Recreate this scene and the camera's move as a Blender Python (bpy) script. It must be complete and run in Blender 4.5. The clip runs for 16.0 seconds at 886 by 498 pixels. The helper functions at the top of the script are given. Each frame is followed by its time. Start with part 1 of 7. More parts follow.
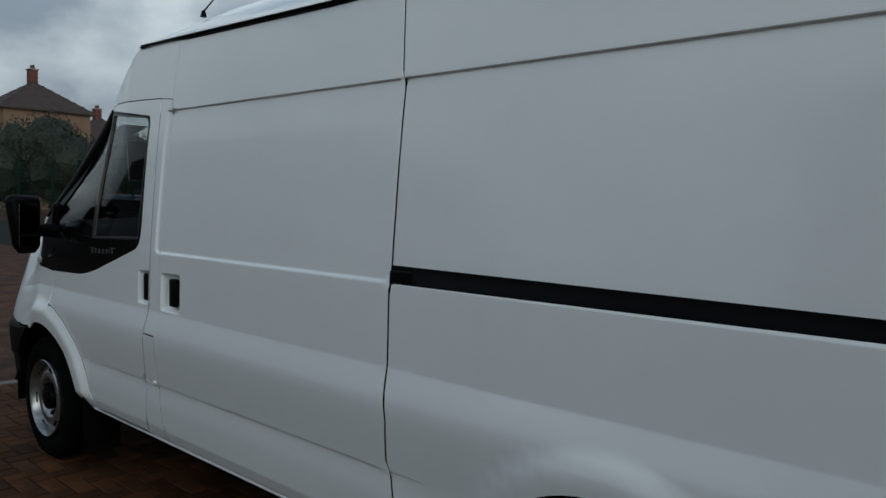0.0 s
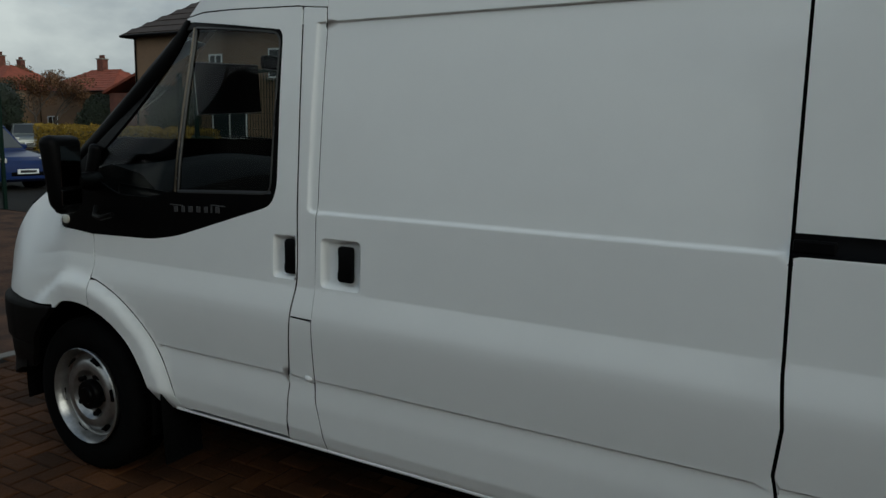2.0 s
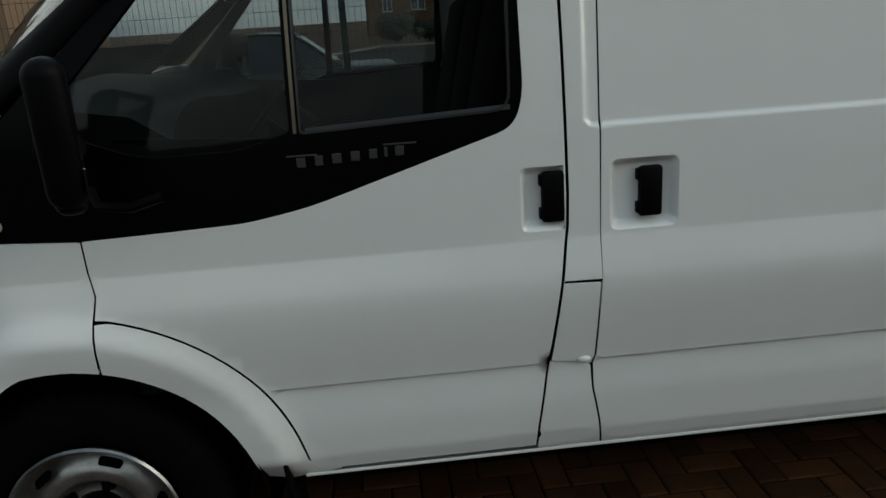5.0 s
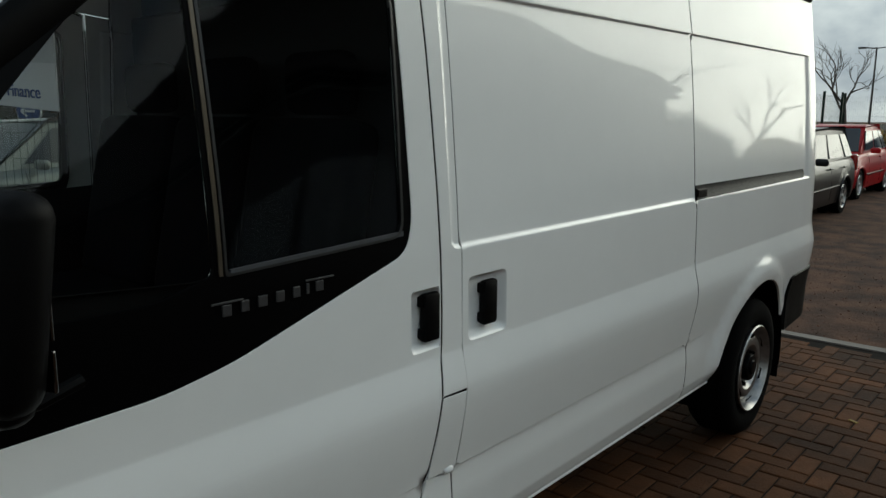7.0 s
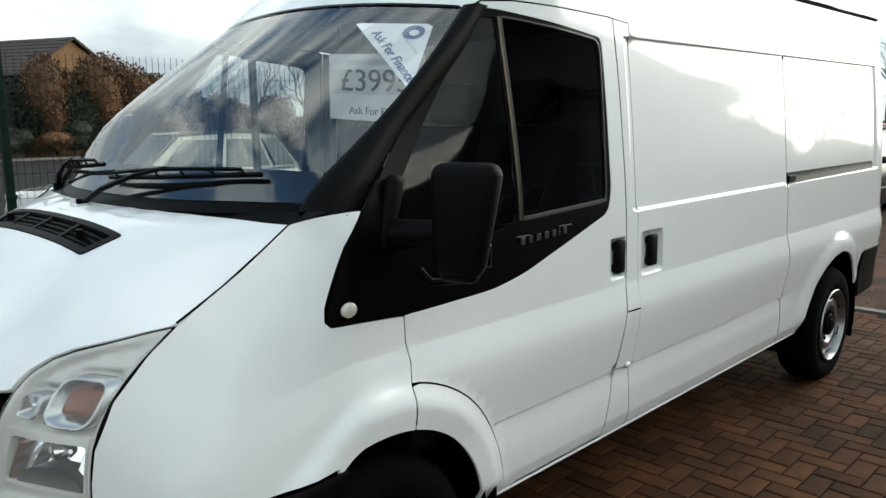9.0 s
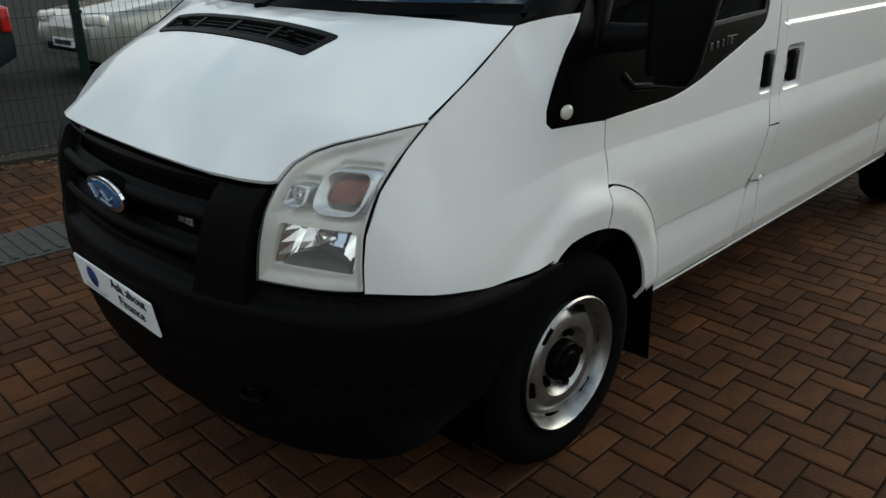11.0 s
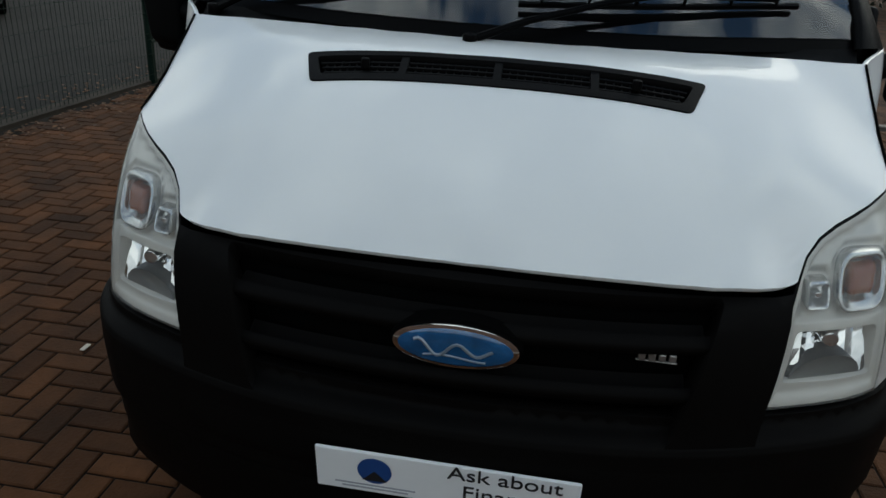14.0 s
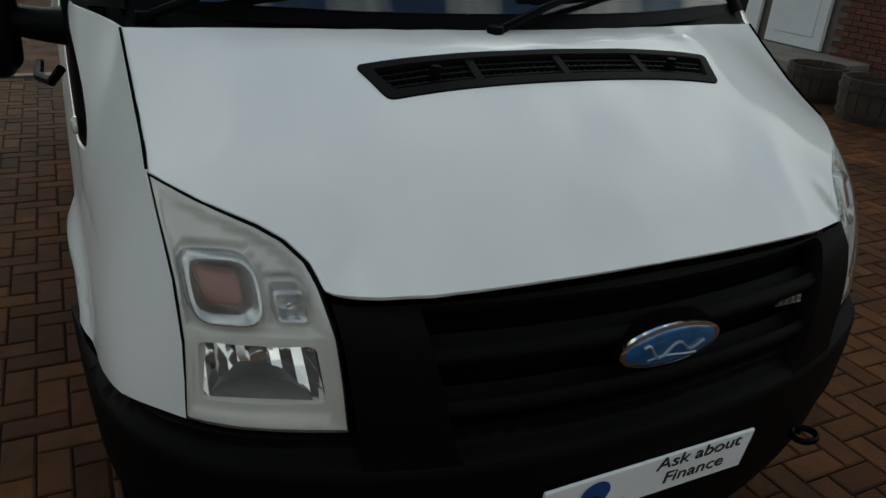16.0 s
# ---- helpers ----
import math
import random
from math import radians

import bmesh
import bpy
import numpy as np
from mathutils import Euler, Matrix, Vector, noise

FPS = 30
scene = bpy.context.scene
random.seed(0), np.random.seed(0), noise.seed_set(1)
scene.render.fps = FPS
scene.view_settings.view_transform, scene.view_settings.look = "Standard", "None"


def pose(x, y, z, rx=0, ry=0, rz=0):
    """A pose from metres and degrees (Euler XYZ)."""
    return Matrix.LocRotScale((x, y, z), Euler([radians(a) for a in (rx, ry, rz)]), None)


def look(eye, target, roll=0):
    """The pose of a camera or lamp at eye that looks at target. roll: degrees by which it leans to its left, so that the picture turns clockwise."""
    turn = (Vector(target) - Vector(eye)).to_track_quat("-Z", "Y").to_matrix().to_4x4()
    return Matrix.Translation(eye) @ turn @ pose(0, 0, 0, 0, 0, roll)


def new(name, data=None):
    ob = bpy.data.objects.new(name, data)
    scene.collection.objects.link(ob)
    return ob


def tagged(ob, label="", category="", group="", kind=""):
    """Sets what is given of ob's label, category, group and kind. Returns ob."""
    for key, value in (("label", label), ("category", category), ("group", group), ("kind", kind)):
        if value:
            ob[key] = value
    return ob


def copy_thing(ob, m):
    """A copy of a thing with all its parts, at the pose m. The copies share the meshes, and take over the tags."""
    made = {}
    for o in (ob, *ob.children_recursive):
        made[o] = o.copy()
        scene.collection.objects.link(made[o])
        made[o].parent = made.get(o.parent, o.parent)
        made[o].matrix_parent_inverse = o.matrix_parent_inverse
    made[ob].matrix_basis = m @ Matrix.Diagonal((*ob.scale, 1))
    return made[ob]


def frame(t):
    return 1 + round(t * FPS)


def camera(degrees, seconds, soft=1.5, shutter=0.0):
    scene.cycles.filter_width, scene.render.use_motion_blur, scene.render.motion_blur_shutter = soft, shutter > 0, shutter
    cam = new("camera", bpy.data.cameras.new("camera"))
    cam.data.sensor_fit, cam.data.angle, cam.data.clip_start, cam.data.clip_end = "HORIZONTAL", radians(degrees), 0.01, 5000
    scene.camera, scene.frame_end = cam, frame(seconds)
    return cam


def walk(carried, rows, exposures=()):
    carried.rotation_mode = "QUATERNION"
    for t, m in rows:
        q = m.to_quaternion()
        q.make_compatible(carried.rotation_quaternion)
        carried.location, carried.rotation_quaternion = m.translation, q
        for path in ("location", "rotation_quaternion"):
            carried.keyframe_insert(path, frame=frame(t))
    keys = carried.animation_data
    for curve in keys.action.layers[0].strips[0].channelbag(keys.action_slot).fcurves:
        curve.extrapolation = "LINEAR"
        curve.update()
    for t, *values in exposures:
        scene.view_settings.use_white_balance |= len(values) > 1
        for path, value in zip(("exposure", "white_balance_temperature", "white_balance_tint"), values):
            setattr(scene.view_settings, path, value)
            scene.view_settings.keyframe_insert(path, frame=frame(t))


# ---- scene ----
cam = camera(60.7, 16.0)
PATH = [
    (0, (4.678, -2.65, 1.581), (3.334, -1.175, 1.453), 1.4),
    (0.5, (4.335, -2.85, 1.597), (3.101, -1.288, 1.408), -0.7),
    (1, (3.923, -2.878, 1.563), (2.711, -1.296, 1.383), -1.9),
    (1.5, (3.499, -2.916, 1.621), (2.355, -1.298, 1.348), 1.0),
    (2, (3.089, -3.031, 1.602), (2.096, -1.322, 1.294), 1.2),
    (2.5, (2.719, -3.04, 1.622), (1.738, -1.342, 1.234), 1.7),
    (3, (2.334, -2.96, 1.61), (1.401, -1.255, 1.142), -0.2),
    (5.5, (0.544, -2.561, 1.589), (1.173, -0.768, 0.965), -0.8),
    (6, (0.346, -2.252, 1.69), (1.423, -0.716, 0.997), 3.4),
    (6.5, (0.161, -2.259, 1.62), (1.504, -0.859, 1.131), 0.9),
    (7, (-0.165, -2.207, 1.652), (1.326, -0.92, 1.3), 0.5),
    (7.5, (-0.426, -2.292, 1.664), (1.062, -0.971, 1.462), 0.7),
    (8, (-0.685, -2.419, 1.687), (0.72, -1.01, 1.484), -0.4),
    (8.5, (-0.974, -2.474, 1.67), (0.45, -1.085, 1.472), 0.1),
    (9, (-1.269, -2.48, 1.658), (0.133, -1.094, 1.326), -0.7),
    (9.5, (-1.46, -2.545, 1.628), (-0.108, -1.148, 1.158), 0.0),
    (10, (-1.582, -2.532, 1.612), (-0.34, -1.11, 0.95), -1.2),
    (12.5, (-2.014, -1.103, 1.607), (-0.445, -0.113, 0.86), -0.8),
    (13, (-2.103, -0.787, 1.618), (-0.451, 0.039, 0.852), -0.7),
    (13.5, (-2.132, -0.429, 1.64), (-0.423, 0.164, 0.787), 1.2),
    (14, (-2.2, -0.132, 1.674), (-0.385, 0.13, 0.875), 3.2),
    (14.5, (-2.264, 0.189, 1.7), (-0.415, 0.134, 0.94), 3.2),
    (15, (-2.165, 0.477, 1.683), (-0.347, 0.225, 0.887), 2.3),
    (15.5, (-2.012, 0.72, 1.696), (-0.266, 0.265, 0.833), 4.0),
    (16, (-1.875, 0.986, 1.678), (-0.262, 0.152, 0.84), 4.1),
]
walk(cam, [(t, look(eye, target, roll)) for t, eye, target, roll in PATH],
     exposures=[(0, 0.40, 5850, 1), (1.2, 0.34, 6000, 0), (3, 0.50, 6400, -2), (5.3, 0.66, 6450, -2), (6, 0.74, 6550, -2), (7, 0.70, 6450, -2), (7.6, 1.00, 6350, -2), (8.4, 1.42, 6250, 0),
                (9, 1.70, 6500, 0), (10, 1.42, 6800, 0), (12.3, 1.10, 6250, 2), (14.5, 0.90, 6500, 1), (16, 0.68, 6800, 0)])
# ---- light ----
SUN_AZ, SUN_EL = -20.0, 14.0          # degrees from +x towards +y, and above the horizon
world = bpy.data.worlds.new("world")
scene.world = world
world.use_nodes = True
wn, wl = world.node_tree.nodes, world.node_tree.links
wn.clear()
w_out = wn.new("ShaderNodeOutputWorld")
w_bg = wn.new("ShaderNodeBackground")
sky = wn.new("ShaderNodeTexSky")
sky.sky_type = "NISHITA"
sky.sun_disc = False
sky.sun_elevation = radians(SUN_EL)
sky.sun_rotation = radians(90 - SUN_AZ)
sky.air_density, sky.dust_density, sky.ozone_density = 1.0, 1.0, 3.0
# broken cloud deck: noise on the direction, brighter towards the low sun
w_co = wn.new("ShaderNodeTexCoord")
w_map = wn.new("ShaderNodeMapping")
w_map.inputs["Scale"].default_value = (1.0, 2.1, 3.4)
w_map.inputs["Rotation"].default_value = (0, 0, radians(25))
w_noise = wn.new("ShaderNodeTexNoise")
w_noise.inputs["Scale"].default_value, w_noise.inputs["Detail"].default_value = 1.7, 7.0
w_noise.inputs["Roughness"].default_value = 0.58
w_ramp = wn.new("ShaderNodeValToRGB")
w_ramp.color_ramp.elements[0].position, w_ramp.color_ramp.elements[0].color = 0.375, (0, 0, 0, 1)
w_ramp.color_ramp.elements[1].position, w_ramp.color_ramp.elements[1].color = 0.53, (1, 1, 1, 1)
w_shade = wn.new("ShaderNodeTexNoise")
w_shade.inputs["Scale"].default_value, w_shade.inputs["Detail"].default_value = 2.6, 6.0
w_cr = wn.new("ShaderNodeValToRGB")
w_cr.color_ramp.elements[0].position, w_cr.color_ramp.elements[0].color = 0.36, (3.1, 3.4, 3.9, 1)
w_cr.color_ramp.elements[1].position, w_cr.color_ramp.elements[1].color = 0.66, (7.9, 8.0, 8.0, 1)
w_dot = wn.new("ShaderNodeVectorMath")
w_dot.operation = "DOT_PRODUCT"
w_dot.inputs[1].default_value = (math.cos(radians(SUN_EL)) * math.cos(radians(SUN_AZ)),
                                 math.cos(radians(SUN_EL)) * math.sin(radians(SUN_AZ)), math.sin(radians(SUN_EL)))
w_glow = wn.new("ShaderNodeMapRange")
w_glow.interpolation_type = "SMOOTHSTEP"
w_glow.inputs["From Min"].default_value, w_glow.inputs["From Max"].default_value = 0.0, 1.0
w_glow.inputs["To Min"].default_value, w_glow.inputs["To Max"].default_value = 0.95, 1.35
w_core = wn.new("ShaderNodeMapRange")                 # brighter break in the cloud before the sun
w_core.interpolation_type = "SMOOTHSTEP"
w_core.inputs["From Min"].default_value, w_core.inputs["From Max"].default_value = 0.945, 1.0
w_core.inputs["To Min"].default_value, w_core.inputs["To Max"].default_value = 0.0, 0.3
w_glow_sum = wn.new("ShaderNodeMath")
w_mul = wn.new("ShaderNodeMixRGB")
w_mul.blend_type = "MULTIPLY"
w_mul.inputs[0].default_value = 1.0
w_sep = wn.new("ShaderNodeSeparateXYZ")
w_low = wn.new("ShaderNodeMapRange")                  # an overcast deck, brighter overhead
w_low.inputs["From Min"].default_value, w_low.inputs["From Max"].default_value = 0.0, 0.6
w_low.inputs["To Min"].default_value, w_low.inputs["To Max"].default_value = 0.56, 1.12
w_mul2 = wn.new("ShaderNodeMixRGB")
w_mul2.blend_type = "MULTIPLY"
w_mul2.inputs[0].default_value = 1.0
w_mix = wn.new("ShaderNodeMixRGB")
wl.new(w_co.outputs["Generated"], w_map.inputs["Vector"])
wl.new(w_map.outputs["Vector"], w_noise.inputs["Vector"])
wl.new(w_map.outputs["Vector"], w_shade.inputs["Vector"])
w_cov = wn.new("ShaderNodeMapRange")                  # the deck closes towards the horizon
w_cov.inputs["From Min"].default_value, w_cov.inputs["From Max"].default_value = 0.10, 0.80
w_cov.inputs["To Min"].default_value, w_cov.inputs["To Max"].default_value = 0.20, -0.105
w_sum = wn.new("ShaderNodeMath")
wl.new(w_sep.outputs["Z"], w_cov.inputs["Value"])
wl.new(w_noise.outputs["Fac"], w_sum.inputs[0])
wl.new(w_cov.outputs["Result"], w_sum.inputs[1])
wl.new(w_sum.outputs["Value"], w_ramp.inputs["Fac"])
wl.new(w_shade.outputs["Fac"], w_cr.inputs["Fac"])
wl.new(w_co.outputs["Generated"], w_dot.inputs[0])
wl.new(w_dot.outputs["Value"], w_glow.inputs["Value"])
wl.new(w_cr.outputs["Color"], w_mul.inputs[1])
wl.new(w_dot.outputs["Value"], w_core.inputs["Value"])
wl.new(w_glow.outputs["Result"], w_glow_sum.inputs[0])
wl.new(w_core.outputs["Result"], w_glow_sum.inputs[1])
wl.new(w_glow_sum.outputs["Value"], w_mul.inputs[2])
wl.new(w_ramp.outputs["Color"], w_mix.inputs[0])
wl.new(sky.outputs["Color"], w_mix.inputs[1])
wl.new(w_co.outputs["Generated"], w_sep.inputs[0])
wl.new(w_sep.outputs["Z"], w_low.inputs["Value"])
wl.new(w_mul.outputs["Color"], w_mul2.inputs[1])
wl.new(w_low.outputs["Result"], w_mul2.inputs[2])
wl.new(w_mul2.outputs["Color"], w_mix.inputs[2])
wl.new(w_mix.outputs["Color"], w_bg.inputs["Color"])
w_bg.inputs["Strength"].default_value = 0.092
wl.new(w_bg.outputs["Background"], w_out.inputs["Surface"])
sun = new("sun", bpy.data.lights.new("sun", "SUN"))
sun.data.energy, sun.data.angle, sun.data.color = 1.15, radians(62), (1.0, 0.92, 0.80)
sun.matrix_world = look((0, 0, 0), (-math.cos(radians(SUN_AZ)), -math.sin(radians(SUN_AZ)), -math.tan(radians(SUN_EL))))

# ---- materials ----


def material(name, color, rough=0.5, metal=0.0, vary=0.0, scale=8.0, bump=0.0, bump_scale=60.0, color2=None, coat=0.0,
             island=0.0, ior=1.5, detail=6.0, obj_random=0.0, spec=0.5):
    m = bpy.data.materials.new(name)
    m.use_nodes = True
    nt = m.node_tree
    p = nt.nodes["Principled BSDF"]
    p.inputs["Roughness"].default_value, p.inputs["Metallic"].default_value = rough, metal
    p.inputs["Coat Weight"].default_value, p.inputs["Coat Roughness"].default_value = coat, 0.03
    p.inputs["IOR"].default_value = ior
    p.inputs["Specular IOR Level"].default_value = spec
    p.inputs["Base Color"].default_value = (*color, 1)
    co = nt.nodes.new("ShaderNodeTexCoord")
    last = None
    if vary or color2:
        n = nt.nodes.new("ShaderNodeTexNoise")
        n.inputs["Scale"].default_value, n.inputs["Detail"].default_value = scale, detail
        nt.links.new(co.outputs["Object"], n.inputs["Vector"])
        r = nt.nodes.new("ShaderNodeValToRGB")
        c2 = color2 or tuple(c * (1 - vary) for c in color)
        r.color_ramp.elements[0].position, r.color_ramp.elements[0].color = 0.35, (*c2, 1)
        r.color_ramp.elements[1].position, r.color_ramp.elements[1].color = 0.65, (*color, 1)
        nt.links.new(n.outputs["Fac"], r.inputs["Fac"])
        n2 = nt.nodes.new("ShaderNodeTexNoise")
        n2.inputs["Scale"].default_value, n2.inputs["Detail"].default_value = scale * 9, 3.0
        nt.links.new(co.outputs["Object"], n2.inputs["Vector"])
        mr = nt.nodes.new("ShaderNodeMapRange")
        mr.inputs["To Min"].default_value, mr.inputs["To Max"].default_value = 1 - vary * 0.6, 1 + vary * 0.6
        nt.links.new(n2.outputs["Fac"], mr.inputs["Value"])
        mx = nt.nodes.new("ShaderNodeMixRGB")
        mx.blend_type = "MULTIPLY"
        mx.inputs[0].default_value = 1.0
        nt.links.new(r.outputs["Color"], mx.inputs[1])
        nt.links.new(mr.outputs["Result"], mx.inputs[2])
        last = mx.outputs["Color"]
    for amount, node, sock in ((island, "ShaderNodeNewGeometry", "Random Per Island"), (obj_random, "ShaderNodeObjectInfo", "Random")):
        if amount:
            g = nt.nodes.new(node)
            mr = nt.nodes.new("ShaderNodeMapRange")
            mr.inputs["To Min"].default_value, mr.inputs["To Max"].default_value = 1 - amount, 1 + amount
            nt.links.new(g.outputs[sock], mr.inputs["Value"])
            mx = nt.nodes.new("ShaderNodeMixRGB")
            mx.blend_type = "MULTIPLY"
            mx.inputs[0].default_value = 1.0
            mx.inputs[1].default_value = (*color, 1)
            if last:
                nt.links.new(last, mx.inputs[1])
            nt.links.new(mr.outputs["Result"], mx.inputs[2])
            last = mx.outputs["Color"]
    if last:
        nt.links.new(last, p.inputs["Base Color"])
    if bump:
        b = nt.nodes.new("ShaderNodeBump")
        b.inputs["Strength"].default_value, b.inputs["Distance"].default_value = bump, 0.01
        n3 = nt.nodes.new("ShaderNodeTexNoise")
        n3.inputs["Scale"].default_value, n3.inputs["Detail"].default_value = bump_scale, 4.0
        nt.links.new(co.outputs["Object"], n3.inputs["Vector"])
        nt.links.new(n3.outputs["Fac"], b.inputs["Height"])
        nt.links.new(b.outputs["Normal"], p.inputs["Normal"])
    return m


def glass_material(name, tint, rough=0.0, ior=1.45, haze=0.0):
    m = bpy.data.materials.new(name)
    m.use_nodes = True
    nt = m.node_tree
    nt.nodes.remove(nt.nodes["Principled BSDF"])
    tr, gl, mx, lw, pw, fr = (nt.nodes.new("ShaderNode" + k) for k in ("BsdfTransparent", "BsdfGlossy", "MixShader", "LayerWeight", "Math", "Math"))
    tr.inputs["Color"].default_value = (*tint, 1)
    gl.inputs["Roughness"].default_value = rough
    f0 = ((ior - 1) / (ior + 1)) ** 2                     # gloss of a thin pane, alike from both sides
    lw.inputs["Blend"].default_value = 0.5
    pw.operation, fr.operation = "POWER", "MULTIPLY_ADD"
    pw.inputs[1].default_value, fr.inputs[1].default_value, fr.inputs[2].default_value = 5.0, 1 - f0, f0
    nt.links.new(lw.outputs["Facing"], pw.inputs[0])
    nt.links.new(pw.outputs[0], fr.inputs[0])
    nt.links.new(fr.outputs[0], mx.inputs[0])
    nt.links.new(tr.outputs[0], mx.inputs[1])
    nt.links.new(gl.outputs[0], mx.inputs[2])
    last = mx
    if haze:                                              # weathered plastic: a thin milky veil
        dl, last = nt.nodes.new("ShaderNodeBsdfDiffuse"), nt.nodes.new("ShaderNodeMixShader")
        dl.inputs["Color"].default_value = (0.8, 0.8, 0.78, 1)
        last.inputs[0].default_value = haze
        nt.links.new(mx.outputs[0], last.inputs[1])
        nt.links.new(dl.outputs[0], last.inputs[2])
    nt.links.new(last.outputs[0], nt.nodes["Material Output"].inputs["Surface"])
    return m


WHITE = material("white_paint", (0.80, 0.81, 0.80), 0.34, vary=0.03, scale=1.3, coat=0.7, bump=0.012, bump_scale=220)
BLACK = material("black_plastic", (0.0022, 0.0022, 0.0024), 0.5, spec=0.07, vary=0.25, scale=9, bump=0.10, bump_scale=500)
TRIM = material("satin_black_trim", (0.0014, 0.0014, 0.0016), 0.36, spec=0.05, vary=0.2, scale=6, bump=0.04, bump_scale=400)
BUMPER = material("grey_bumper_plastic", (0.0026, 0.0022, 0.0020), 0.58, spec=0.062, vary=0.22, scale=7, bump=0.12, bump_scale=600)
# near-black for dark parts, and for the shade of gaps, recesses and the underside
DARK = material("dark_parts_gap_shade", (0.002, 0.002, 0.002), 0.95, spec=0.03, vary=0.3)
RUBBER = material("tyre_rubber", (0.0030, 0.0030, 0.0030), 0.9, spec=0.04, vary=0.3, scale=14, bump=0.2, bump_scale=90)
STEEL = material("painted_steel_wheel", (0.36, 0.355, 0.345), 0.30, metal=0.85, vary=0.35, scale=16, bump=0.05, bump_scale=80)
CHROME = material("chrome", (0.86, 0.87, 0.88), 0.08, metal=1.0)
LAMP_GREY = material("lamp_housing", (0.62, 0.60, 0.55), 0.26, vary=0.06, scale=20, coat=0.4)
LENS = glass_material("lamp_lens", (0.97, 0.975, 0.97), ior=1.58, haze=0.05)
AMBER = material("amber_bulb", (0.17, 0.036, 0.008), 0.2)
GLASS = glass_material("window_glass", (0.58, 0.62, 0.61), ior=1.31)
SCREEN = glass_material("windscreen_glass", (0.86, 0.89, 0.88), ior=2.2)
SIGN_WHITE = material("white_card", (0.80, 0.81, 0.82), 0.45, vary=0.02)
INK = material("black_ink", (0.012, 0.012, 0.014), 0.5)
NAVY = material("blue_ink", (0.015, 0.06, 0.22), 0.4)
BADGE_BLUE = material("blue_badge_enamel", (0.013, 0.10, 0.26), 0.12, vary=0.3, scale=30, coat=1.0)
# cab, seat and bulkhead colours darkened to stand for the dim inside
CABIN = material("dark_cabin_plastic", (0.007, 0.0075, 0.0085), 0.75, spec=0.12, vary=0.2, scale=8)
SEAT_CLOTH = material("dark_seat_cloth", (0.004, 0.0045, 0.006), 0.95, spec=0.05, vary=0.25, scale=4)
# the divider's bronze highlight, put into the bead's colour
BEAD = material("bead_highlight_bronze", (0.14, 0.115, 0.085), 0.28, metal=0.7, vary=0.2, scale=12)
BARE = material("darkened_bulkhead", (0.035, 0.039, 0.046), 0.6, vary=0.1)

# ---- mesh tools ----


def link_mesh(name, verts, faces, mat, parent=None, label="", smooth=False):
    me = bpy.data.meshes.new(name)
    me.from_pydata([tuple(v) for v in verts], [], [tuple(f) for f in faces])
    me.materials.append(mat)
    if smooth:
        me.shade_smooth()
    ob = new(name, me)
    if parent:
        ob.parent = parent
    return tagged(ob, label)


def part(name, bm, mat, parent=None, label="", smooth=False):
    bmesh.ops.recalc_face_normals(bm, faces=bm.faces)
    me = bpy.data.meshes.new(name)
    bm.to_mesh(me)
    bm.free()
    me.materials.append(mat)
    if smooth:
        me.shade_smooth()
        me.set_sharp_from_angle(angle=radians(38))
    ob = new(name, me)
    if parent:
        ob.parent = parent
    return tagged(ob, label)


def thing(name, label, category, at=(0, 0, 0), group="", kind="", rz=0):
    ob = new(name)
    ob.matrix_world = pose(*at, 0, 0, rz)
    return tagged(ob, label, category, group, kind)


def bm_box(sx, sy, sz, at=(0, 0, 0), bevel=0.0, rot=None, segs=2, bm=None):
    bm = bm or bmesh.new()
    m = Matrix.Translation(at) @ (rot or Matrix.Identity(4)) @ Matrix.Diagonal((sx, sy, sz, 1))
    vs = bmesh.ops.create_cube(bm, size=1, matrix=m)["verts"]
    if bevel:
        es = list({e for v in vs for e in v.link_edges})
        bmesh.ops.bevel(bm, geom=es, offset=bevel, segments=segs, affect="EDGES", profile=0.5)
    return bm


def bm_cyl(r, h, at=(0, 0, 0), rot=None, n=24, r2=None, bevel=0.0, bm=None):
    bm = bm or bmesh.new()
    m = Matrix.Translation(at) @ (rot or Matrix.Identity(4))
    vs = bmesh.ops.create_cone(bm, cap_ends=True, segments=n, radius1=r, radius2=r if r2 is None else r2, depth=h, matrix=m)["verts"]
    if bevel:
        es = [e for e in {e for v in vs for e in v.link_edges} if any(len(f.verts) > 4 for f in e.link_faces)]
        bmesh.ops.bevel(bm, geom=es, offset=bevel, segments=2, affect="EDGES", profile=0.5)
    return bm


RX, RY = Matrix.Rotation(radians(90), 4, "X"), Matrix.Rotation(radians(90), 4, "Y")


def lathe(profile, n=48, axis="Y", bm=None, m=Matrix.Identity(4)):
    """A closed turn of (radius, height) pairs about an axis."""
    bm = bm or bmesh.new()
    rings = []
    for r, h in profile:
        ring = []
        for k in range(n):
            a = 2 * math.pi * k / n
            p = {"Y": (r * math.cos(a), h, r * math.sin(a)), "Z": (r * math.cos(a), r * math.sin(a), h)}[axis]
            ring.append(bm.verts.new(m @ Vector(p)))
        rings.append(ring)
    for a, b in zip(rings, rings[1:]):
        for k in range(n):
            bm.faces.new((a[k], a[(k + 1) % n], b[(k + 1) % n], b[k]))
    return bm


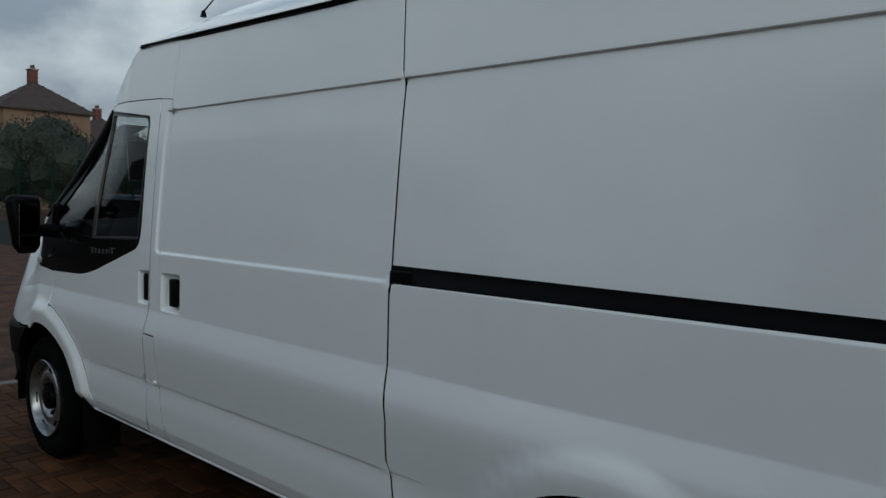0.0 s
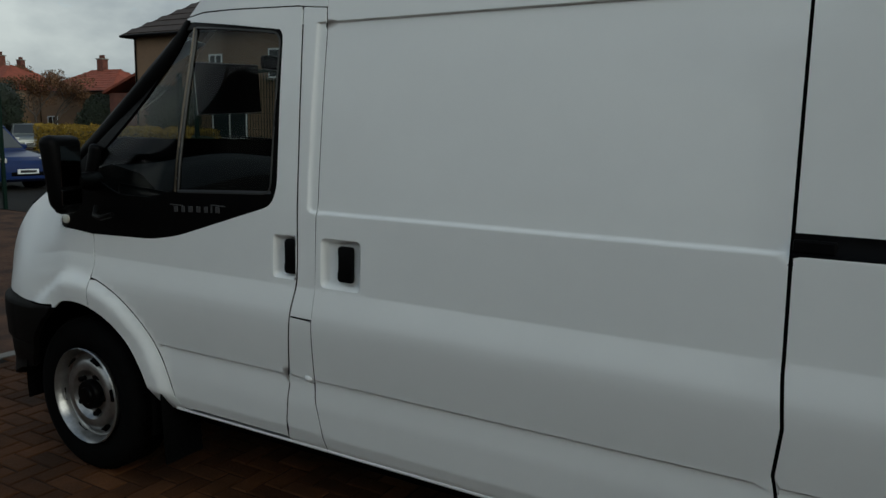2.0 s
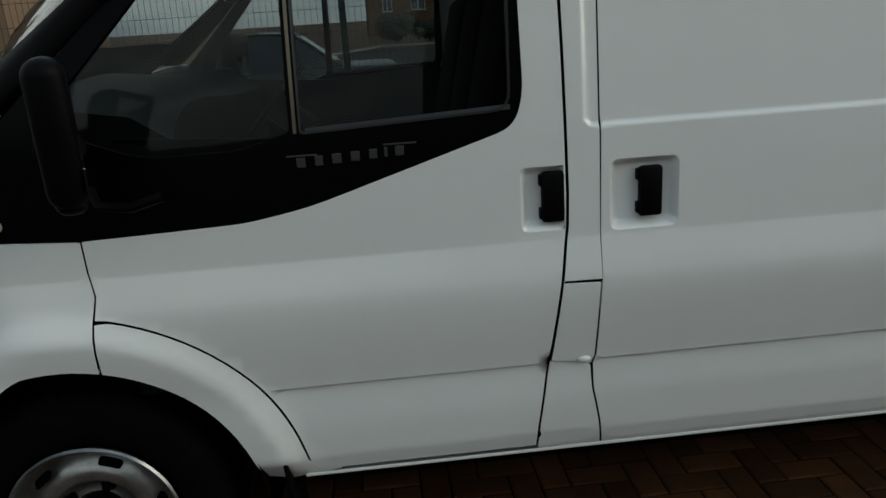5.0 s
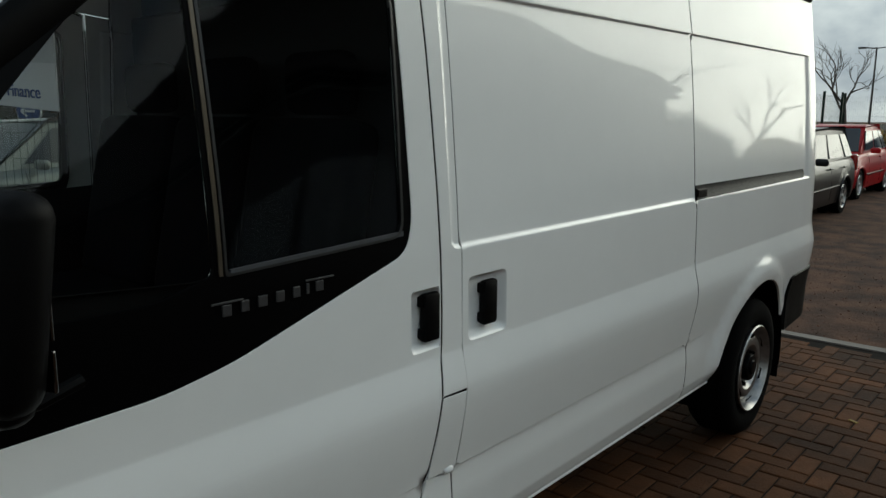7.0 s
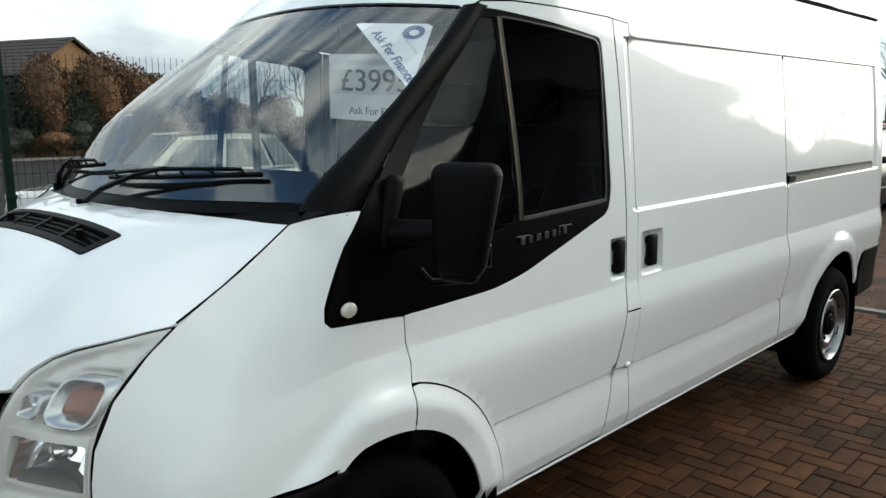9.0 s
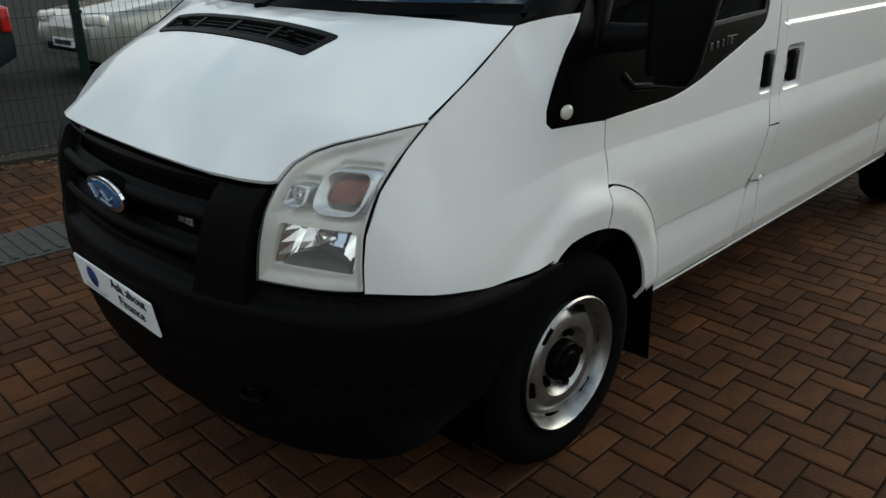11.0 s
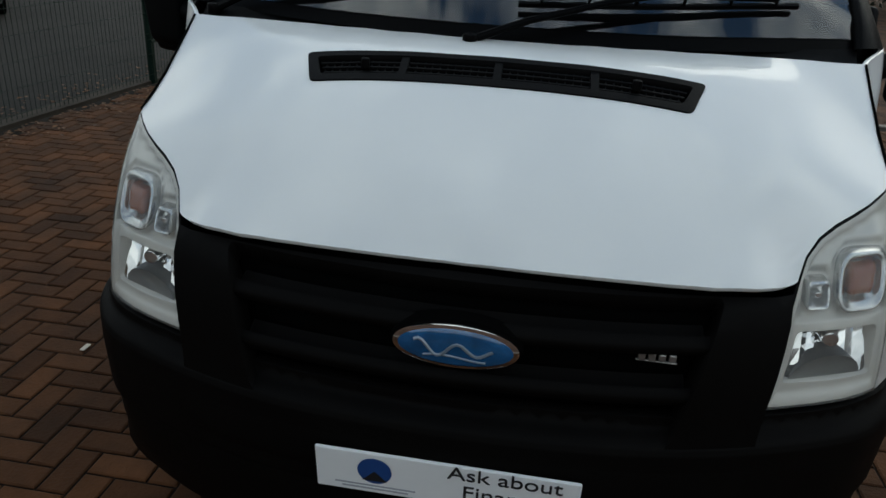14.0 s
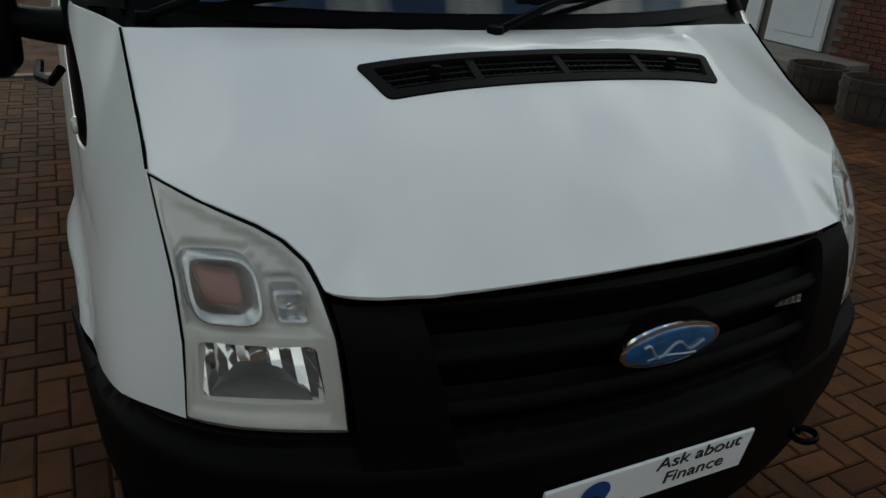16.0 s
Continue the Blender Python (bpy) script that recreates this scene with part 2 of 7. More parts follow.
def tube(points, r, n=8, bm=None, r2=None):
    """A round bar along points, tapering from r to r2."""
    bm = bm or bmesh.new()
    pts = [Vector(p) for p in points]
    rings, side = [], None
    for k, p in enumerate(pts):
        d = (pts[min(k + 1, len(pts) - 1)] - pts[max(k - 1, 0)]).normalized()
        if side is None:
            side = d.orthogonal().normalized()
        side = (side - d * side.dot(d)).normalized()
        up = d.cross(side)
        rr = r if r2 is None else r + (r2 - r) * k / (len(pts) - 1)
        rings.append([bm.verts.new(p + rr * (side * math.cos(2 * math.pi * j / n) + up * math.sin(2 * math.pi * j / n))) for j in range(n)])
    for a, b in zip(rings, rings[1:]):
        for j in range(n):
            bm.faces.new((a[j], a[(j + 1) % n], b[(j + 1) % n], b[j]))
    bm.faces.new(rings[0][::-1])
    bm.faces.new(rings[-1])
    return bm


def table(pairs):
    """A smooth curve through (x, y) pairs."""
    xs, ys = np.array([p[0] for p in pairs], float), np.array([p[1] for p in pairs], float)
    return lambda x: float(np.interp(x, xs, ys))


def plate(points, soft=0.0):
    """A smooth bent sheet through (a, b, height) points."""
    p = np.array([q[:2] for q in points], float)
    v = np.array([q[2] for q in points], float)
    d = ((p[:, None] - p[None]) ** 2).sum(-1)
    n = len(p)
    m = np.zeros((n + 3, n + 3))
    m[:n, :n] = d * np.log(d + 1e-12) + soft * np.eye(n)
    m[:n, n:] = np.c_[np.ones(n), p]
    m[n:, :n] = m[:n, n:].T
    c = np.linalg.solve(m, np.r_[v, 0, 0, 0])

    def at(a, b):
        r = (p[:, 0] - a) ** 2 + (p[:, 1] - b) ** 2
        return float(c[:n] @ (r * np.log(r + 1e-12)) + c[n] + c[n + 1] * a + c[n + 2] * b)
    return at


def smooth(a, b, x):
    t = min(max((x - a) / (b - a), 0.0), 1.0)
    return t * t * (3 - 2 * t)


def spread(points, step, closed=True):
    """The outline with points added along its edges."""
    out = []
    pairs = list(zip(points, points[1:] + points[:1])) if closed else list(zip(points, points[1:]))
    for a, b in pairs:
        n = max(1, int(math.dist(a, b) / step))
        out += [(a[0] + (b[0] - a[0]) * k / n, a[1] + (b[1] - a[1]) * k / n) for k in range(n)]
    return out if closed else out + [tuple(points[-1])]


def rounded(points, radii, n=5):
    """The polygon with its corners turned to arcs; radii: one, or one a corner."""
    out, m = [], len(points)
    for k, p in enumerate(points):
        r = radii if isinstance(radii, (int, float)) else radii[k]
        a, b = Vector(points[k - 1]), Vector(points[(k + 1) % m])
        q = Vector(p)
        if r <= 0:
            out.append(tuple(q))
            continue
        d1, d2 = (a - q), (b - q)
        r1, r2 = min(r, d1.length * 0.48), min(r, d2.length * 0.48)
        s, e = q + d1.normalized() * r1, q + d2.normalized() * r2
        for j in range(n + 1):
            t = j / n
            out.append(tuple((1 - t) ** 2 * s + 2 * t * (1 - t) * q + t * t * e))
    return out


def arc(cx, cz, r, a0, a1, n=14):
    return [(cx + r * math.cos(radians(a0 + (a1 - a0) * k / n)), cz + r * math.sin(radians(a0 + (a1 - a0) * k / n))) for k in range(n + 1)]


def inside(p, poly):
    x, y = p
    hit = False
    for (x1, y1), (x2, y2) in zip(poly, poly[1:] + poly[:1]):
        if (y1 > y) != (y2 > y) and x < (x2 - x1) * (y - y1) / (y2 - y1) + x1:
            hit = not hit
    return hit


def near_line(p, a, b):
    """Distance from p to the line from a to b."""
    dx, dy = b[0] - a[0], b[1] - a[1]
    t = min(max(((p[0] - a[0]) * dx + (p[1] - a[1]) * dy) / (dx * dx + dy * dy + 1e-12), 0.0), 1.0)
    return math.hypot(p[0] - a[0] - t * dx, p[1] - a[1] - t * dy)


def skin(name, outline, surf, out, mat, parent, label="", holes=(), step=0.06, rim=0.012, lines=(), thick=True):
    """A body panel: the outline (u, v) with holes, laid onto surf(u, v), with its edges turned in by rim. out: a way that points outwards."""
    loops = [spread(list(outline), step)] + [spread(list(h), step) for h in holes]
    pts, edges = [], []
    for lp in loops:
        k0 = len(pts)
        pts += lp
        edges += [(k0 + k, k0 + (k + 1) % len(lp)) for k in range(len(lp))]
    us, vs = [p[0] for p in loops[0]], [p[1] for p in loops[0]]
    rows = sorted(set(np.round(np.arange(min(vs) + step / 2, max(vs), step), 4)) | {v for v in lines if min(vs) < v < max(vs)})
    edge = np.array(pts)
    for v in rows:
        for u in np.arange(min(us) + step / 2, max(us), step):
            q = (float(u), float(v))
            if inside(q, loops[0]) and not any(inside(q, h) for h in loops[1:]):
                if np.min((edge[:, 0] - q[0]) ** 2 + (edge[:, 1] - q[1]) ** 2) > (0.3 * step) ** 2:
                    pts.append(q)
    from mathutils import geometry
    vv, _, ff, *_ = geometry.delaunay_2d_cdt([Vector(p) for p in pts], edges, [], 0, 1e-6)
    tris = []
    for f in ff:
        c = (sum(vv[i].x for i in f) / 3, sum(vv[i].y for i in f) / 3)
        if inside(c, loops[0]) and not any(inside(c, h) for h in loops[1:]):
            tris.append(tuple(f))
    out = Vector(out)
    used = sorted({i for f in tris for i in f})
    at = {i: k for k, i in enumerate(used)}
    tris = [tuple(at[i] for i in f) for f in tris]
    place, normal = [], []
    e = 0.0015
    for i in used:
        u, v = vv[i]
        p = Vector(surf(u, v))
        du, dv = Vector(surf(u + e, v)) - Vector(surf(u - e, v)), Vector(surf(u, v + e)) - Vector(surf(u, v - e))
        n = du.cross(dv).normalized()
        if n.dot(out) < 0:
            n = -n
        place.append(p)
        normal.append(n)
    faces, norms = [], []
    for a, b, c in tris:
        if (place[b] - place[a]).cross(place[c] - place[a]).dot(normal[a] + normal[b] + normal[c]) < 0:
            b, c = c, b
        faces.append((a, b, c))
        norms += [normal[a], normal[b], normal[c]]
    count = {}
    for f in faces:
        for a, b in zip(f, f[1:] + f[:1]):
            count[(a, b)] = 1
    verts = list(place)
    if thick:
        back = {}
        for (a, b) in list(count):
            if (b, a) not in count:
                for i in (a, b):
                    if i not in back:
                        back[i] = (len(verts), len(verts) + 1)
                        verts.append(place[i])
                        verts.append(place[i] - normal[i] * rim)
                q = (back[b][0], back[a][0], back[a][1], back[b][1])
                n = (place[b] - place[a]).cross(normal[a]).normalized()
                faces.append(q)
                na, nb = (n + normal[a] * 0.7).normalized(), (n + normal[b] * 0.7).normalized()
                norms += [nb, na, n, n]
    me = bpy.data.meshes.new(name)
    me.from_pydata(verts, [], faces)
    me.materials.append(mat)
    me.shade_smooth()
    me.normals_split_custom_set([tuple(n) for n in norms])
    ob = new(name, me)
    ob.parent = parent
    return tagged(ob, label)


def sheet(name, surf, us, vs, mat, parent, label="", flip=False):
    """A smooth grid of surf(u, v)."""
    verts = [surf(u, v) for v in vs for u in us]
    n = len(us)
    faces = [(j * n + i, j * n + i + 1, (j + 1) * n + i + 1, (j + 1) * n + i) for j in range(len(vs) - 1) for i in range(n - 1)]
    if flip:
        faces = [f[::-1] for f in faces]
    return link_mesh(name, verts, faces, mat, parent, label, True)


def lettering(name, text, size, mat, parent, m, label="", depth=0.0008, squeeze=1.0):
    """Raised writing as a mesh, centred, in the plane of m."""
    cu = bpy.data.curves.new(name, "FONT")
    cu.body, cu.size, cu.extrude, cu.align_x, cu.align_y = text, size, depth, "CENTER", "CENTER"
    tmp = bpy.data.objects.new(name, cu)
    scene.collection.objects.link(tmp)
    me = bpy.data.meshes.new_from_object(tmp.evaluated_get(bpy.context.evaluated_depsgraph_get()))
    bpy.data.objects.remove(tmp)
    me.transform(m @ Matrix.Diagonal((squeeze, 1, 1, 1)))
    me.materials.clear()
    me.materials.append(mat)
    ob = new(name, me)
    ob.parent = parent
    return tagged(ob, label)

# ---- the van: the surfaces its panels lie on (front axle at x = 0, nose towards -x) ----
W_TAB = table([(0.30, 0.865), (0.39, 0.912), (0.42, 0.932), (0.47, 0.948), (0.60, 0.960), (0.655, 0.963), (0.70, 0.968), (0.78, 0.982), (0.84, 0.991), (0.89, 0.996),
               (0.925, 0.997), (0.945, 0.9945), (1.031, 0.9757), (1.036, 0.9752), (1.20, 0.972), (1.31, 0.969), (1.45, 0.960),
               (1.70, 0.939), (1.85, 0.924), (2.05, 0.900), (2.20, 0.882), (2.32, 0.867), (2.5, 0.837)])
ARCH_R = 0.455
LAMP_MISS, LAMP_X = (lambda z: 0.0), (lambda z: -0.69 + 0.5 * max(0.0, z - 0.95))
FRONT = []                                                # the wing's own sheet, once lamps and bonnet seam are known


def w_soft(z):
    return sum(W_TAB(z + 0.015 * k) for k in range(-4, 5)) / 9


def arch_flare(x, z):
    """Flared wheel arches."""
    f = 0.0
    for cx in (0.0, 3.75):
        r = math.hypot(x - cx, z - 0.36)
        if z > 0.40:
            f += (0.030 if cx < 1 else 0.022) * (1 - smooth(0.515, 0.60, r)) * smooth(0.40, 0.5, z)
    return f


def width(x, z):
    w = W_TAB(z)
    if x < -0.02:
        b = smooth(-0.02, -0.12, x)
        w = w * (1 - b) + b * w_soft(z)
    if x > 1.33:                                          # load-bay panels sit a little back above the belt line
        top = 1 - smooth(1.987, 1.993, z)
        u, v = x - 1.344, z - 1.309
        if u < 0.026 and v < 0.026:                       # rounded lower front corner of the recess
            u = v = 0.026 - math.hypot(0.026 - u, 0.026 - v)
        w -= 0.010 * smooth(0.0, 0.014, min(u, v)) * top * (1 - smooth(4.50, 4.54, x))
    if x < -0.05:                                         # nose draws in, rolls over to the bonnet seam and meets the lamps
        pull = lambda q: 0.124 * ((-0.05 - q) / 0.72) ** 2.4 if q < -0.05 else 0.0
        w -= pull(x)
        xq = min(max(x, -0.55), -0.10)
        zs = 1.245 + 0.564 * (xq + 0.55)
        amp = (W_TAB(zs) - pull(xq) - 0.8695) * smooth(-0.02, -0.16, x)
        w -= amp * (1 - min(1.0, max(0.0, (zs - z) / 0.30)) ** 0.62)
        zq = min(max(z, 0.85), 1.23)
        w += 0.042 * smooth(LAMP_X(zq) - 0.02, LAMP_X(zq) + 0.17, x) * (1 - smooth(-0.52, -0.12, x) * 0.999) * smooth(0.60, 0.85, z) * (1 - smooth(0.98, 1.25, z))
        w -= LAMP_MISS(zq) * math.exp(-((x - LAMP_X(zq)) / 0.055) ** 2)
    if z > 1.35 and x < 0.95:                              # pillars lean in to the windscreen
        w -= 0.15 * smooth(1.35, 2.15, z) * ((0.95 - x) / 0.6) ** 1.5 * smooth(-0.22, -0.02, x)
    if x > 4.45:
        w -= 0.9 * max(0.0, x - 4.58) ** 2 + 0.03 * max(0.0, x - 4.45)
    if FRONT and x < -0.02:
        crease = (W_TAB(z) - w_soft(z)) * (1 - smooth(-0.22, -0.48, x))
        w += (FRONT[0](x, z) + crease - w) * smooth(-0.02, -0.12, x)
    w += arch_flare(x, z)
    if 0.52 < x < 3.15:                                   # step of the lower moulding, dying out behind the front arch
        w -= 0.0105 * smooth(0.50, 0.56, x) * (1 - smooth(3.04, 3.12, x)) * (1 - smooth(0.685, 0.689, z)) * max(0.0, 1 - (0.689 - min(z, 0.689)) / 0.11)
    return w


YC = 0.012
MX = table([(-1.06, -1.010), (-1.031, -0.985), (-0.905, -0.857), (-0.829, -0.784), (-0.773, -0.722), (-0.55, -0.500), (-0.498, -0.453), (-0.236, -0.183),
            (-0.082, -0.080), (0.0, 0.004), (0.514, 0.507), (1.279, 1.254), (1.378, 1.353), (2.953, 2.892), (3.25, 3.235), (3.75, 3.745), (4.44, 4.392), (4.74, 4.715)])


def settle(x, y, z):
    """Draws the drawing's lengths and heights in to the van's true proportions."""
    dz = -0.042 * smooth(-0.05, -0.45, x) * min(1.0, z / 0.6)
    dz -= max(0.0, z - 1.0) * 0.033 * (1 - x / 5) * smooth(-0.3, 0.3, x)
    return (MX(x), y, z + dz)


def at_side(x, z, s, d=0.0):
    """The place on the body side (s = -1: near side), d metres proud of it."""
    return settle(x, YC + s * (width(x, z) + d), z)


def side(s):
    return lambda x, z: at_side(x, z, s)


NOSE = [(-1.000, 0.0), (-0.994, 0.15), (-0.978, 0.32), (-0.951, 0.47), (-0.908, 0.612), (-0.858, 0.735), (-0.815, 0.815), (-0.773, 0.872),
        (-0.70, 0.920), (-0.60, 0.952), (-0.45, 0.976), (-0.25, 0.992), (-0.10, 1.000)]
_acc = [0.0]
for _a, _b in zip(NOSE, NOSE[1:]):
    _acc.append(_acc[-1] + math.dist(_a, _b))
NX, NY = table(list(zip(_acc, [p[0] for p in NOSE]))), table(list(zip(_acc, [p[1] for p in NOSE])))
NOSE_LEN = _acc[-1]


def nose_smooth(s):
    """Plan of the nose at arc length s from the middle, lightly rounded off."""
    x = y = 0.0
    for k in (-0.05, -0.025, 0, 0.025, 0.05):
        q = s + k
        x += NX(abs(q)) / 5
        y += math.copysign(NY(abs(q)), q) / 5
    return x, y


def nose_raw(lift):
    """Surface of the nose: arc length s (towards +y) and height; lift(z): how far it stands out."""
    def f(s, z):
        x, y = nose_smooth(s)
        back = 2.47 * max(0.0, z - 0.80) ** 3.2
        wide = 0.030 * smooth(0.80, 1.25, z)
        o = lift(z)
        fade = 1 - smooth(0.80, 1.15, abs(s))
        return (x + back - o * (0.25 + 0.75 * fade), YC + y * (1 - wide) + math.copysign(o * (1 - fade), s), z)
    return f


def nose(lift):
    raw = nose_raw(lift)
    return lambda s, z: settle(*raw(s, z))


def s_of(y):
    """Arc length at which the nose reaches the half width y."""
    return float(np.interp(y, [p[1] for p in NOSE], _acc))


LAMP_EDGE = [(0.866, 0.858), (0.867, 0.93), (0.870, 1.00), (0.879, 1.10), (0.890, 1.19)]
_edge = [nose_raw(lambda z: 0.0)(s_of(y), z) for y, z in LAMP_EDGE]
_miss = [(p[2], width(p[0], p[2]) - (p[1] - YC)) for p in _edge]
LAMP_X, LAMP_MISS = table([(p[2], p[0]) for p in _edge]), table(_miss)


LAMP_TOP = [(0.650, 1.110), (0.658, 1.130), (0.668, 1.150), (0.700, 1.178), (0.741, 1.197), (0.783, 1.210), (0.824, 1.222), (0.866, 1.235), (0.894, 1.244)]
_lamp = nose(lambda z: 0.004)
_edge = [(p[0], p[1] - YC - 0.003, p[2] + 0.002) for p in (_lamp(s_of(y), z) for y, z in LAMP_TOP)]
_edge += [(p[0], p[1] - YC - 0.0075, p[2] - 0.001) for p in (at_side(x, z, 1) for x, z in ((-0.48, 1.2845), (-0.42, 1.3183), (-0.31, 1.3804), (-0.236, 1.4220)))]
_len = [0.0]
for _a, _b in zip(_edge, _edge[1:]):
    _len.append(_len[-1] + math.dist(_a, _b))
_at = [v / _len[-1] for v in _len]
EDGE = [table(list(zip(_at, [p[k] for p in _edge]))) for k in range(3)]


CREST = np.polyfit([0, 0.05, 0.15, 0.35, 0.64, 0.766, 0.87, 1.0], [1.081, 1.105, 1.156, 1.238, 1.336, 1.374, 1.391, 1.400], 4)
HOOD_EDGE_T = _at
LIP = table([(0.0, -0.905), (0.08, -0.904), (0.156, -0.9025), (0.234, -0.899), (0.312, -0.894), (0.389, -0.887), (0.467, -0.876), (0.545, -0.855), (0.588, -0.834), (EDGE[1](0.0), EDGE[0](0.0))])
crest_z = lambda t: float(np.polyval(CREST, t)) + 0.012 * (1 - math.exp(-t / 0.03))
_over = []
for _s in (-1, 1):
    _over += [(EDGE[0](q), _s * EDGE[1](q), EDGE[2](q)) for q in np.linspace(0.0, 1.0, 33)]
    _over += [(LIP(y), _s * y, 1.080 - 0.010 * (y / 0.6) ** 3) for y in (0.08, 0.18, 0.28, 0.38, 0.47, 0.545, 0.588)]
    _over += [(-0.32 + 0.137 * (y / 0.862) ** 2, _s * y, 1.412 - 0.010 * (y / 0.862) ** 3.4) for y in (0.15, 0.3, 0.45, 0.6, 0.74)]
_over += [(-0.905 + 0.585 * t, 0.0, crest_z(t)) for t in np.linspace(0.0, 1.0, 11)]
for _s in (-1, 1):                                         # nearly flat across, falling away towards the wings
    for t in (0.22, 0.36, 0.5, 0.64, 0.78, 0.9):
        for u in (0.22, 0.42, 0.60, 0.74):
            _x = (1 - u * u) * (-0.905 + 0.585 * t) + u * u * EDGE[0](t)
            _over.append((_x, _s * u * EDGE[1](t), crest_z(t) + (EDGE[2](t) - crest_z(t)) * u ** 3.1))
HOOD_Z = plate(_over, 2e-5)


def hood_uv(u, t):
    """Bonnet: u from -1 to 1 across, t from the leading edge (0) to the cowl (1); its rim follows lamps and wings."""
    y = u * EDGE[1](t)
    flat_x = lambda q: (1 - u * u) * (-0.905 + 0.585 * q) + u * u * EDGE[0](q)
    x = flat_x(t) + (LIP(abs(u) * EDGE[1](0.0)) - flat_x(0.0)) * max(0.0, 1 - t) ** 6
    return x, YC + y, HOOD_Z(x, y)


def hood(x, y):
    """The bonnet over the plan place x, y (y from the van's middle)."""
    return x, YC + y, HOOD_Z(x, y)


# the wing between lamp, bonnet seam, wheel arch and door, as one smooth sheet
_wing = [(x, z, w_soft(z)) for x in (0.10, 0.04, -0.02) for z in np.arange(0.72, 1.45, 0.06)]
_wing += [(x, z, width(x, z) - arch_flare(x, z)) for x, z in ((-0.236, 1.422), (-0.27, 1.403), (-0.31, 1.3804), (-0.365, 1.349), (-0.42, 1.3183), (-0.48, 1.2845), (-0.548, 1.2447))]
_wing += [(p[0], p[2], p[1] - YC) for p in (nose_raw(lambda z: 0.0)(s_of(np.interp(z, [q[1] for q in LAMP_EDGE], [q[0] for q in LAMP_EDGE])), z) for z in np.linspace(0.858, 1.19, 9))]
_wing += [(x, z, width(x, z) - arch_flare(x, z)) for x, z in ((-0.70, 0.84), (-0.62, 0.835), (-0.53, 0.823), (-0.45, 0.812), (-0.36, 0.805), (-0.28, 0.80), (-0.205, 0.795))]
FRONT.append(plate(_wing, 2e-6))


def screen(u, v):
    """Windscreen: u from -1 to 1 across, v from 0 at the cowl to 1 at the roof."""
    xb, xt = -0.37 + 0.21 * abs(u) ** 2.2, 0.40 + 0.175 * abs(u) ** 2.2
    yb, yt = 0.862, 0.805
    x = xb + (xt - xb) * v + (0.085 * abs(u) ** 4 - 0.035) * math.sin(math.pi * v)
    z = 1.455 - 0.02 * u * u + (0.645 - 0.035 * u * u) * v + 0.020 * math.sin(math.pi * v)
    return settle(x, YC + u * (yb + (yt - yb) * v + 0.022 * math.sin(math.pi * v)), z)


ZS = table([(0.40, 2.062), (0.60, 2.062), (0.655, 2.094), (0.74, 2.158), (0.86, 2.246), (0.96, 2.318), (1.02, 2.345), (1.4, 2.338), (2.5, 2.317), (4.66, 2.308)])
van = thing("white_panel_van", "white long-wheelbase panel van parked on herringbone block paving", "van")

# side panels: outlines in (x, z)
DOOR_REAR = [(1.216, 0.425), (1.222, 0.50), (1.262, 0.78), (1.281, 0.92), (1.300, 1.06), (1.302, 1.148), (1.296, 1.50), (1.287, 1.82), (1.280, 1.99)]
BLACK_OUT = rounded([(-0.185, 1.150), (0.10, 1.128), (0.50, 1.140), (0.66, 1.168), (1.172, 1.325), (1.198, 1.40), (1.188, 1.985), (0.66, 2.040), (0.585, 2.046), (-0.015, 1.428)],
                    [0.05, 0, 0.05, 0.06, 0.045, 0.04, 0.05, 0.01, 0.01, 0.02])
G = 0.0042


def shift(points, dx, dz=0.0):
    return [(x + dx, z + dz) for x, z in points]


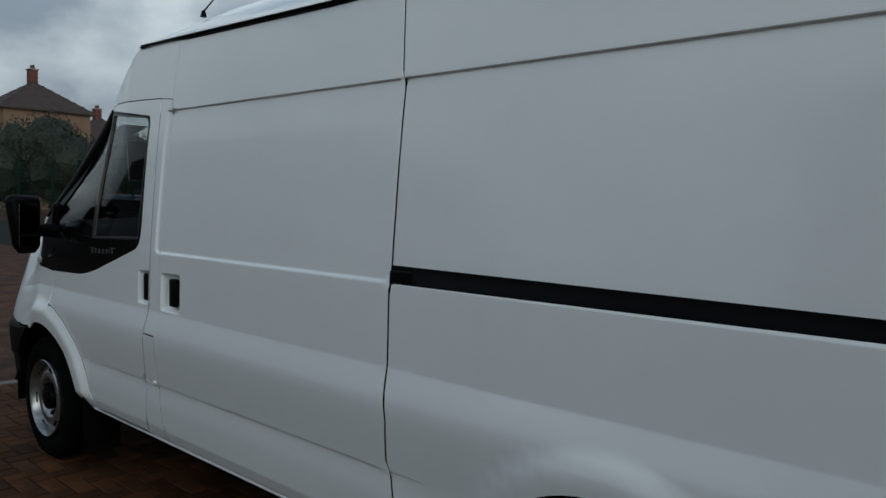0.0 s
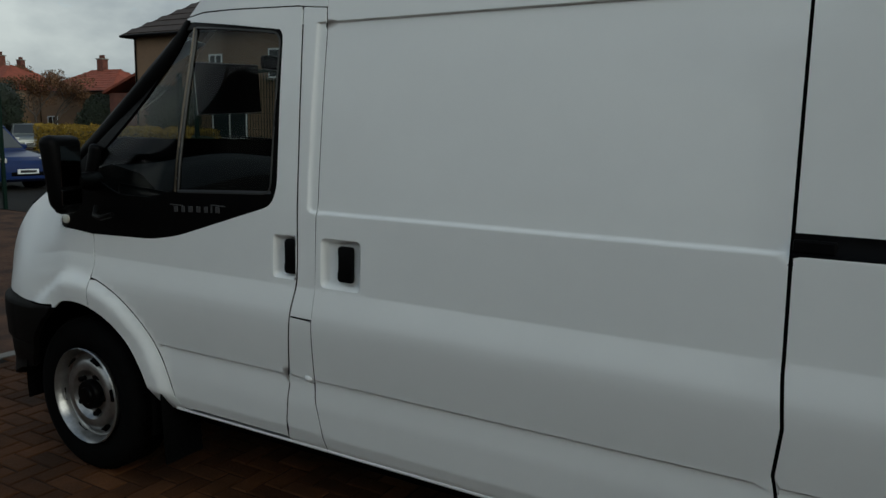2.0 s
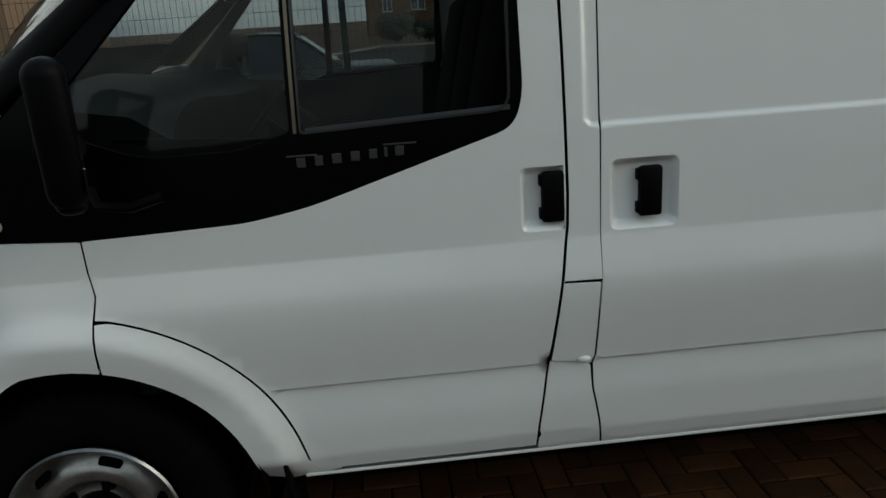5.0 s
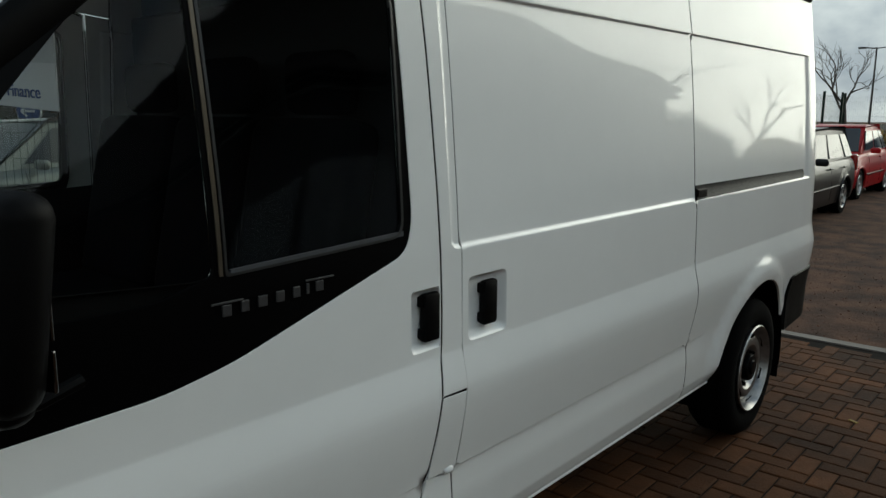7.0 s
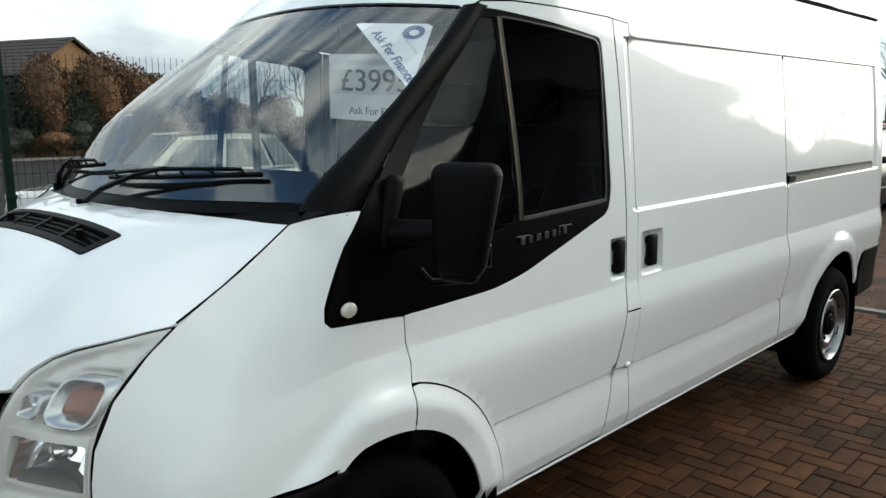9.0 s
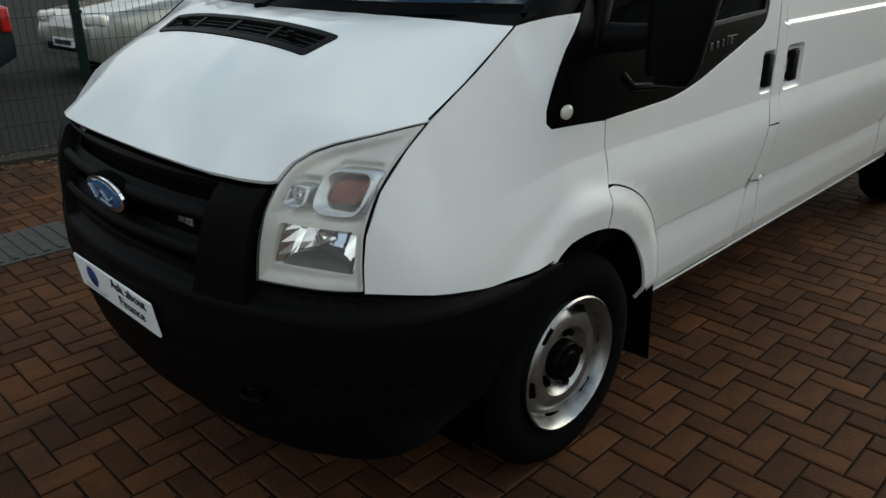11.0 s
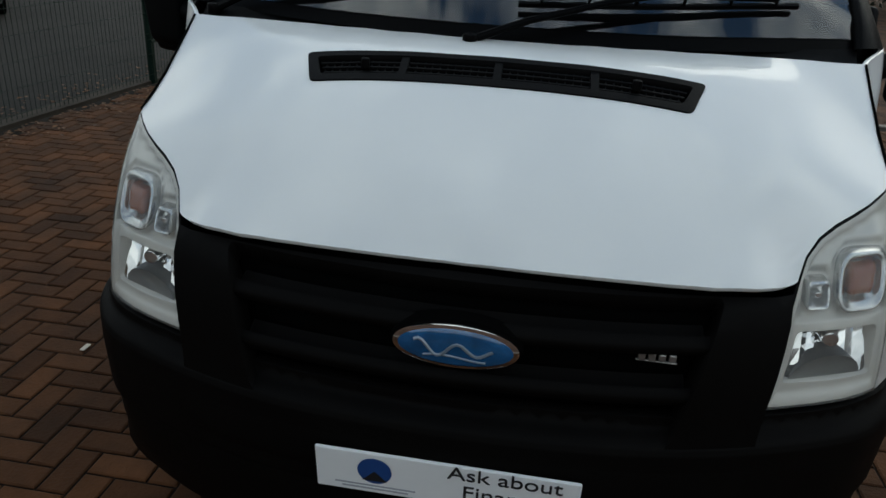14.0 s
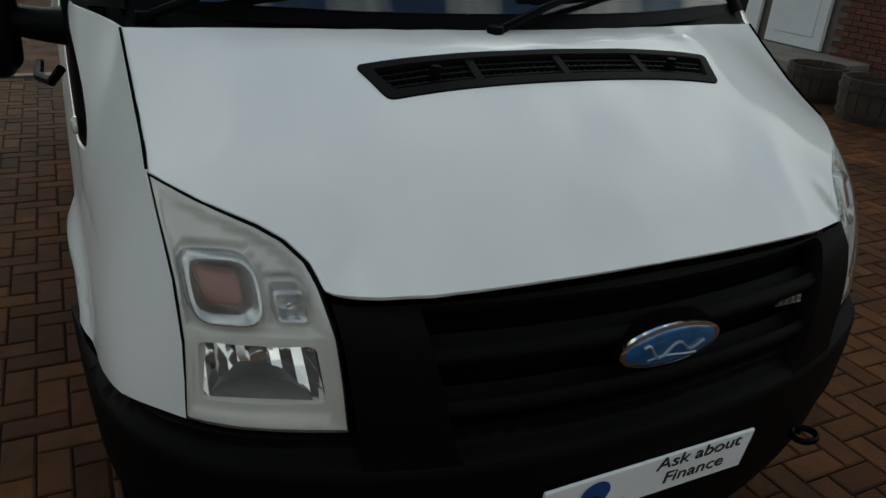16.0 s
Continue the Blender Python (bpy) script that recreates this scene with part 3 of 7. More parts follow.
ARCH_LINES = [0.395, 0.42, 0.44, 0.46, 0.48, 0.655, 0.676, 0.6835, 0.685, 0.687, 0.689, 0.6905, 0.70, 0.72, 0.84, 0.89, 0.925, 0.935, 0.945, 0.98, 1.02, 1.0285, 1.0305, 1.0335, 1.0365, 1.0385, 1.05, 1.08, 1.306, 1.310, 1.316, 1.322, 1.326, 1.980, 1.986, 1.988, 1.990, 1.992, 1.994, 2.000]
for s, tag in ((-1, "near"), (1, "far")):
    sf, outw = side(s), (0, s, 0)
    # front wing
    wing = [(-0.62, 0.835), (-0.45, 0.812), (-0.205, 0.795)] + [p for p in arc(0, 0.36, ARCH_R, 116, 77, 10)]
    wing += [(0.106, 0.93), (0.118, 0.99), (0.108, 1.05), (0.106, 1.130 - 0.004), (-0.10, 1.137)]
    wing += [(-0.16, 1.144), (-0.186, 1.165), (-0.180, 1.20), (-0.03, 1.420), (-0.020, 1.436), (-0.236, 1.422), (-0.31, 1.3804), (-0.42, 1.3183), (-0.548, 1.2447)] + [(nose_raw(lambda z: 0.0)(s_of(y), z)[0] + 0.004, z) for y, z in LAMP_EDGE[::-1]]
    skin("front_wing", wing, sf, outw, WHITE, van, holes=(), step=0.04, lines=ARCH_LINES)
    # rear half of the front arch, fixed behind the door
    flare = [(0.111, 0.925)] + [p for p in arc(0, 0.36, 0.583, 76, 10, 18)] + [(0.60, 0.432)] + [(0.66, 0.418), (0.52, 0.395)] + [p for p in arc(0, 0.36, ARCH_R, 8, 76, 18)]
    skin("arch_trim", flare, sf, outw, WHITE, van, step=0.03, lines=ARCH_LINES)
    # cab door with the dark window surround let in
    edge = [p for p in BLACK_OUT]
    # outline runs round under the dark surround and back over it
    low = [p for p in edge if p[1] < 1.345 and p[0] > 0.105]
    ring = [(0.111, 1.128)] + sorted([p for p in low if p[0] <= 1.165], key=lambda p: p[0]) + [p for p in edge if p[0] > 1.165 and p[1] >= 1.30] + [(0.66, 2.041), (0.575, 2.047)]
    frame_poly = [(0.113, 1.05), (0.123, 0.99), (0.113, 0.935)] + [p for p in arc(0, 0.36, 0.589, 76, 9, 18)] + [(0.612, 0.424)] + shift(DOOR_REAR, -G)
    frame_poly += [(1.272, 2.0515), (1.245, 2.0550), (0.72, 2.070), (0.60, 2.062)] + ring[::-1]
    cup = rounded([(1.183, 1.056), (1.2950, 1.056), (1.2925, 1.222), (1.183, 1.222)], [0.016, 0.004, 0.004, 0.016])
    cab_door = skin("cab_door", frame_poly, sf, outw, WHITE, van, "white cab door", holes=[cup], step=0.045, lines=ARCH_LINES)
    # window surround
    glass1 = rounded([(0.660, 1.352), (1.160, 1.372), (1.172, 1.965), (0.674, 2.016)], [0.012, 0.04, 0.045, 0.012])
    glass2 = rounded([(0.055, 1.405), (0.28, 1.318), (0.50, 1.318), (0.630, 1.352), (0.648, 2.014), (0.592, 2.012)], [0.03, 0.05, 0.03, 0.02, 0.008, 0.008])
    off = lambda d: (lambda x, z, d=d, s=s: at_side(x, z, s, d))
    surround = skin("window_surround", BLACK_OUT, off(-0.003), outw, TRIM, van, "satin black window surround", holes=[glass1, glass2], step=0.05)
    for gname, gl in (("door_glass", glass1), ("quarter_glass", glass2)):
        pane = skin(gname, gl, off(-0.010), outw, GLASS, van, "tinted side window glass", step=0.08, rim=0.004)
        pane.visible_shadow = False
    trim_out = rounded([(0.654, 1.346), (1.166, 1.366), (1.178, 1.971), (0.668, 2.022)], [0.012, 0.046, 0.051, 0.012])
    skin("glass_trim", trim_out, off(-0.0005), outw, material("satin_grey_trim", (0.012, 0.012, 0.012), 0.35) if s < 0 else bpy.data.materials["satin_grey_trim"], surround, "thin grey window bead", holes=[glass1], step=0.05, rim=0.012)
    skin("divider_bead", [(0.640, 1.350), (0.648, 1.350), (0.664, 2.018), (0.656, 2.018)], off(0.001), outw, BEAD, surround, "divider bead coloured bronze-grey like its highlight", step=0.06, rim=0.006)
    skin("waist_seal", [(0.668, 1.348), (1.165, 1.369), (1.165, 1.381), (0.668, 1.360)], off(-0.001), outw, BARE, surround, step=0.1, rim=0.008)
    # panel between the doors and the filler flap
    post = shift(DOOR_REAR, G)[3:] + [(1.281, 2.0515), (1.383, 2.0415), (1.383, 0.923), (1.284, 0.925)]
    skin("door_post", post, sf, outw, WHITE, van, step=0.009, lines=ARCH_LINES)
    flap = [(1.2845, 0.918), (1.379, 0.914), (1.370, 0.700), (1.364, 0.672), (1.256, 0.695)]
    flap_ob = skin("fuel_flap" if s < 0 else "lower_post", flap, off(0.0005), outw, WHITE, van, "hinged filler flap" if s < 0 else "", step=0.04, lines=ARCH_LINES)
    if s < 0:                                             # finger lift in the flap's lower corner
        bm = bmesh.new()
        bmesh.ops.create_uvsphere(bm, u_segments=18, v_segments=10, radius=1.0, matrix=Matrix.Translation(at_side(1.343, 0.690, s, -0.002)) @ Matrix.Diagonal((0.019, 0.010, 0.012, 1)))
        part("finger_lift", bm, WHITE, flap_ob, "", True)
    lowp = [(1.219, 0.425), (1.225, 0.50), (1.252, 0.690), (1.362, 0.667), (1.366, 0.60), (1.386, 0.50), (1.398, 0.408), (1.22, 0.412)]
    skin("sill_post", lowp, sf, outw, WHITE, van, step=0.04, lines=ARCH_LINES)
    # sliding door
    slide = [(1.404, 0.408), (1.392, 0.50), (1.372, 0.60), (1.370, 0.672), (1.376, 0.70), (1.385, 0.92), (1.388, 1.30), (1.388, 1.99), (1.392, 2.336)]
    slide += [(2.905, 2.311), (2.938, 2.02), (2.941, 2.000), (2.943, 1.994), (2.946, 1.990), (2.947, 1.986), (2.947, 1.980), (2.956, 1.32), (2.962, 1.0), (2.972, 0.86), (2.960, 0.72), (2.985, 0.55), (3.000, 0.408)]
    cup2 = rounded([(1.410, 1.042), (1.590, 1.042), (1.590, 1.226), (1.410, 1.226)], 0.024)
    slide_door = skin("sliding_door", slide[::-1], sf, outw, WHITE, van, "white sliding side door", holes=[cup2], step=0.045, lines=ARCH_LINES)
    # rear quarter with its arch
    quarter = [(2.914, 2.311), (2.947, 2.02), (2.950, 2.000), (2.952, 1.994), (2.955, 1.990), (2.956, 1.986), (2.956, 1.980), (2.965, 1.32), (2.971, 1.0), (2.981, 0.86), (2.969, 0.72), (2.994, 0.55), (3.009, 0.408)]
    quarter += [(3.285, 0.408)] + [p for p in arc(3.75, 0.36, 0.475, 174, 26, 28)] + [(4.25, 0.62), (4.30, 0.76), (4.74, 0.775), (4.735, 1.0), (4.725, 1.35), (4.69, 1.9), (4.64, 2.306)]
    skin("rear_quarter", quarter, sf, outw, WHITE, van, "white rear quarter panel", step=0.045, lines=ARCH_LINES)
    cap = [(1.386, 2.046), (1.386, 2.340), (1.02, 2.347), (0.96, 2.321), (0.86, 2.249), (0.74, 2.161), (0.655, 2.097), (0.61, 2.068), (0.72, 2.076), (1.245, 2.060)]
    skin("roof_cap_side", cap, sf, outw, WHITE, van, step=0.04)
    # dark rubber seals behind the gaps, near-flush so they also paint the gaps' shade
    for line in (DOOR_REAR, [(1.386, 0.918), (1.3865, 1.30), (1.3865, 1.99), (1.389, 2.30)], [(1.401, 0.408), (1.389, 0.50), (1.368, 0.60), (1.366, 0.672)],
                 [(2.9095, 2.30), (2.9425, 2.02), (2.9515, 1.99), (2.9605, 1.32), (2.9665, 1.0), (2.9765, 0.86), (2.9645, 0.72), (2.9895, 0.55), (3.0045, 0.408)],
                 [(0.109, 1.13), (0.1105, 1.05), (0.1205, 0.99), (0.110, 0.93), (0.109, 0.815)], [(0.113, 0.932)] + arc(0, 0.36, 0.586, 76, 9, 12), [(1.281, 0.9215), (1.383, 0.9185)],
                 [(1.374, 0.914), (1.370, 0.700), (1.366, 0.672)], [(0.61, 2.066), (0.72, 2.073), (1.245, 2.057), (1.275, 2.042)]):
        line = spread(line, 0.03, False)
        verts, faces = [], []
        for k, (x, z) in enumerate(line):
            a, b = Vector(line[max(k - 1, 0)]), Vector(line[min(k + 1, len(line) - 1)])
            t = (b - a).normalized() * 0.0075
            verts += [at_side(x - t.y, z + t.x, s, -0.0022), at_side(x + t.y, z - t.x, s, -0.0022)]
        faces = [(2 * k, 2 * k + 1, 2 * k + 3, 2 * k + 2) for k in range(len(line) - 1)]
        link_mesh("rubber_seal", verts, faces, DARK, van)
    # moulded handle cups with dark pull handles
    for nm, (x0, x1), (z0, z1), hx in (("cab", (1.183, 1.294), (1.056, 1.222), 1.268), ("slide", (1.410, 1.590), (1.042, 1.226), 1.518)):
        owner = cab_door if nm == "cab" else slide_door
        rows = []
        for k, (inset, deep) in enumerate(((0.0, 0.0), (0.006, 0.006), (0.013, 0.022), (0.022, 0.027))):
            poly = rounded([(x0 + inset, z0 + inset), (x1 - inset * (0.2 if nm == "cab" else 1), z0 + inset), (x1 - inset * (0.2 if nm == "cab" else 1), z1 - inset), (x0 + inset, z1 - inset)], 0.018)
            rows.append([at_side(x, z, s, -deep) for x, z in poly])
        n = len(rows[0])
        verts = [p for r in rows for p in r]
        faces = [(j * n + i, j * n + (i + 1) % n, (j + 1) * n + (i + 1) % n, (j + 1) * n + i) for j in range(3) for i in range(n)] + [tuple(range(3 * n, 4 * n))]
        if s > 0:
            faces = [f[::-1] for f in faces]
        link_mesh("handle_cup", verts, faces, WHITE, owner, smooth=True)
        zc = (z0 + z1) / 2
        bm = bm_box(0.060, 0.026, 0.128, at_side(hx, zc + 0.002, s, -0.012), 0.009)
        bm_box(0.016, 0.020, 0.030, at_side(hx - 0.028, zc + 0.046, s, -0.016), 0.004, bm=bm)
        bm_box(0.016, 0.020, 0.030, at_side(hx - 0.028, zc - 0.040, s, -0.016), 0.004, bm=bm)
        part("door_handle", bm, BLACK, owner, "black plastic pull handle", True)
    # rail of the sliding door
    pts = [(2.962, 1.314), (2.962, 1.372), (4.43, 1.366), (4.455, 1.335), (4.44, 1.320)]
    rail = skin("slide_rail", pts, off(0.004), outw, BLACK, van, "black sliding door rail", step=0.1, rim=0.03)
    bm = bm_box(0.10, 0.016, 0.036, at_side(3.005, 1.338, s, 0.006), 0.006)
    part("rail_end", bm, BLACK, rail)
    # turned-in sill lip and dark body side under it
    verts, faces = [], []
    xs = [0.56 + 0.08 * k for k in range(35)]
    for x in xs:
        w = width(x, 0.409)
        verts += [settle(x, YC + s * (w + d), z) for d, z in ((0, 0.409), (0.004, 0.402), (-0.006, 0.394), (-0.05, 0.392))]
    for k in range(len(xs) - 1):
        for j in range(3):
            q = (4 * k + j, 4 * k + 4 + j, 4 * k + 5 + j, 4 * k + 1 + j)
            faces.append(q if s > 0 else q[::-1])
    link_mesh("sill_lip", verts, faces, WHITE, van, smooth=True)
    # black strip under the roof edge, standing in for the gutter's shadow line
    verts, faces = [], []
    xs = [1.005 + 0.092 * k for k in range(40)]
    for x in xs:
        w = width(x, ZS(x) - 0.01)
        zt = ZS(x) - 0.002
        k = 0.4 + 0.6 * smooth(1.34, 1.42, x)              # slimmer on the cab
        verts += [settle(x, YC + s * (w + d), zt + z * k) for d, z in ((-0.003, -0.020), (0.012, -0.011), (0.017, -0.003))]
    for k in range(len(xs) - 1):
        for j in range(2):
            q = (3 * k + j, 3 * k + 3 + j, 3 * k + 4 + j, 3 * k + 1 + j)
            faces.append(q if s > 0 else q[::-1])
    link_mesh("rain_gutter", verts, faces, TRIM, van, "black strip standing in for the shadow line under the roof gutter")
    # wheel housings, their shade put into a near-black colour
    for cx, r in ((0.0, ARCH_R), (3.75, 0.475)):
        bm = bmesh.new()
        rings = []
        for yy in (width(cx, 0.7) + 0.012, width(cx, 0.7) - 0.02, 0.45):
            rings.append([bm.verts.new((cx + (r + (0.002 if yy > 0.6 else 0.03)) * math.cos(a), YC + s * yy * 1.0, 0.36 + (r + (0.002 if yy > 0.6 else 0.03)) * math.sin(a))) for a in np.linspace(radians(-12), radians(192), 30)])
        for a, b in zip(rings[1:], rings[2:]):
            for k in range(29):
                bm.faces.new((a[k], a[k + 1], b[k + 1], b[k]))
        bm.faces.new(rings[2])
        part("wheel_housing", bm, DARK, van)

# roof: sections across the van
ZC = table([(0.38, 2.098), (0.50, 2.165), (0.64, 2.248), (0.80, 2.345), (1.00, 2.455), (1.25, 2.555), (1.60, 2.620), (4.50, 2.610), (4.66, 2.48)])


def roof_at(x, a):
    """a: 0 at the near edge, 1 at the far one."""
    xx = x
    w = width(max(x, 0.60), ZS(x)) if x > 1.0 else width(max(x, 0.59), ZS(x))
    t = (a - 0.5) * 2
    zc = ZC(x)
    p = 2.3 if x > 1.05 else 2.3 + 1.2 * (1.05 - x)
    lip = 0.018 if x > 1.0 else 0.0
    y = t * (w + lip)
    return settle(xx, YC + y, ZS(x) + (zc - ZS(x)) * max(0.0, 1 - abs(t) ** p) ** 0.8)


def roof_front(u, v):
    """Front of the roof, from the windscreen's head (v = 0) to where the sections begin (v = 1)."""
    a = screen(u, 1.0)
    b = roof_at(0.78, (u + 1) / 2)
    m = Vector(a).lerp(Vector(b), 0.5) + Vector((-0.030, 0, 0.032)) * (1 - 0.75 * u * u)
    p = (1 - v) ** 2 * Vector(a) + 2 * v * (1 - v) * m + v * v * Vector(b)
    s, k = (1 if u > 0 else -1), smooth(0.0, 0.3, v) * (1 - smooth(0.9, 1.0, v)) * abs(u) ** 10
    xs = 0.590 + 0.190 * v
    return tuple(p.lerp(Vector(at_side(xs, ZS(xs) + 0.002, s, 0.0005)), k))


side_steps = [0.5 - 0.5 * math.cos(math.pi * k / 40) for k in range(41)]
sheet("roof", roof_at, [0.78, 0.82, 0.86, 0.91, 0.96, 0.99, 1.02, 1.08] + [1.18 + 0.1 * k for k in range(35)] + [4.66], side_steps, WHITE, van, "white raised roof", flip=False)
sheet("roof_front", roof_front, [-1 + 0.05 * k for k in range(41)], [k / 10 for k in range(11)], WHITE, van, "white roof front over the windscreen")

# whip aerial on the roof
aerial_dir = Vector((0.92, -0.05, 0.38)).normalized()
bm = bm_cyl(0.004, 0.30, Vector((1.30, -0.70, 2.462)) + aerial_dir * 0.15, aerial_dir.to_track_quat("Z", "Y").to_matrix().to_4x4(), 8, r2=0.002)
bm_cyl(0.016, 0.03, Vector((1.30, -0.70, 2.452)), Matrix.Identity(4), 14, r2=0.008, bm=bm)
part("aerial", bm, BLACK, van, "black whip aerial", True)

# back of the van
bm = bm_box(0.03, 1.66, 1.50, (4.69, YC, 1.50), 0.02)
part("rear_doors", bm, WHITE, van, "white rear doors", True)
bm = bm_box(0.04, 1.66, 0.14, (4.63, YC, 2.28), 0.03)
part("rear_header", bm, WHITE, van, "", True)
for s in (-1, 1):
    bumper_r = [(4.262, 0.50), (4.31, 0.752), (4.34, 0.768), (4.735, 0.772), (4.745, 0.48), (4.28, 0.46)]
    skin("rear_bumper_end", bumper_r, (lambda x, z, s=s: settle(x, YC + s * (width(x, max(z, 0.6)) + 0.012), z)), (0, s, 0), BUMPER, van, "grey plastic rear bumper corner", step=0.06, rim=0.05)
bm = bm_box(0.10, 1.86, 0.30, (4.71, YC, 0.62), 0.03)
part("rear_bumper", bm, BUMPER, van, "grey plastic rear bumper", True)

# underbody, engine bay and load bay as near-black blocks, their shade in the colour
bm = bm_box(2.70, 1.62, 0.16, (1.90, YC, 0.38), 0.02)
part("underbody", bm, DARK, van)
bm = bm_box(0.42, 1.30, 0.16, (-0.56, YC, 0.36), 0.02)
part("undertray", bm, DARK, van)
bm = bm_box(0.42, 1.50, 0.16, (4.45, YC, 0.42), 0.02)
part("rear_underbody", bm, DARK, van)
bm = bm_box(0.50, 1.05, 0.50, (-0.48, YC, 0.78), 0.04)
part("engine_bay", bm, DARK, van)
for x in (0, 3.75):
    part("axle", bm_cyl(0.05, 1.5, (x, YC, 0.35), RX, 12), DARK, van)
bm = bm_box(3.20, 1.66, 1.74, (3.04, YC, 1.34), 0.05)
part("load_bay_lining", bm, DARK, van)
# ---- the van: nose, bonnet, windscreen, cab ----
flat = lambda z: 0.0
# bonnet outline over lamps, wings and cowl, with the vent's opening
hood_poly = [(float(u), 0.0) for u in [-1, -0.985, -0.97, -0.955] + list(np.linspace(-0.94, 0.94, 29)) + [0.955, 0.97, 0.985, 1]] + [(1.0, t) for t in HOOD_EDGE_T[1:-1]] + [(float(u), 1.0) for u in np.linspace(1, -1, 25)] + [(-1.0, t) for t in HOOD_EDGE_T[-2:0:-1]]


def bowed(points, step=0.04):
    return [(x - 0.004 * (1 - (y / 0.44) ** 2), y) for x, y in spread(list(points), step)]


def in_hood(points):
    """Plan places given in the bonnet's own u and t."""
    out = []
    for x, y in points:
        u, t = y / 0.85, (x + 0.9) / 0.6
        for _ in range(12):
            p = hood_uv(u, t)
            u, t = u + (y - (p[1] - YC)) / 0.85, t + (x - p[0]) / 0.62
        out.append((u, t))
    return out


vent_poly = bowed(rounded([(-0.541, -0.424), (-0.541, 0.424), (-0.441, 0.460), (-0.441, -0.460)], 0.016))
bonnet = skin("bonnet", hood_poly, hood_uv, (-0.7, 0, 0.7), WHITE, van, "white bonnet with a dark air vent", holes=[in_hood(vent_poly)], step=0.042, rim=0.016)
# dark shut line between bonnet and wings: a near-black bead stands for the gap's shade
for s in (-1, 1):
    seam = [(EDGE[0](q), YC + s * (EDGE[1](q) + 0.0045), EDGE[2](q) + 0.0015) for q in np.linspace(HOOD_EDGE_T[8] + 0.01, 0.995, 24)]
    part("shut_line", tube(seam, 0.0030, 6), DARK, bonnet, "dark bead as the shade in the gap")
# air vent in the bonnet: frame, grille bars
lift_hood = lambda d: (lambda x, y: (lambda p: (p[0], p[1], p[2] + d))(hood(x, y)))
bow_hood = lambda d: (lambda x, y: (lambda p: (p[0], p[1], p[2] + d))(hood(x - 0.004 * (1 - (y / 0.44) ** 2), y)))
vin = bowed(rounded([(-0.521, -0.404), (-0.521, 0.404), (-0.459, 0.430), (-0.459, -0.430)], 0.010))
vent = skin("bonnet_vent", vent_poly, lift_hood(0.004), (0, 0, 1), BLACK, van, "black plastic vent in the bonnet", holes=[vin], step=0.05, rim=0.03)
# near-black floor gives the vent its shade
skin("vent_floor", vin, lift_hood(-0.024), (0, 0, 1), DARK, vent, step=0.1)
for k in range(3):
    x = -0.507 + 0.0165 * k
    skin("vent_bar", [(x, -0.40 - 0.008 * k), (x, 0.40 + 0.008 * k), (x + 0.004, 0.401 + 0.008 * k), (x + 0.004, -0.401 - 0.008 * k)], bow_hood(-0.004), (0, 0, 1), BLACK, vent, step=0.1, rim=0.012)
for y in (-0.215, 0.0, 0.215):
    skin("vent_rib", [(-0.523, y - 0.009), (-0.523, y + 0.009), (-0.457, y + 0.011), (-0.457, y - 0.007)], bow_hood(0.001), (0, 0, 1), BLACK, vent, step=0.05, rim=0.02)
for k in range(46):
    y = -0.40 + 0.8 * k / 45
    skin("vent_fin", [(-0.519, y), (-0.519, y + 0.003), (-0.461, y + 0.003), (-0.461, y)], bow_hood(-0.008), (0, 0, 1), BLACK, vent, step=0.08, rim=0.01)
for y in (-0.305, 0.305):
    x, yy, z = hood(-0.495, y)
    part("washer_jet", bm_cyl(0.011, 0.024, (x, yy, z + 0.006), n=12, bevel=0.003), BLACK, vent)

# bumper: upper band, lower band, chin
BUMP = table([(0.20, -0.15), (0.26, -0.095), (0.31, -0.058), (0.36, -0.032), (0.42, -0.008), (0.50, 0.008), (0.580, 0.016), (0.594, 0.015), (0.603, 0.031), (0.72, 0.040), (0.782, 0.040), (0.797, 0.034), (0.806, 0.022), (0.818, 0.0), (0.9, 0.0)])
bump_s = nose(BUMP)


def bump_top(s):
    a = abs(s)
    return float(np.interp(a, [0, s_of(0.56), s_of(0.60), s_of(0.86), s_of(0.90), NOSE_LEN - 0.02], [0.845, 0.845, 0.842, 0.846, 0.838, 0.792]))


rear_edge = []
for z in (0.782, 0.73, 0.66, 0.58, 0.52, 0.47):
    x = -math.sqrt(max(ARCH_R ** 2 - (z - 0.36) ** 2, 0.0)) + 0.004
    rear_edge.append((float(np.interp(x, [p[0] for p in NOSE], _acc)), z))
half = [(s, bump_top(s)) for s in np.linspace(0, s_of(0.925), 22)] + rear_edge + [(s_of(0.955), 0.43), (s_of(0.935), 0.395), (s_of(0.90), 0.362), (s_of(0.80), 0.315), (s_of(0.6), 0.275), (0, 0.25)]
plan = [(float(a), float(b)) for a, b in half] + [(-float(a), float(b)) for a, b in half[::-1]][1:-1]
bumper = skin("front_bumper", plan, bump_s, (-1, 0, 0), BUMPER, van, "dark grey textured plastic front bumper", step=0.045, rim=0.03,
              lines=[0.24, 0.28, 0.582, 0.593, 0.598, 0.604, 0.612, 0.70, 0.775, 0.784, 0.790, 0.797, 0.802, 0.806, 0.812, 0.818, 0.83])
# dark grille panel between the lamps
face = nose(lambda z: 0.024)
open_poly = rounded([(-0.425, 0.780), (0.425, 0.780), (0.505, 1.091), (-0.505, 1.091)], [0.05, 0.05, 0.012, 0.012])
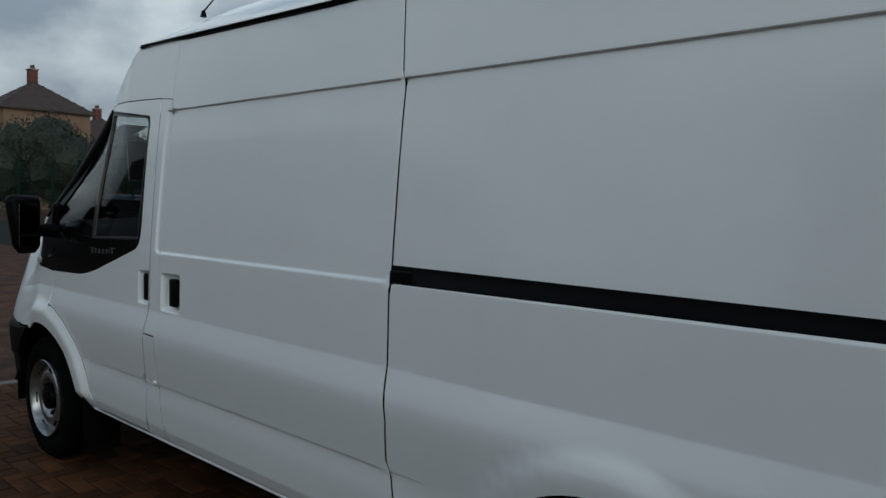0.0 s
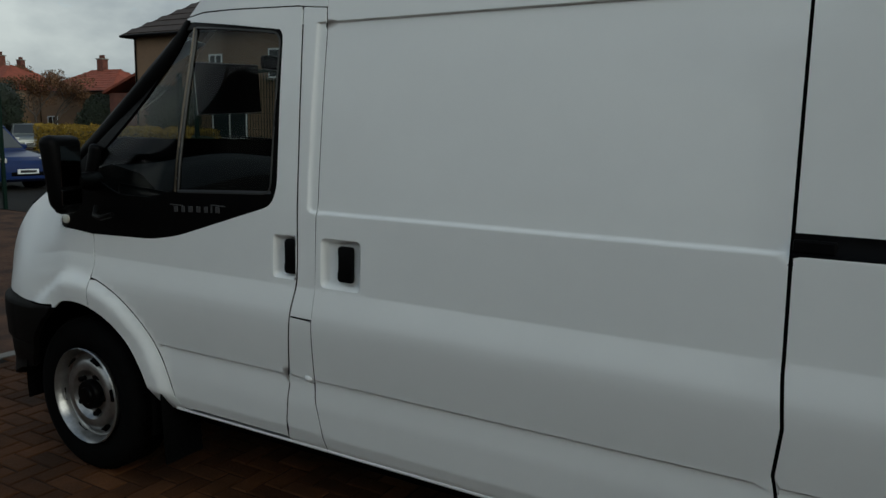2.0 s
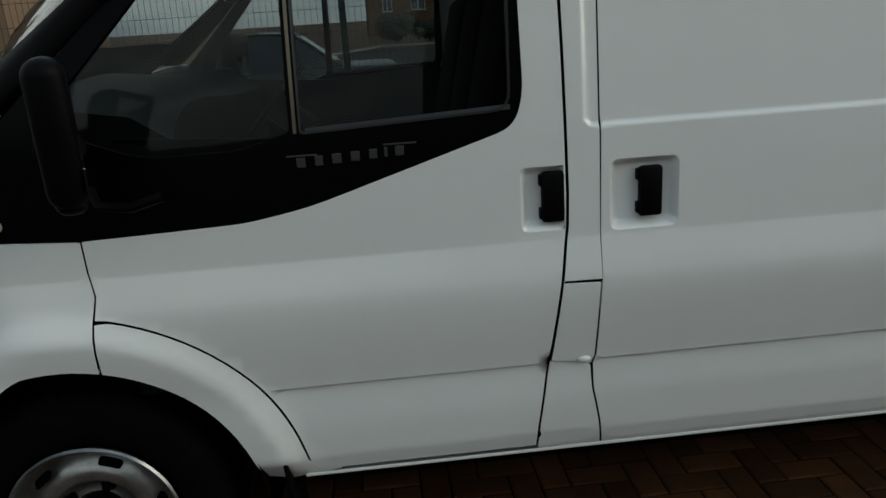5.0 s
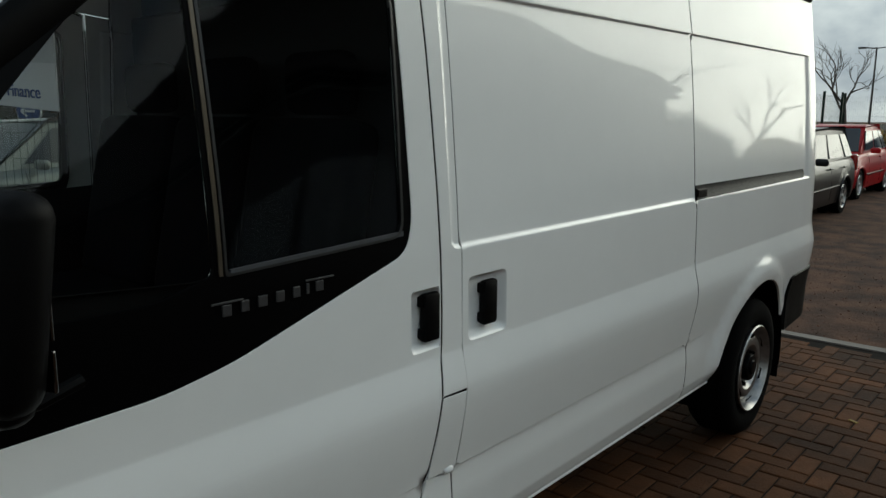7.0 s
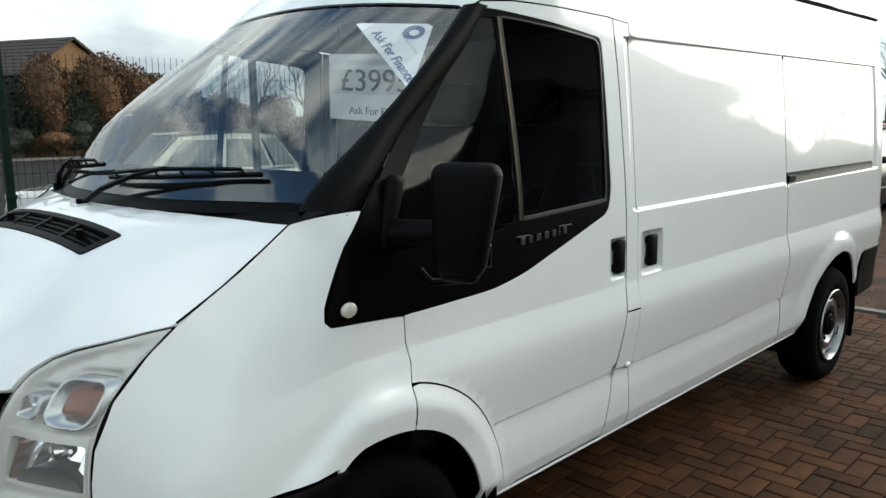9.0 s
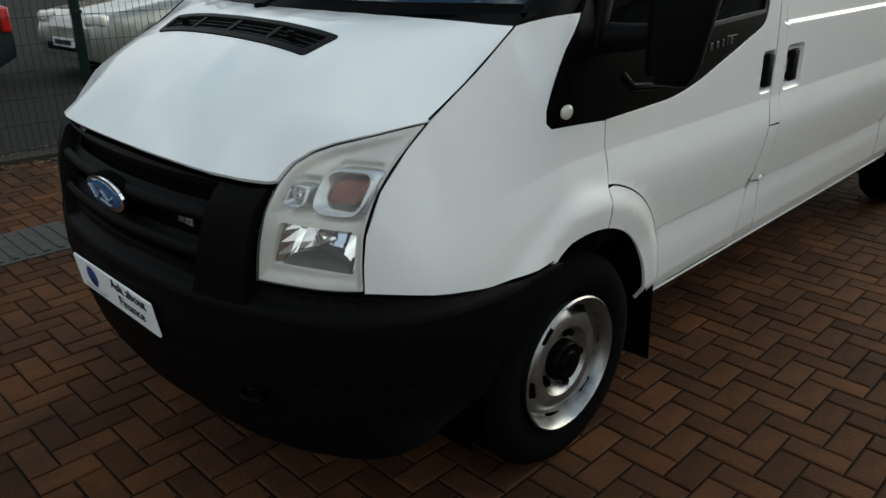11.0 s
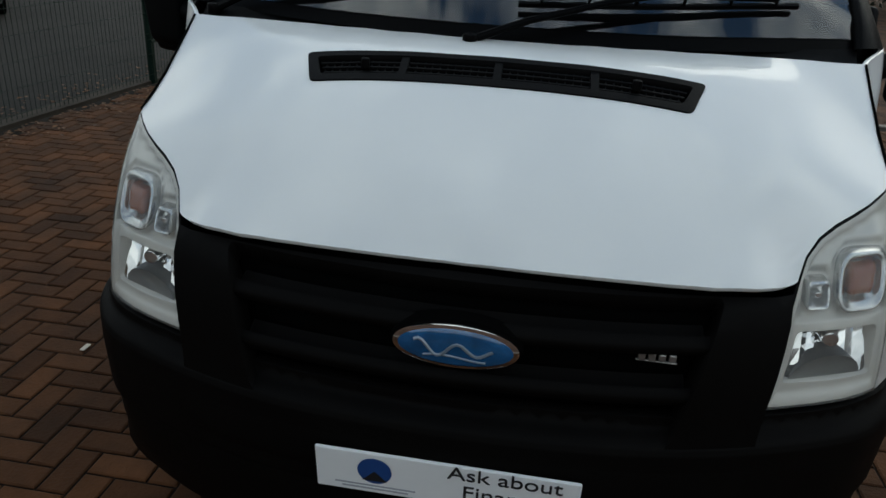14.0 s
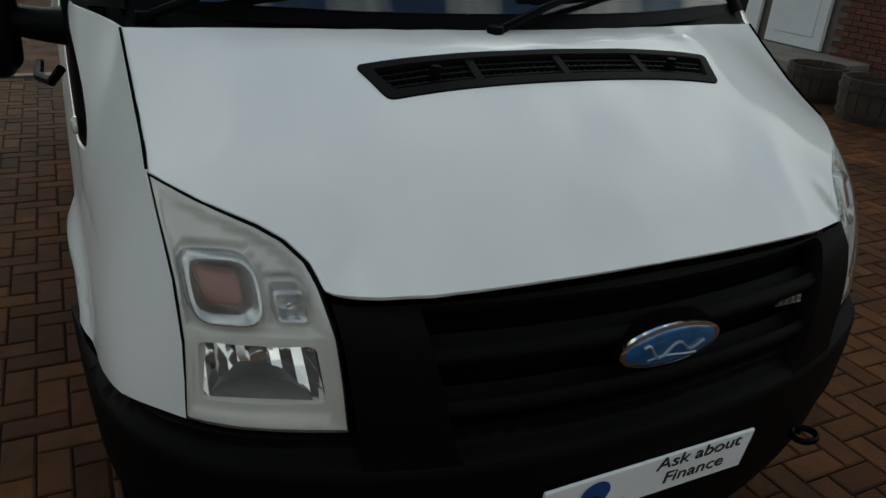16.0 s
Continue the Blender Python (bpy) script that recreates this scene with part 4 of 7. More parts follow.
gp = [(-s_of(0.548), 0.612), (s_of(0.548), 0.612), (s_of(0.590), 0.70), (s_of(0.602), 0.86), (s_of(0.639), 1.094), (s_of(0.60), 1.091), (0.30, 1.097), (0, 1.103), (-0.30, 1.097), (-s_of(0.60), 1.091), (-s_of(0.639), 1.094), (-s_of(0.602), 0.86), (-s_of(0.590), 0.70)]


def grille_face(a, z):
    """Proud between the lamps, turning in under the bonnet and running out into the bumper below."""
    return nose(lambda _z: 0.030 + 0.012 * smooth(0.86, 0.70, z) - 0.024 * smooth(1.070, 1.104, z) - 0.014 * smooth(0.68, 0.612, z))(a, z)


grille = skin("grille_panel", gp, grille_face, (-1, 0, 0), BUMPER, van, "dark grey plastic grille surround", holes=[open_poly], step=0.045, rim=0.05, lines=[0.63, 0.65, 0.68, 0.72, 0.745, 1.072, 1.080, 1.088, 1.096])
# near-black sheet as the shade behind the grille
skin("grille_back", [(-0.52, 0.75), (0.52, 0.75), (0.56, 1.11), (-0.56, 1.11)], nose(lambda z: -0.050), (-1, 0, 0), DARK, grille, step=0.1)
for z0, z1, wd in ((0.985, 1.022, 0.484), (0.880, 0.918, 0.455), (0.786, 0.812, 0.40)):
    bar = rounded([(-wd, z0), (wd, z0), (wd + 0.006, z1), (-wd - 0.006, z1)], 0.008)
    skin("grille_bar", bar, nose(lambda z, a=z0, b=z1: 0.020 - 0.045 * ((z - (a + b) / 2) / (b - a)) ** 2), (-1, 0, 0), BUMPER, grille, step=0.03, rim=0.06, lines=[z0 + (z1 - z0) * q for q in (0.08, 0.2, 0.35, 0.5, 0.65, 0.8, 0.92)])
# oval badge
bx, by, bz = face(0.0, 0.975)
lean = Matrix.Translation((bx + 0.010, YC, bz + 0.002)) @ Matrix.Rotation(radians(-90 + 0), 4, "Y") @ Matrix.Rotation(radians(-7), 4, "Y")


def oval(name, a, b, z0, z1, mat, parent, label="", dome=0.0):
    bm = bmesh.new()
    rings = []
    for r, h in ((1.0, z0), (1.0, z1), (0.93, z1 + 0.3 * dome + 0.002), (0.75, z1 + 0.75 * dome + 0.002), (0.4, z1 + dome + 0.002)):
        rings.append([bm.verts.new(lean @ Vector((b * r * math.sin(2 * math.pi * k / 40), a * r * math.cos(2 * math.pi * k / 40), h))) for k in range(40)])
    for p, q in zip(rings, rings[1:]):
        for k in range(40):
            bm.faces.new((p[k], p[(k + 1) % 40], q[(k + 1) % 40], q[k]))
    bm.faces.new(rings[-1])
    return part(name, bm, mat, parent, label, True)


badge_seat = oval("badge_seat", 0.128, 0.056, -0.03, 0.002, DARK, grille)
badge = oval("oval_badge", 0.122, 0.051, 0.0, 0.012, CHROME, grille, "chrome-rimmed blue oval badge")
oval("badge_field", 0.111, 0.042, 0.012, 0.015, BADGE_BLUE, badge, "blue enamel", 0.004)
BADGE_SILVER = material("badge_silver", (0.30, 0.36, 0.42), 0.3, metal=0.6)
wave = [(0.020 * math.sin(0.9 + k * 0.62) * (1 - k / 34), 0.078 - 0.0075 * k, 0.0225) for k in range(21)]
part("badge_mark", tube([lean @ Vector(p) for p in wave], 0.0034, 6), BADGE_SILVER, badge, "silver flourish")
part("badge_underline", tube([lean @ Vector((-0.018 + 0.004 * math.sin(k * 0.5), 0.060 - 0.012 * k, 0.0222)) for k in range(11)], 0.0022, 6), BADGE_SILVER, badge)
fx, fy, fz = face(-s_of(0.382), 0.978)
small = part("small_badge", bm_box(0.006, 0.078, 0.003, (fx + 0.020, fy, fz - 0.009), 0.001), STEEL, grille, "small chrome letter badge")
for k, hh in enumerate((0.017, 0.017, 0.014, 0.016)):
    part("badge_bar", bm_box(0.007, 0.014, hh, (fx + 0.019 + 0.0006 * k, fy + 0.028 - 0.019 * k, fz), 0.002), STEEL, small)
# towing eye low on the bumper
bm = bmesh.new()
ring = []
for k in range(20):
    a = 2 * math.pi * k / 20
    ring.append([bm.verts.new((-0.905 + (0.034 + 0.009 * math.cos(b)) * math.cos(a) * 0.8, -0.590 + (0.034 + 0.009 * math.cos(b)) * math.sin(a), 0.497 + 0.009 * math.sin(b))) for b in [2 * math.pi * j / 8 for j in range(8)]])
for k in range(20):
    for j in range(8):
        bm.faces.new((ring[k][j], ring[(k + 1) % 20][j], ring[(k + 1) % 20][(j + 1) % 8], ring[k][(j + 1) % 8]))
bm_cyl(0.010, 0.06, (-0.862, -0.590, 0.497), RY, 10, bm=bm)
part("towing_eye", bm, TRIM, van, "black towing eye", True)
# plate
plate = thing("number_plate_sign", "white dealer plate lettered Ask about Finance on the bumper", "sign")
plate.matrix_world = Matrix.Translation((-0.991, YC, 0.626)) @ pose(0, 0, 0, 0, -8, 0)
part("plate_board", bm_box(0.008, 0.540, 0.113, (0, 0, 0), 0.003), SIGN_WHITE, plate)
pm = Matrix.Translation((-0.0055, 0, 0)) @ Matrix(((0, 0, -1, 0), (-1, 0, 0, 0), (0, 1, 0, 0), (0, 0, 0, 1)))
lettering("lettering", "Ask about\nFinance", 0.050, INK, plate, pm @ Matrix.Translation((0.120, 0.012, 0)), squeeze=1.12)
bm = bmesh.new()
bmesh.ops.create_circle(bm, cap_ends=True, segments=36, radius=0.036, matrix=pm @ Matrix.Translation((-0.145, 0.010, 0.0005)))
part("round_mark", bm, NAVY, plate, "blue round mark")
bm = bmesh.new()
tri = [bm.verts.new(pm @ Vector(p)) for p in ((-0.172, -0.018, 0.0012), (-0.118, -0.018, 0.0012), (-0.145, 0.010, 0.0012))]
bm.faces.new(tri)
part("mark_peak", bm, INK, plate)
for k in range(2):
    bm = bm_box(0.001, 0.17 - 0.03 * k, 0.004, (-0.0048, 0.145, -0.034 - 0.009 * k))
    part("small_print", bm, material("grey_print", (0.35, 0.36, 0.40), 0.5), plate)

# headlamps
LAMP_BEZEL = material("lamp_bezel_chrome", (0.52, 0.53, 0.53), 0.22, metal=0.9)
LAMP_FLOOR = material("lamp_floor_grey", (0.16, 0.16, 0.155), 0.45, vary=0.15, scale=30)
for s in (-1, 1):
    lamp = thing("headlamp", "clear-lens headlamp in a grey housing", "")
    lamp.parent = van
    ys = lambda y, s=s: s * s_of(y)
    outer = [(0.608, 0.855)] + LAMP_EDGE + LAMP_TOP[::-1] + [(0.628, 1.03), (0.617, 0.94)]
    op = [(ys(y), z) for y, z in outer]
    body = nose(lambda z: 0.004)

    def grow(points, d):
        c = (sum(p[0] for p in points) / len(points), sum(p[1] for p in points) / len(points))
        out = []
        for p in points:
            v = Vector((p[0] - c[0], p[1] - c[1]))
            v = v * (1 + d / v.length)
            out.append((c[0] + v.x, c[1] + v.y))
        return out
    gasket = skin("gasket", op, nose(lambda z: -0.006), (-1, 0, 0), TRIM, lamp, holes=[grow(op, -0.0075)], step=0.03, rim=0.03)
    big = rounded([(ys(0.642), 0.905), (ys(0.838), 0.898), (ys(0.842), 1.005), (ys(0.660), 1.012)], 0.014)
    ind = rounded([(ys(0.742), 1.046), (ys(0.846), 1.040), (ys(0.862), 1.140), (ys(0.752), 1.142)], 0.036)
    sml = rounded([(ys(0.672), 1.056), (ys(0.722), 1.054), (ys(0.724), 1.100), (ys(0.678), 1.102)], 0.010)
    shell = grow(op, -0.0070)

    def bowl(a, z, shell=shell, ind=ind, sml=sml):
        """The housing: flush at its rim, sunk inside it, deeper above the ledge and round the pods."""
        rim_d = min(near_line((a, z), p, q) for p, q in zip(shell, shell[1:] + shell[:1]))
        pod_d = min(min(near_line((a, z), p, q) for p, q in zip(h, h[1:] + h[:1])) for h in (ind, sml))
        k = smooth(0.003, 0.028, rim_d)
        return nose(lambda _z: -0.004 - k * (0.016 + 0.012 * smooth(1.026, 1.036, z) + 0.016 * smooth(0.020, 0.008, pod_d)))(a, z)
    housing = skin("lamp_housing", shell, bowl, (-1, 0, 0), LAMP_GREY, lamp, holes=[big, ind, sml], step=0.013, rim=0.03, lines=[1.026, 1.029, 1.033, 1.037, 1.044])

    def dish(name, poly, rows, mat, parent, label="", shade=False):
        """Rings drawn in from an outline, each (share of the way in, depth), closed at the last."""
        cx, cz = sum(p[0] for p in poly) / len(poly), sum(p[1] for p in poly) / len(poly)
        n = len(poly)
        verts = [nose(lambda z, d=d: -d)(p[0] + (cx - p[0]) * t, p[1] + (cz - p[1]) * t) for t, d in rows for p in poly]
        faces = [(j * n + i, j * n + (i + 1) % n, (j + 1) * n + (i + 1) % n, (j + 1) * n + i) for j in range(len(rows) - 1) for i in range(n)]
        return link_mesh(name, verts, faces + [tuple(range((len(rows) - 1) * n, len(rows) * n))], mat, parent, label, shade)
    # amber indicator in its bright bezel, and the small side light
    pod = dish("indicator", grow(ind, 0.004), ((0.0, 0.050), (0.0, 0.013), (0.06, 0.008), (0.12, 0.010), (0.30, 0.026), (0.36, 0.046), (0.8, 0.052)), LAMP_BEZEL, lamp, "bright rounded indicator bezel", True)
    blank = grow(ind, -0.027)
    dish("bulb", blank, ((0.0, 0.048), (0.02, 0.026), (0.12, 0.019), (0.45, 0.016), (0.8, 0.0155)), AMBER, pod, "dark amber indicator bulb", True)
    pod = dish("side_light", grow(sml, 0.002), ((0.0, 0.045), (0.0, 0.014), (0.12, 0.009), (0.24, 0.012), (0.5, 0.034), (0.85, 0.040)), LAMP_BEZEL, lamp, "small bright side light")
    part("bulb", bm_cyl(0.007, 0.03, nose(lambda z: -0.030)(ys(0.699), 1.078), RY, 14, bevel=0.003), CHROME, pod, "", True)
    # main reflector: upright facets behind a dull half-round shade
    cols, rows = 11, 4
    verts = []
    for j in range(rows + 1):
        for i in range(cols + 1):
            u, v = i / cols, j / rows
            y0, y1 = 0.640 + 0.020 * v, 0.841 + 0.003 * v
            deep = 0.026 + 0.020 * math.sin(math.pi * u) ** 0.7 + 0.055 * v * (0.45 + 0.55 * math.sin(math.pi * u)) + (0.010 if i % 2 else 0.0) * (0 < i < cols)
            verts.append(nose(lambda z, d=deep: -d)(ys(y0 + (y1 - y0) * u), 0.896 + 0.120 * v))
    refl = link_mesh("main_reflector", verts, [(j * (cols + 1) + i, j * (cols + 1) + i + 1, (j + 1) * (cols + 1) + i + 1, (j + 1) * (cols + 1) + i) for j in range(rows) for i in range(cols)], CHROME, lamp, "faceted bright reflector")
    cx = ys(0.742)
    floor_pts = [(cx + 0.090 * math.cos(q), 0.897 + 0.050 * math.sin(q)) for q in np.linspace(math.pi, 0, 15)]
    floor_v = [nose(lambda z: -0.034)(a, b) for a, b in floor_pts] + [nose(lambda z: -0.075)(cx + (a - cx) * 0.8, b + 0.006) for a, b in floor_pts]
    link_mesh("reflector_shade", floor_v, [(k, k + 1, k + 16, k + 15) for k in range(14)] + [tuple(range(15))], LAMP_FLOOR, refl, "dull grey half-round shade", True)
    part("bulb_shield", bm_cyl(0.017, 0.04, nose(lambda z: -0.060)(ys(0.745), 0.975), RY, 20, r2=0.020, bevel=0.004), CHROME, refl, "", True)
    lens = skin("lens", grow(op, -0.0065), nose(lambda z: 0.004), (-1, 0, 0), LENS, lamp, "clear polycarbonate lens", step=0.035, rim=0.006)
    lens.visible_shadow = False

# windscreen, black edge, cowl, wipers
us, vs = [-1 + 0.05 * k for k in range(41)], [k / 14 for k in range(15)]
wind = sheet("windscreen", lambda u, v: screen(u * 0.992, 0.035 + v * 0.957), us, vs, SCREEN, van, "curved windscreen glass", flip=True)
wind.visible_shadow = False
for s in (-1, 1):
    verts, faces = [], []
    for k in range(16):
        v = k / 15
        a = Vector(screen(0.983, v * 1.0))
        b = Vector(screen(1.0, v))
        xo = -0.060 + 0.668 * v + 0.02 * math.sin(math.pi * v) + 0.042 * smooth(0.3, 0.75, v) * (1 - 0.6 * smooth(0.75, 1.0, v))
        zo = 1.425 + 0.625 * v
        o = Vector(at_side(xo, zo, 1, 0.0005))
        mid = b.lerp(o, 0.45) + Vector((-0.010, 0.012, 0.010))
        row = [a + Vector((0.004, 0, -0.006)), a + Vector((-0.006, 0.002, 0.006)), b + Vector((-0.012, 0.004, 0.008)), mid, o, o + Vector((0.01, -0.015, 0))]
        verts += [(p.x, YC + s * (p.y - YC), p.z) for p in row]
    for k in range(15):
        for j in range(5):
            q = (6 * k + j, 6 * k + j + 1, 6 * k + j + 7, 6 * k + j + 6)
            faces.append(q if s > 0 else q[::-1])
    link_mesh("windscreen_pillar", verts, faces, BLACK, van, "black plastic windscreen pillar cover", True)
    # round side repeater
    x, y, z = side(s)(-0.085, 1.180)
    bm = lathe([(0.020, 0.0), (0.020, 0.006), (0.016, 0.010), (0.009, 0.012), (0.0005, 0.013)], 28, "Y", m=Matrix.Translation((x, y, z)) @ Matrix.Diagonal((1.25, s, 1, 1)))
    part("side_repeater", bm, material("cream_lens", (0.62, 0.60, 0.50), 0.15, vary=0.1, scale=40, coat=1.0), van, "round cream side repeater", True)


def cowl_at(u, v):
    y = u * 0.86
    h = hood_uv(u * 0.985, 1.0)
    g = Vector(screen(u, 0.05))
    a, b = Vector((h[0], h[1], h[2] - 0.014)), g + Vector((0.01, 0, -0.004))
    p = a.lerp(b, v)
    p.z -= 0.022 * math.sin(math.pi * v) * (1 - 0.7 * abs(u) ** 3)
    return tuple(p)


sheet("cowl_panel", cowl_at, us, [k / 8 for k in range(9)], BLACK, van, "black plastic scuttle panel under the windscreen")
band = [-1 + 0.05 * k for k in range(41)]
sheet("screen_band", lambda u, v: tuple(Vector(screen(u * 0.99, 0.0 + v * 0.15)) + Vector((0.004, 0, -0.004))), band, [0, 0.5, 1], TRIM, van, "black glass border")
sheet("screen_head_band", lambda u, v: tuple(Vector(screen(u * 0.97, 0.990 + v * 0.013)) + Vector((-0.003, 0, 0.003))), band, [0, 0.5, 1], TRIM, van)
for (u0, v0), (u1, v1), (pu, pv) in (((-0.02, 0.075), (-0.80, 0.105), (0.10, -0.02)), ((0.86, 0.07), (0.13, 0.12), (0.95, -0.02))):
    wiper = thing("wiper", "black windscreen wiper at rest", "")
    wiper.parent = van
    up = Vector((-0.55, 0, 0.83))
    blade = [Vector(screen(u0 + (u1 - u0) * k / 12, v0 + (v1 - v0) * k / 12)) + up * 0.022 for k in range(13)]
    part("wiper_blade", tube(blade, 0.008, 6), TRIM, wiper)
    spine = [p + up * (0.016 + 0.012 * math.sin(math.pi * k / 12)) for k, p in enumerate(blade)]
    part("wiper_bridge", tube(spine[1:12], 0.006, 6), TRIM, wiper)
    for k in (1, 3, 5, 7, 9, 11):
        part("claw", tube([blade[k], spine[k]], 0.004, 5), TRIM, wiper)
    base = Vector(screen(pu, pv)) + up * 0.01
    mid = Vector(screen((u0 + u1) / 2, (v0 + v1) / 2)) + up * 0.055
    part("wiper_arm", tube([base, base.lerp(mid, 0.3) + up * 0.018, base.lerp(mid, 0.7) + up * 0.016, mid], 0.011, 7, r2=0.006), TRIM, wiper)
    part("pivot_cap", bm_cyl(0.020, 0.03, base, n=16, bevel=0.005), TRIM, wiper, "", True)

# door mirrors
MIRROR_GLASS = material("mirror_silver", (0.14, 0.145, 0.15), 0.02, metal=1.0)
for s in (-1, 1):
    mirror = thing("door_mirror", "large black plastic door mirror on a short arm", "")
    mirror.parent = van
    turn = Matrix.Rotation(radians(-20 * s), 4, "Z")
    hold = Matrix.Translation((0.178, YC + s * 1.150, 1.392)) @ turn
    bm = bm_box(0.080, 0.196, 0.306, (0, 0, 0.008), 0.036, segs=4)
    for v in bm.verts:                                    # drawn in below, towards the stem
        k = smooth(0.02, -0.145, v.co.z)
        v.co.y = v.co.y * (1 - 0.30 * k) - s * 0.022 * k
    bm.transform(hold)
    part("mirror_housing", bm, BLACK, mirror, "", True)
    bm = bm_box(0.066, 0.110, 0.060, (0.002, -0.020 * s, -0.130), 0.026, segs=3)
    bm.transform(hold)
    part("lower_cap", bm, BLACK, mirror, "", True)
    for zz, hh, lab in ((0.038, 0.165, "upper mirror glass"), (-0.088, 0.060, "lower wide-angle mirror glass")):
        bm = bm_box(0.006, 0.122, hh, (0.038, -0.006 * s, zz), 0.002)
        bm.transform(hold)
        part("mirror_glass", bm, MIRROR_GLASS, mirror, lab)
    part("mirror_arm", tube([(0.10, YC + s * 0.945, 1.355), (0.13, YC + s * 1.01, 1.358), (0.175, YC + s * 1.09, 1.365)], 0.044, 14, r2=0.034), BLACK, mirror, "", True)
    bm = bm_box(0.055, 0.045, 0.22, (0.085, YC + s * 0.945, 1.41), 0.020, rot=Matrix.Rotation(radians(18), 4, "Y"), segs=3)
    part("mirror_foot", bm, BLACK, mirror, "", True)
    part("mirror_stay", tube([(0.16, YC + s * 0.985, 1.25), (0.18, YC + s * 1.01, 1.215), (0.26, YC + s * 1.04, 1.212), (0.33, YC + s * 1.035, 1.23)], 0.012, 8), BLACK, mirror, "", True)

# raised name strip on the doors: plain bars under two thin strokes
RELIEF = material("grey_relief", (0.055, 0.055, 0.057), 0.3, metal=0.3)
for s in (-1, 1):
    strip = thing("name_strip", "raised grey name strip on the black door trim", "")
    strip.parent = van
    z_at = lambda x: 1.279 + 0.014 * (x - 0.64) / 0.3
    for x0, x1 in ((0.634, 0.668), (0.679, 0.709), (0.719, 0.755), (0.765, 0.799), (0.810, 0.840), (0.850, 0.862), (0.872, 0.906)):
        x = (x0 + x1) / 2
        part("raised_bar", bm_box((x1 - x0) * 0.62, 0.004, 0.023, at_side(x, z_at(x), s, 0.0), 0.0015), RELIEF, strip)
    for x0, x1 in ((0.618, 0.690), (0.852, 0.930)):
        x = (x0 + x1) / 2
        part("raised_stroke", bm_box(x1 - x0, 0.004, 0.004, at_side(x, z_at(x) + 0.0165, s, 0.0), 0.001), RELIEF, strip)

# wheels
DISC = [(0.222, 0.030), (0.226, 0.036), (0.221, 0.042), (0.214, 0.034), (0.206, 0.004), (0.200, -0.012), (0.190, -0.018), (0.176, -0.008), (0.160, 0.010), (0.140, 0.018), (0.118, 0.014), (0.104, -0.004), (0.094, -0.014), (0.082, -0.016), (0.068, -0.012)]
TYRE = [(0.205, -0.10), (0.240, -0.112), (0.300, -0.118), (0.338, -0.108), (0.354, -0.085), (0.358, -0.05), (0.3585, 0.0), (0.358, 0.050), (0.354, 0.085), (0.338, 0.106), (0.300, 0.116), (0.262, 0.112), (0.236, 0.104), (0.222, 0.092), (0.206, 0.07)]


def build_wheel():
    w = thing("wheel", "grey steel wheel with a black tyre", "")
    w.parent = van
    bm = lathe(TYRE, 64, "Y", m=Matrix.Diagonal((1, -1, 1, 1)))
    tyre = part("tyre", bm, RUBBER, w, "black tyre", True)
    bm = bmesh.new()
    for k in range(60):
        a = 2 * math.pi * k / 60
        for yy, tw in ((-0.052, 0.25), (0.0, -0.25), (0.052, 0.25)):
            m = Matrix.Rotation(a + (0.05 if yy == 0 else 0), 4, "Y") @ Matrix.Translation((0.3575, yy, 0)) @ Matrix.Rotation(tw, 4, "X")
            bmesh.ops.create_cube(bm, size=1, matrix=m @ Matrix.Diagonal((0.012, 0.042, 0.024, 1)))
    part("tread", bm, RUBBER, tyre)
    rim_ob = part("rim", lathe([(r, -0.080 - h) for r, h in DISC], 64, "Y"), STEEL, w, "silver painted steel rim", True)
    # barrel in near-black: the shade inside the wheel is in its colour
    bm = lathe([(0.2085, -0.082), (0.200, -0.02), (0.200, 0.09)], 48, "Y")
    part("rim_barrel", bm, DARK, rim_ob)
    bm = lathe([(0.070, -0.066), (0.070, -0.098), (0.064, -0.106), (0.040, -0.108), (0.036, -0.116), (0.0005, -0.118)], 32, "Y")
    part("hub", bm, TRIM, rim_ob, "black hub centre", True)
    # slots are flat dark patches on the disc, painted as shaded openings
    for k in range(6):
        a = 2 * math.pi * (k + 0.5) / 6
        bm = bmesh.new()
        hole = [(0.062 * math.cos(q) / 2, 0.022 * math.sin(q) / 2) for q in np.linspace(0, 2 * math.pi, 16, endpoint=False)]
        ring0 = []
        for dx, dz in hole:
            ang = a + math.copysign(abs(dx) ** 0.8 * 0.031 ** 0.2, dx) / 0.178
            r = 0.179 + math.copysign(min(abs(dz) * 1.3, 0.0105), dz)
            ring0.append(bm.verts.new((r * math.cos(ang), -0.0945 - (0.010 if r < 0.178 else -0.004) , r * math.sin(ang))))
        bm.faces.new(ring0)
        part("vent_slot", bm, DARK, rim_ob, "flat dark patch as the shade of a ventilation slot")
    for k in range(5):
        a = 2 * math.pi * k / 5 + 0.3
        p = (0.093 * math.cos(a), -0.074, 0.093 * math.sin(a))
        bm = bm_cyl(0.0125, 0.034, p, RX, 6, bevel=0.002)
        part("wheel_nut", bm, TRIM, rim_ob)
        bm = bm_cyl(0.020, 0.006, (p[0], -0.068, p[2]), RX, 16, bevel=0.002)
        part("nut_seat", bm, DARK, rim_ob)
    return w


wheel = build_wheel()
wheel.scale = (1.02, 1.0, 1.02)
wheel.matrix_basis = pose(0.004, YC - 0.868, 0.364, 0, 20, 0)
copy_thing(wheel, pose(3.75, YC - 0.868, 0.364, 0, 55, 0))
copy_thing(wheel, pose(0.004, YC + 0.868, 0.364, 0, 10, 180))
copy_thing(wheel, pose(3.75, YC + 0.868, 0.364, 0, 70, 180))
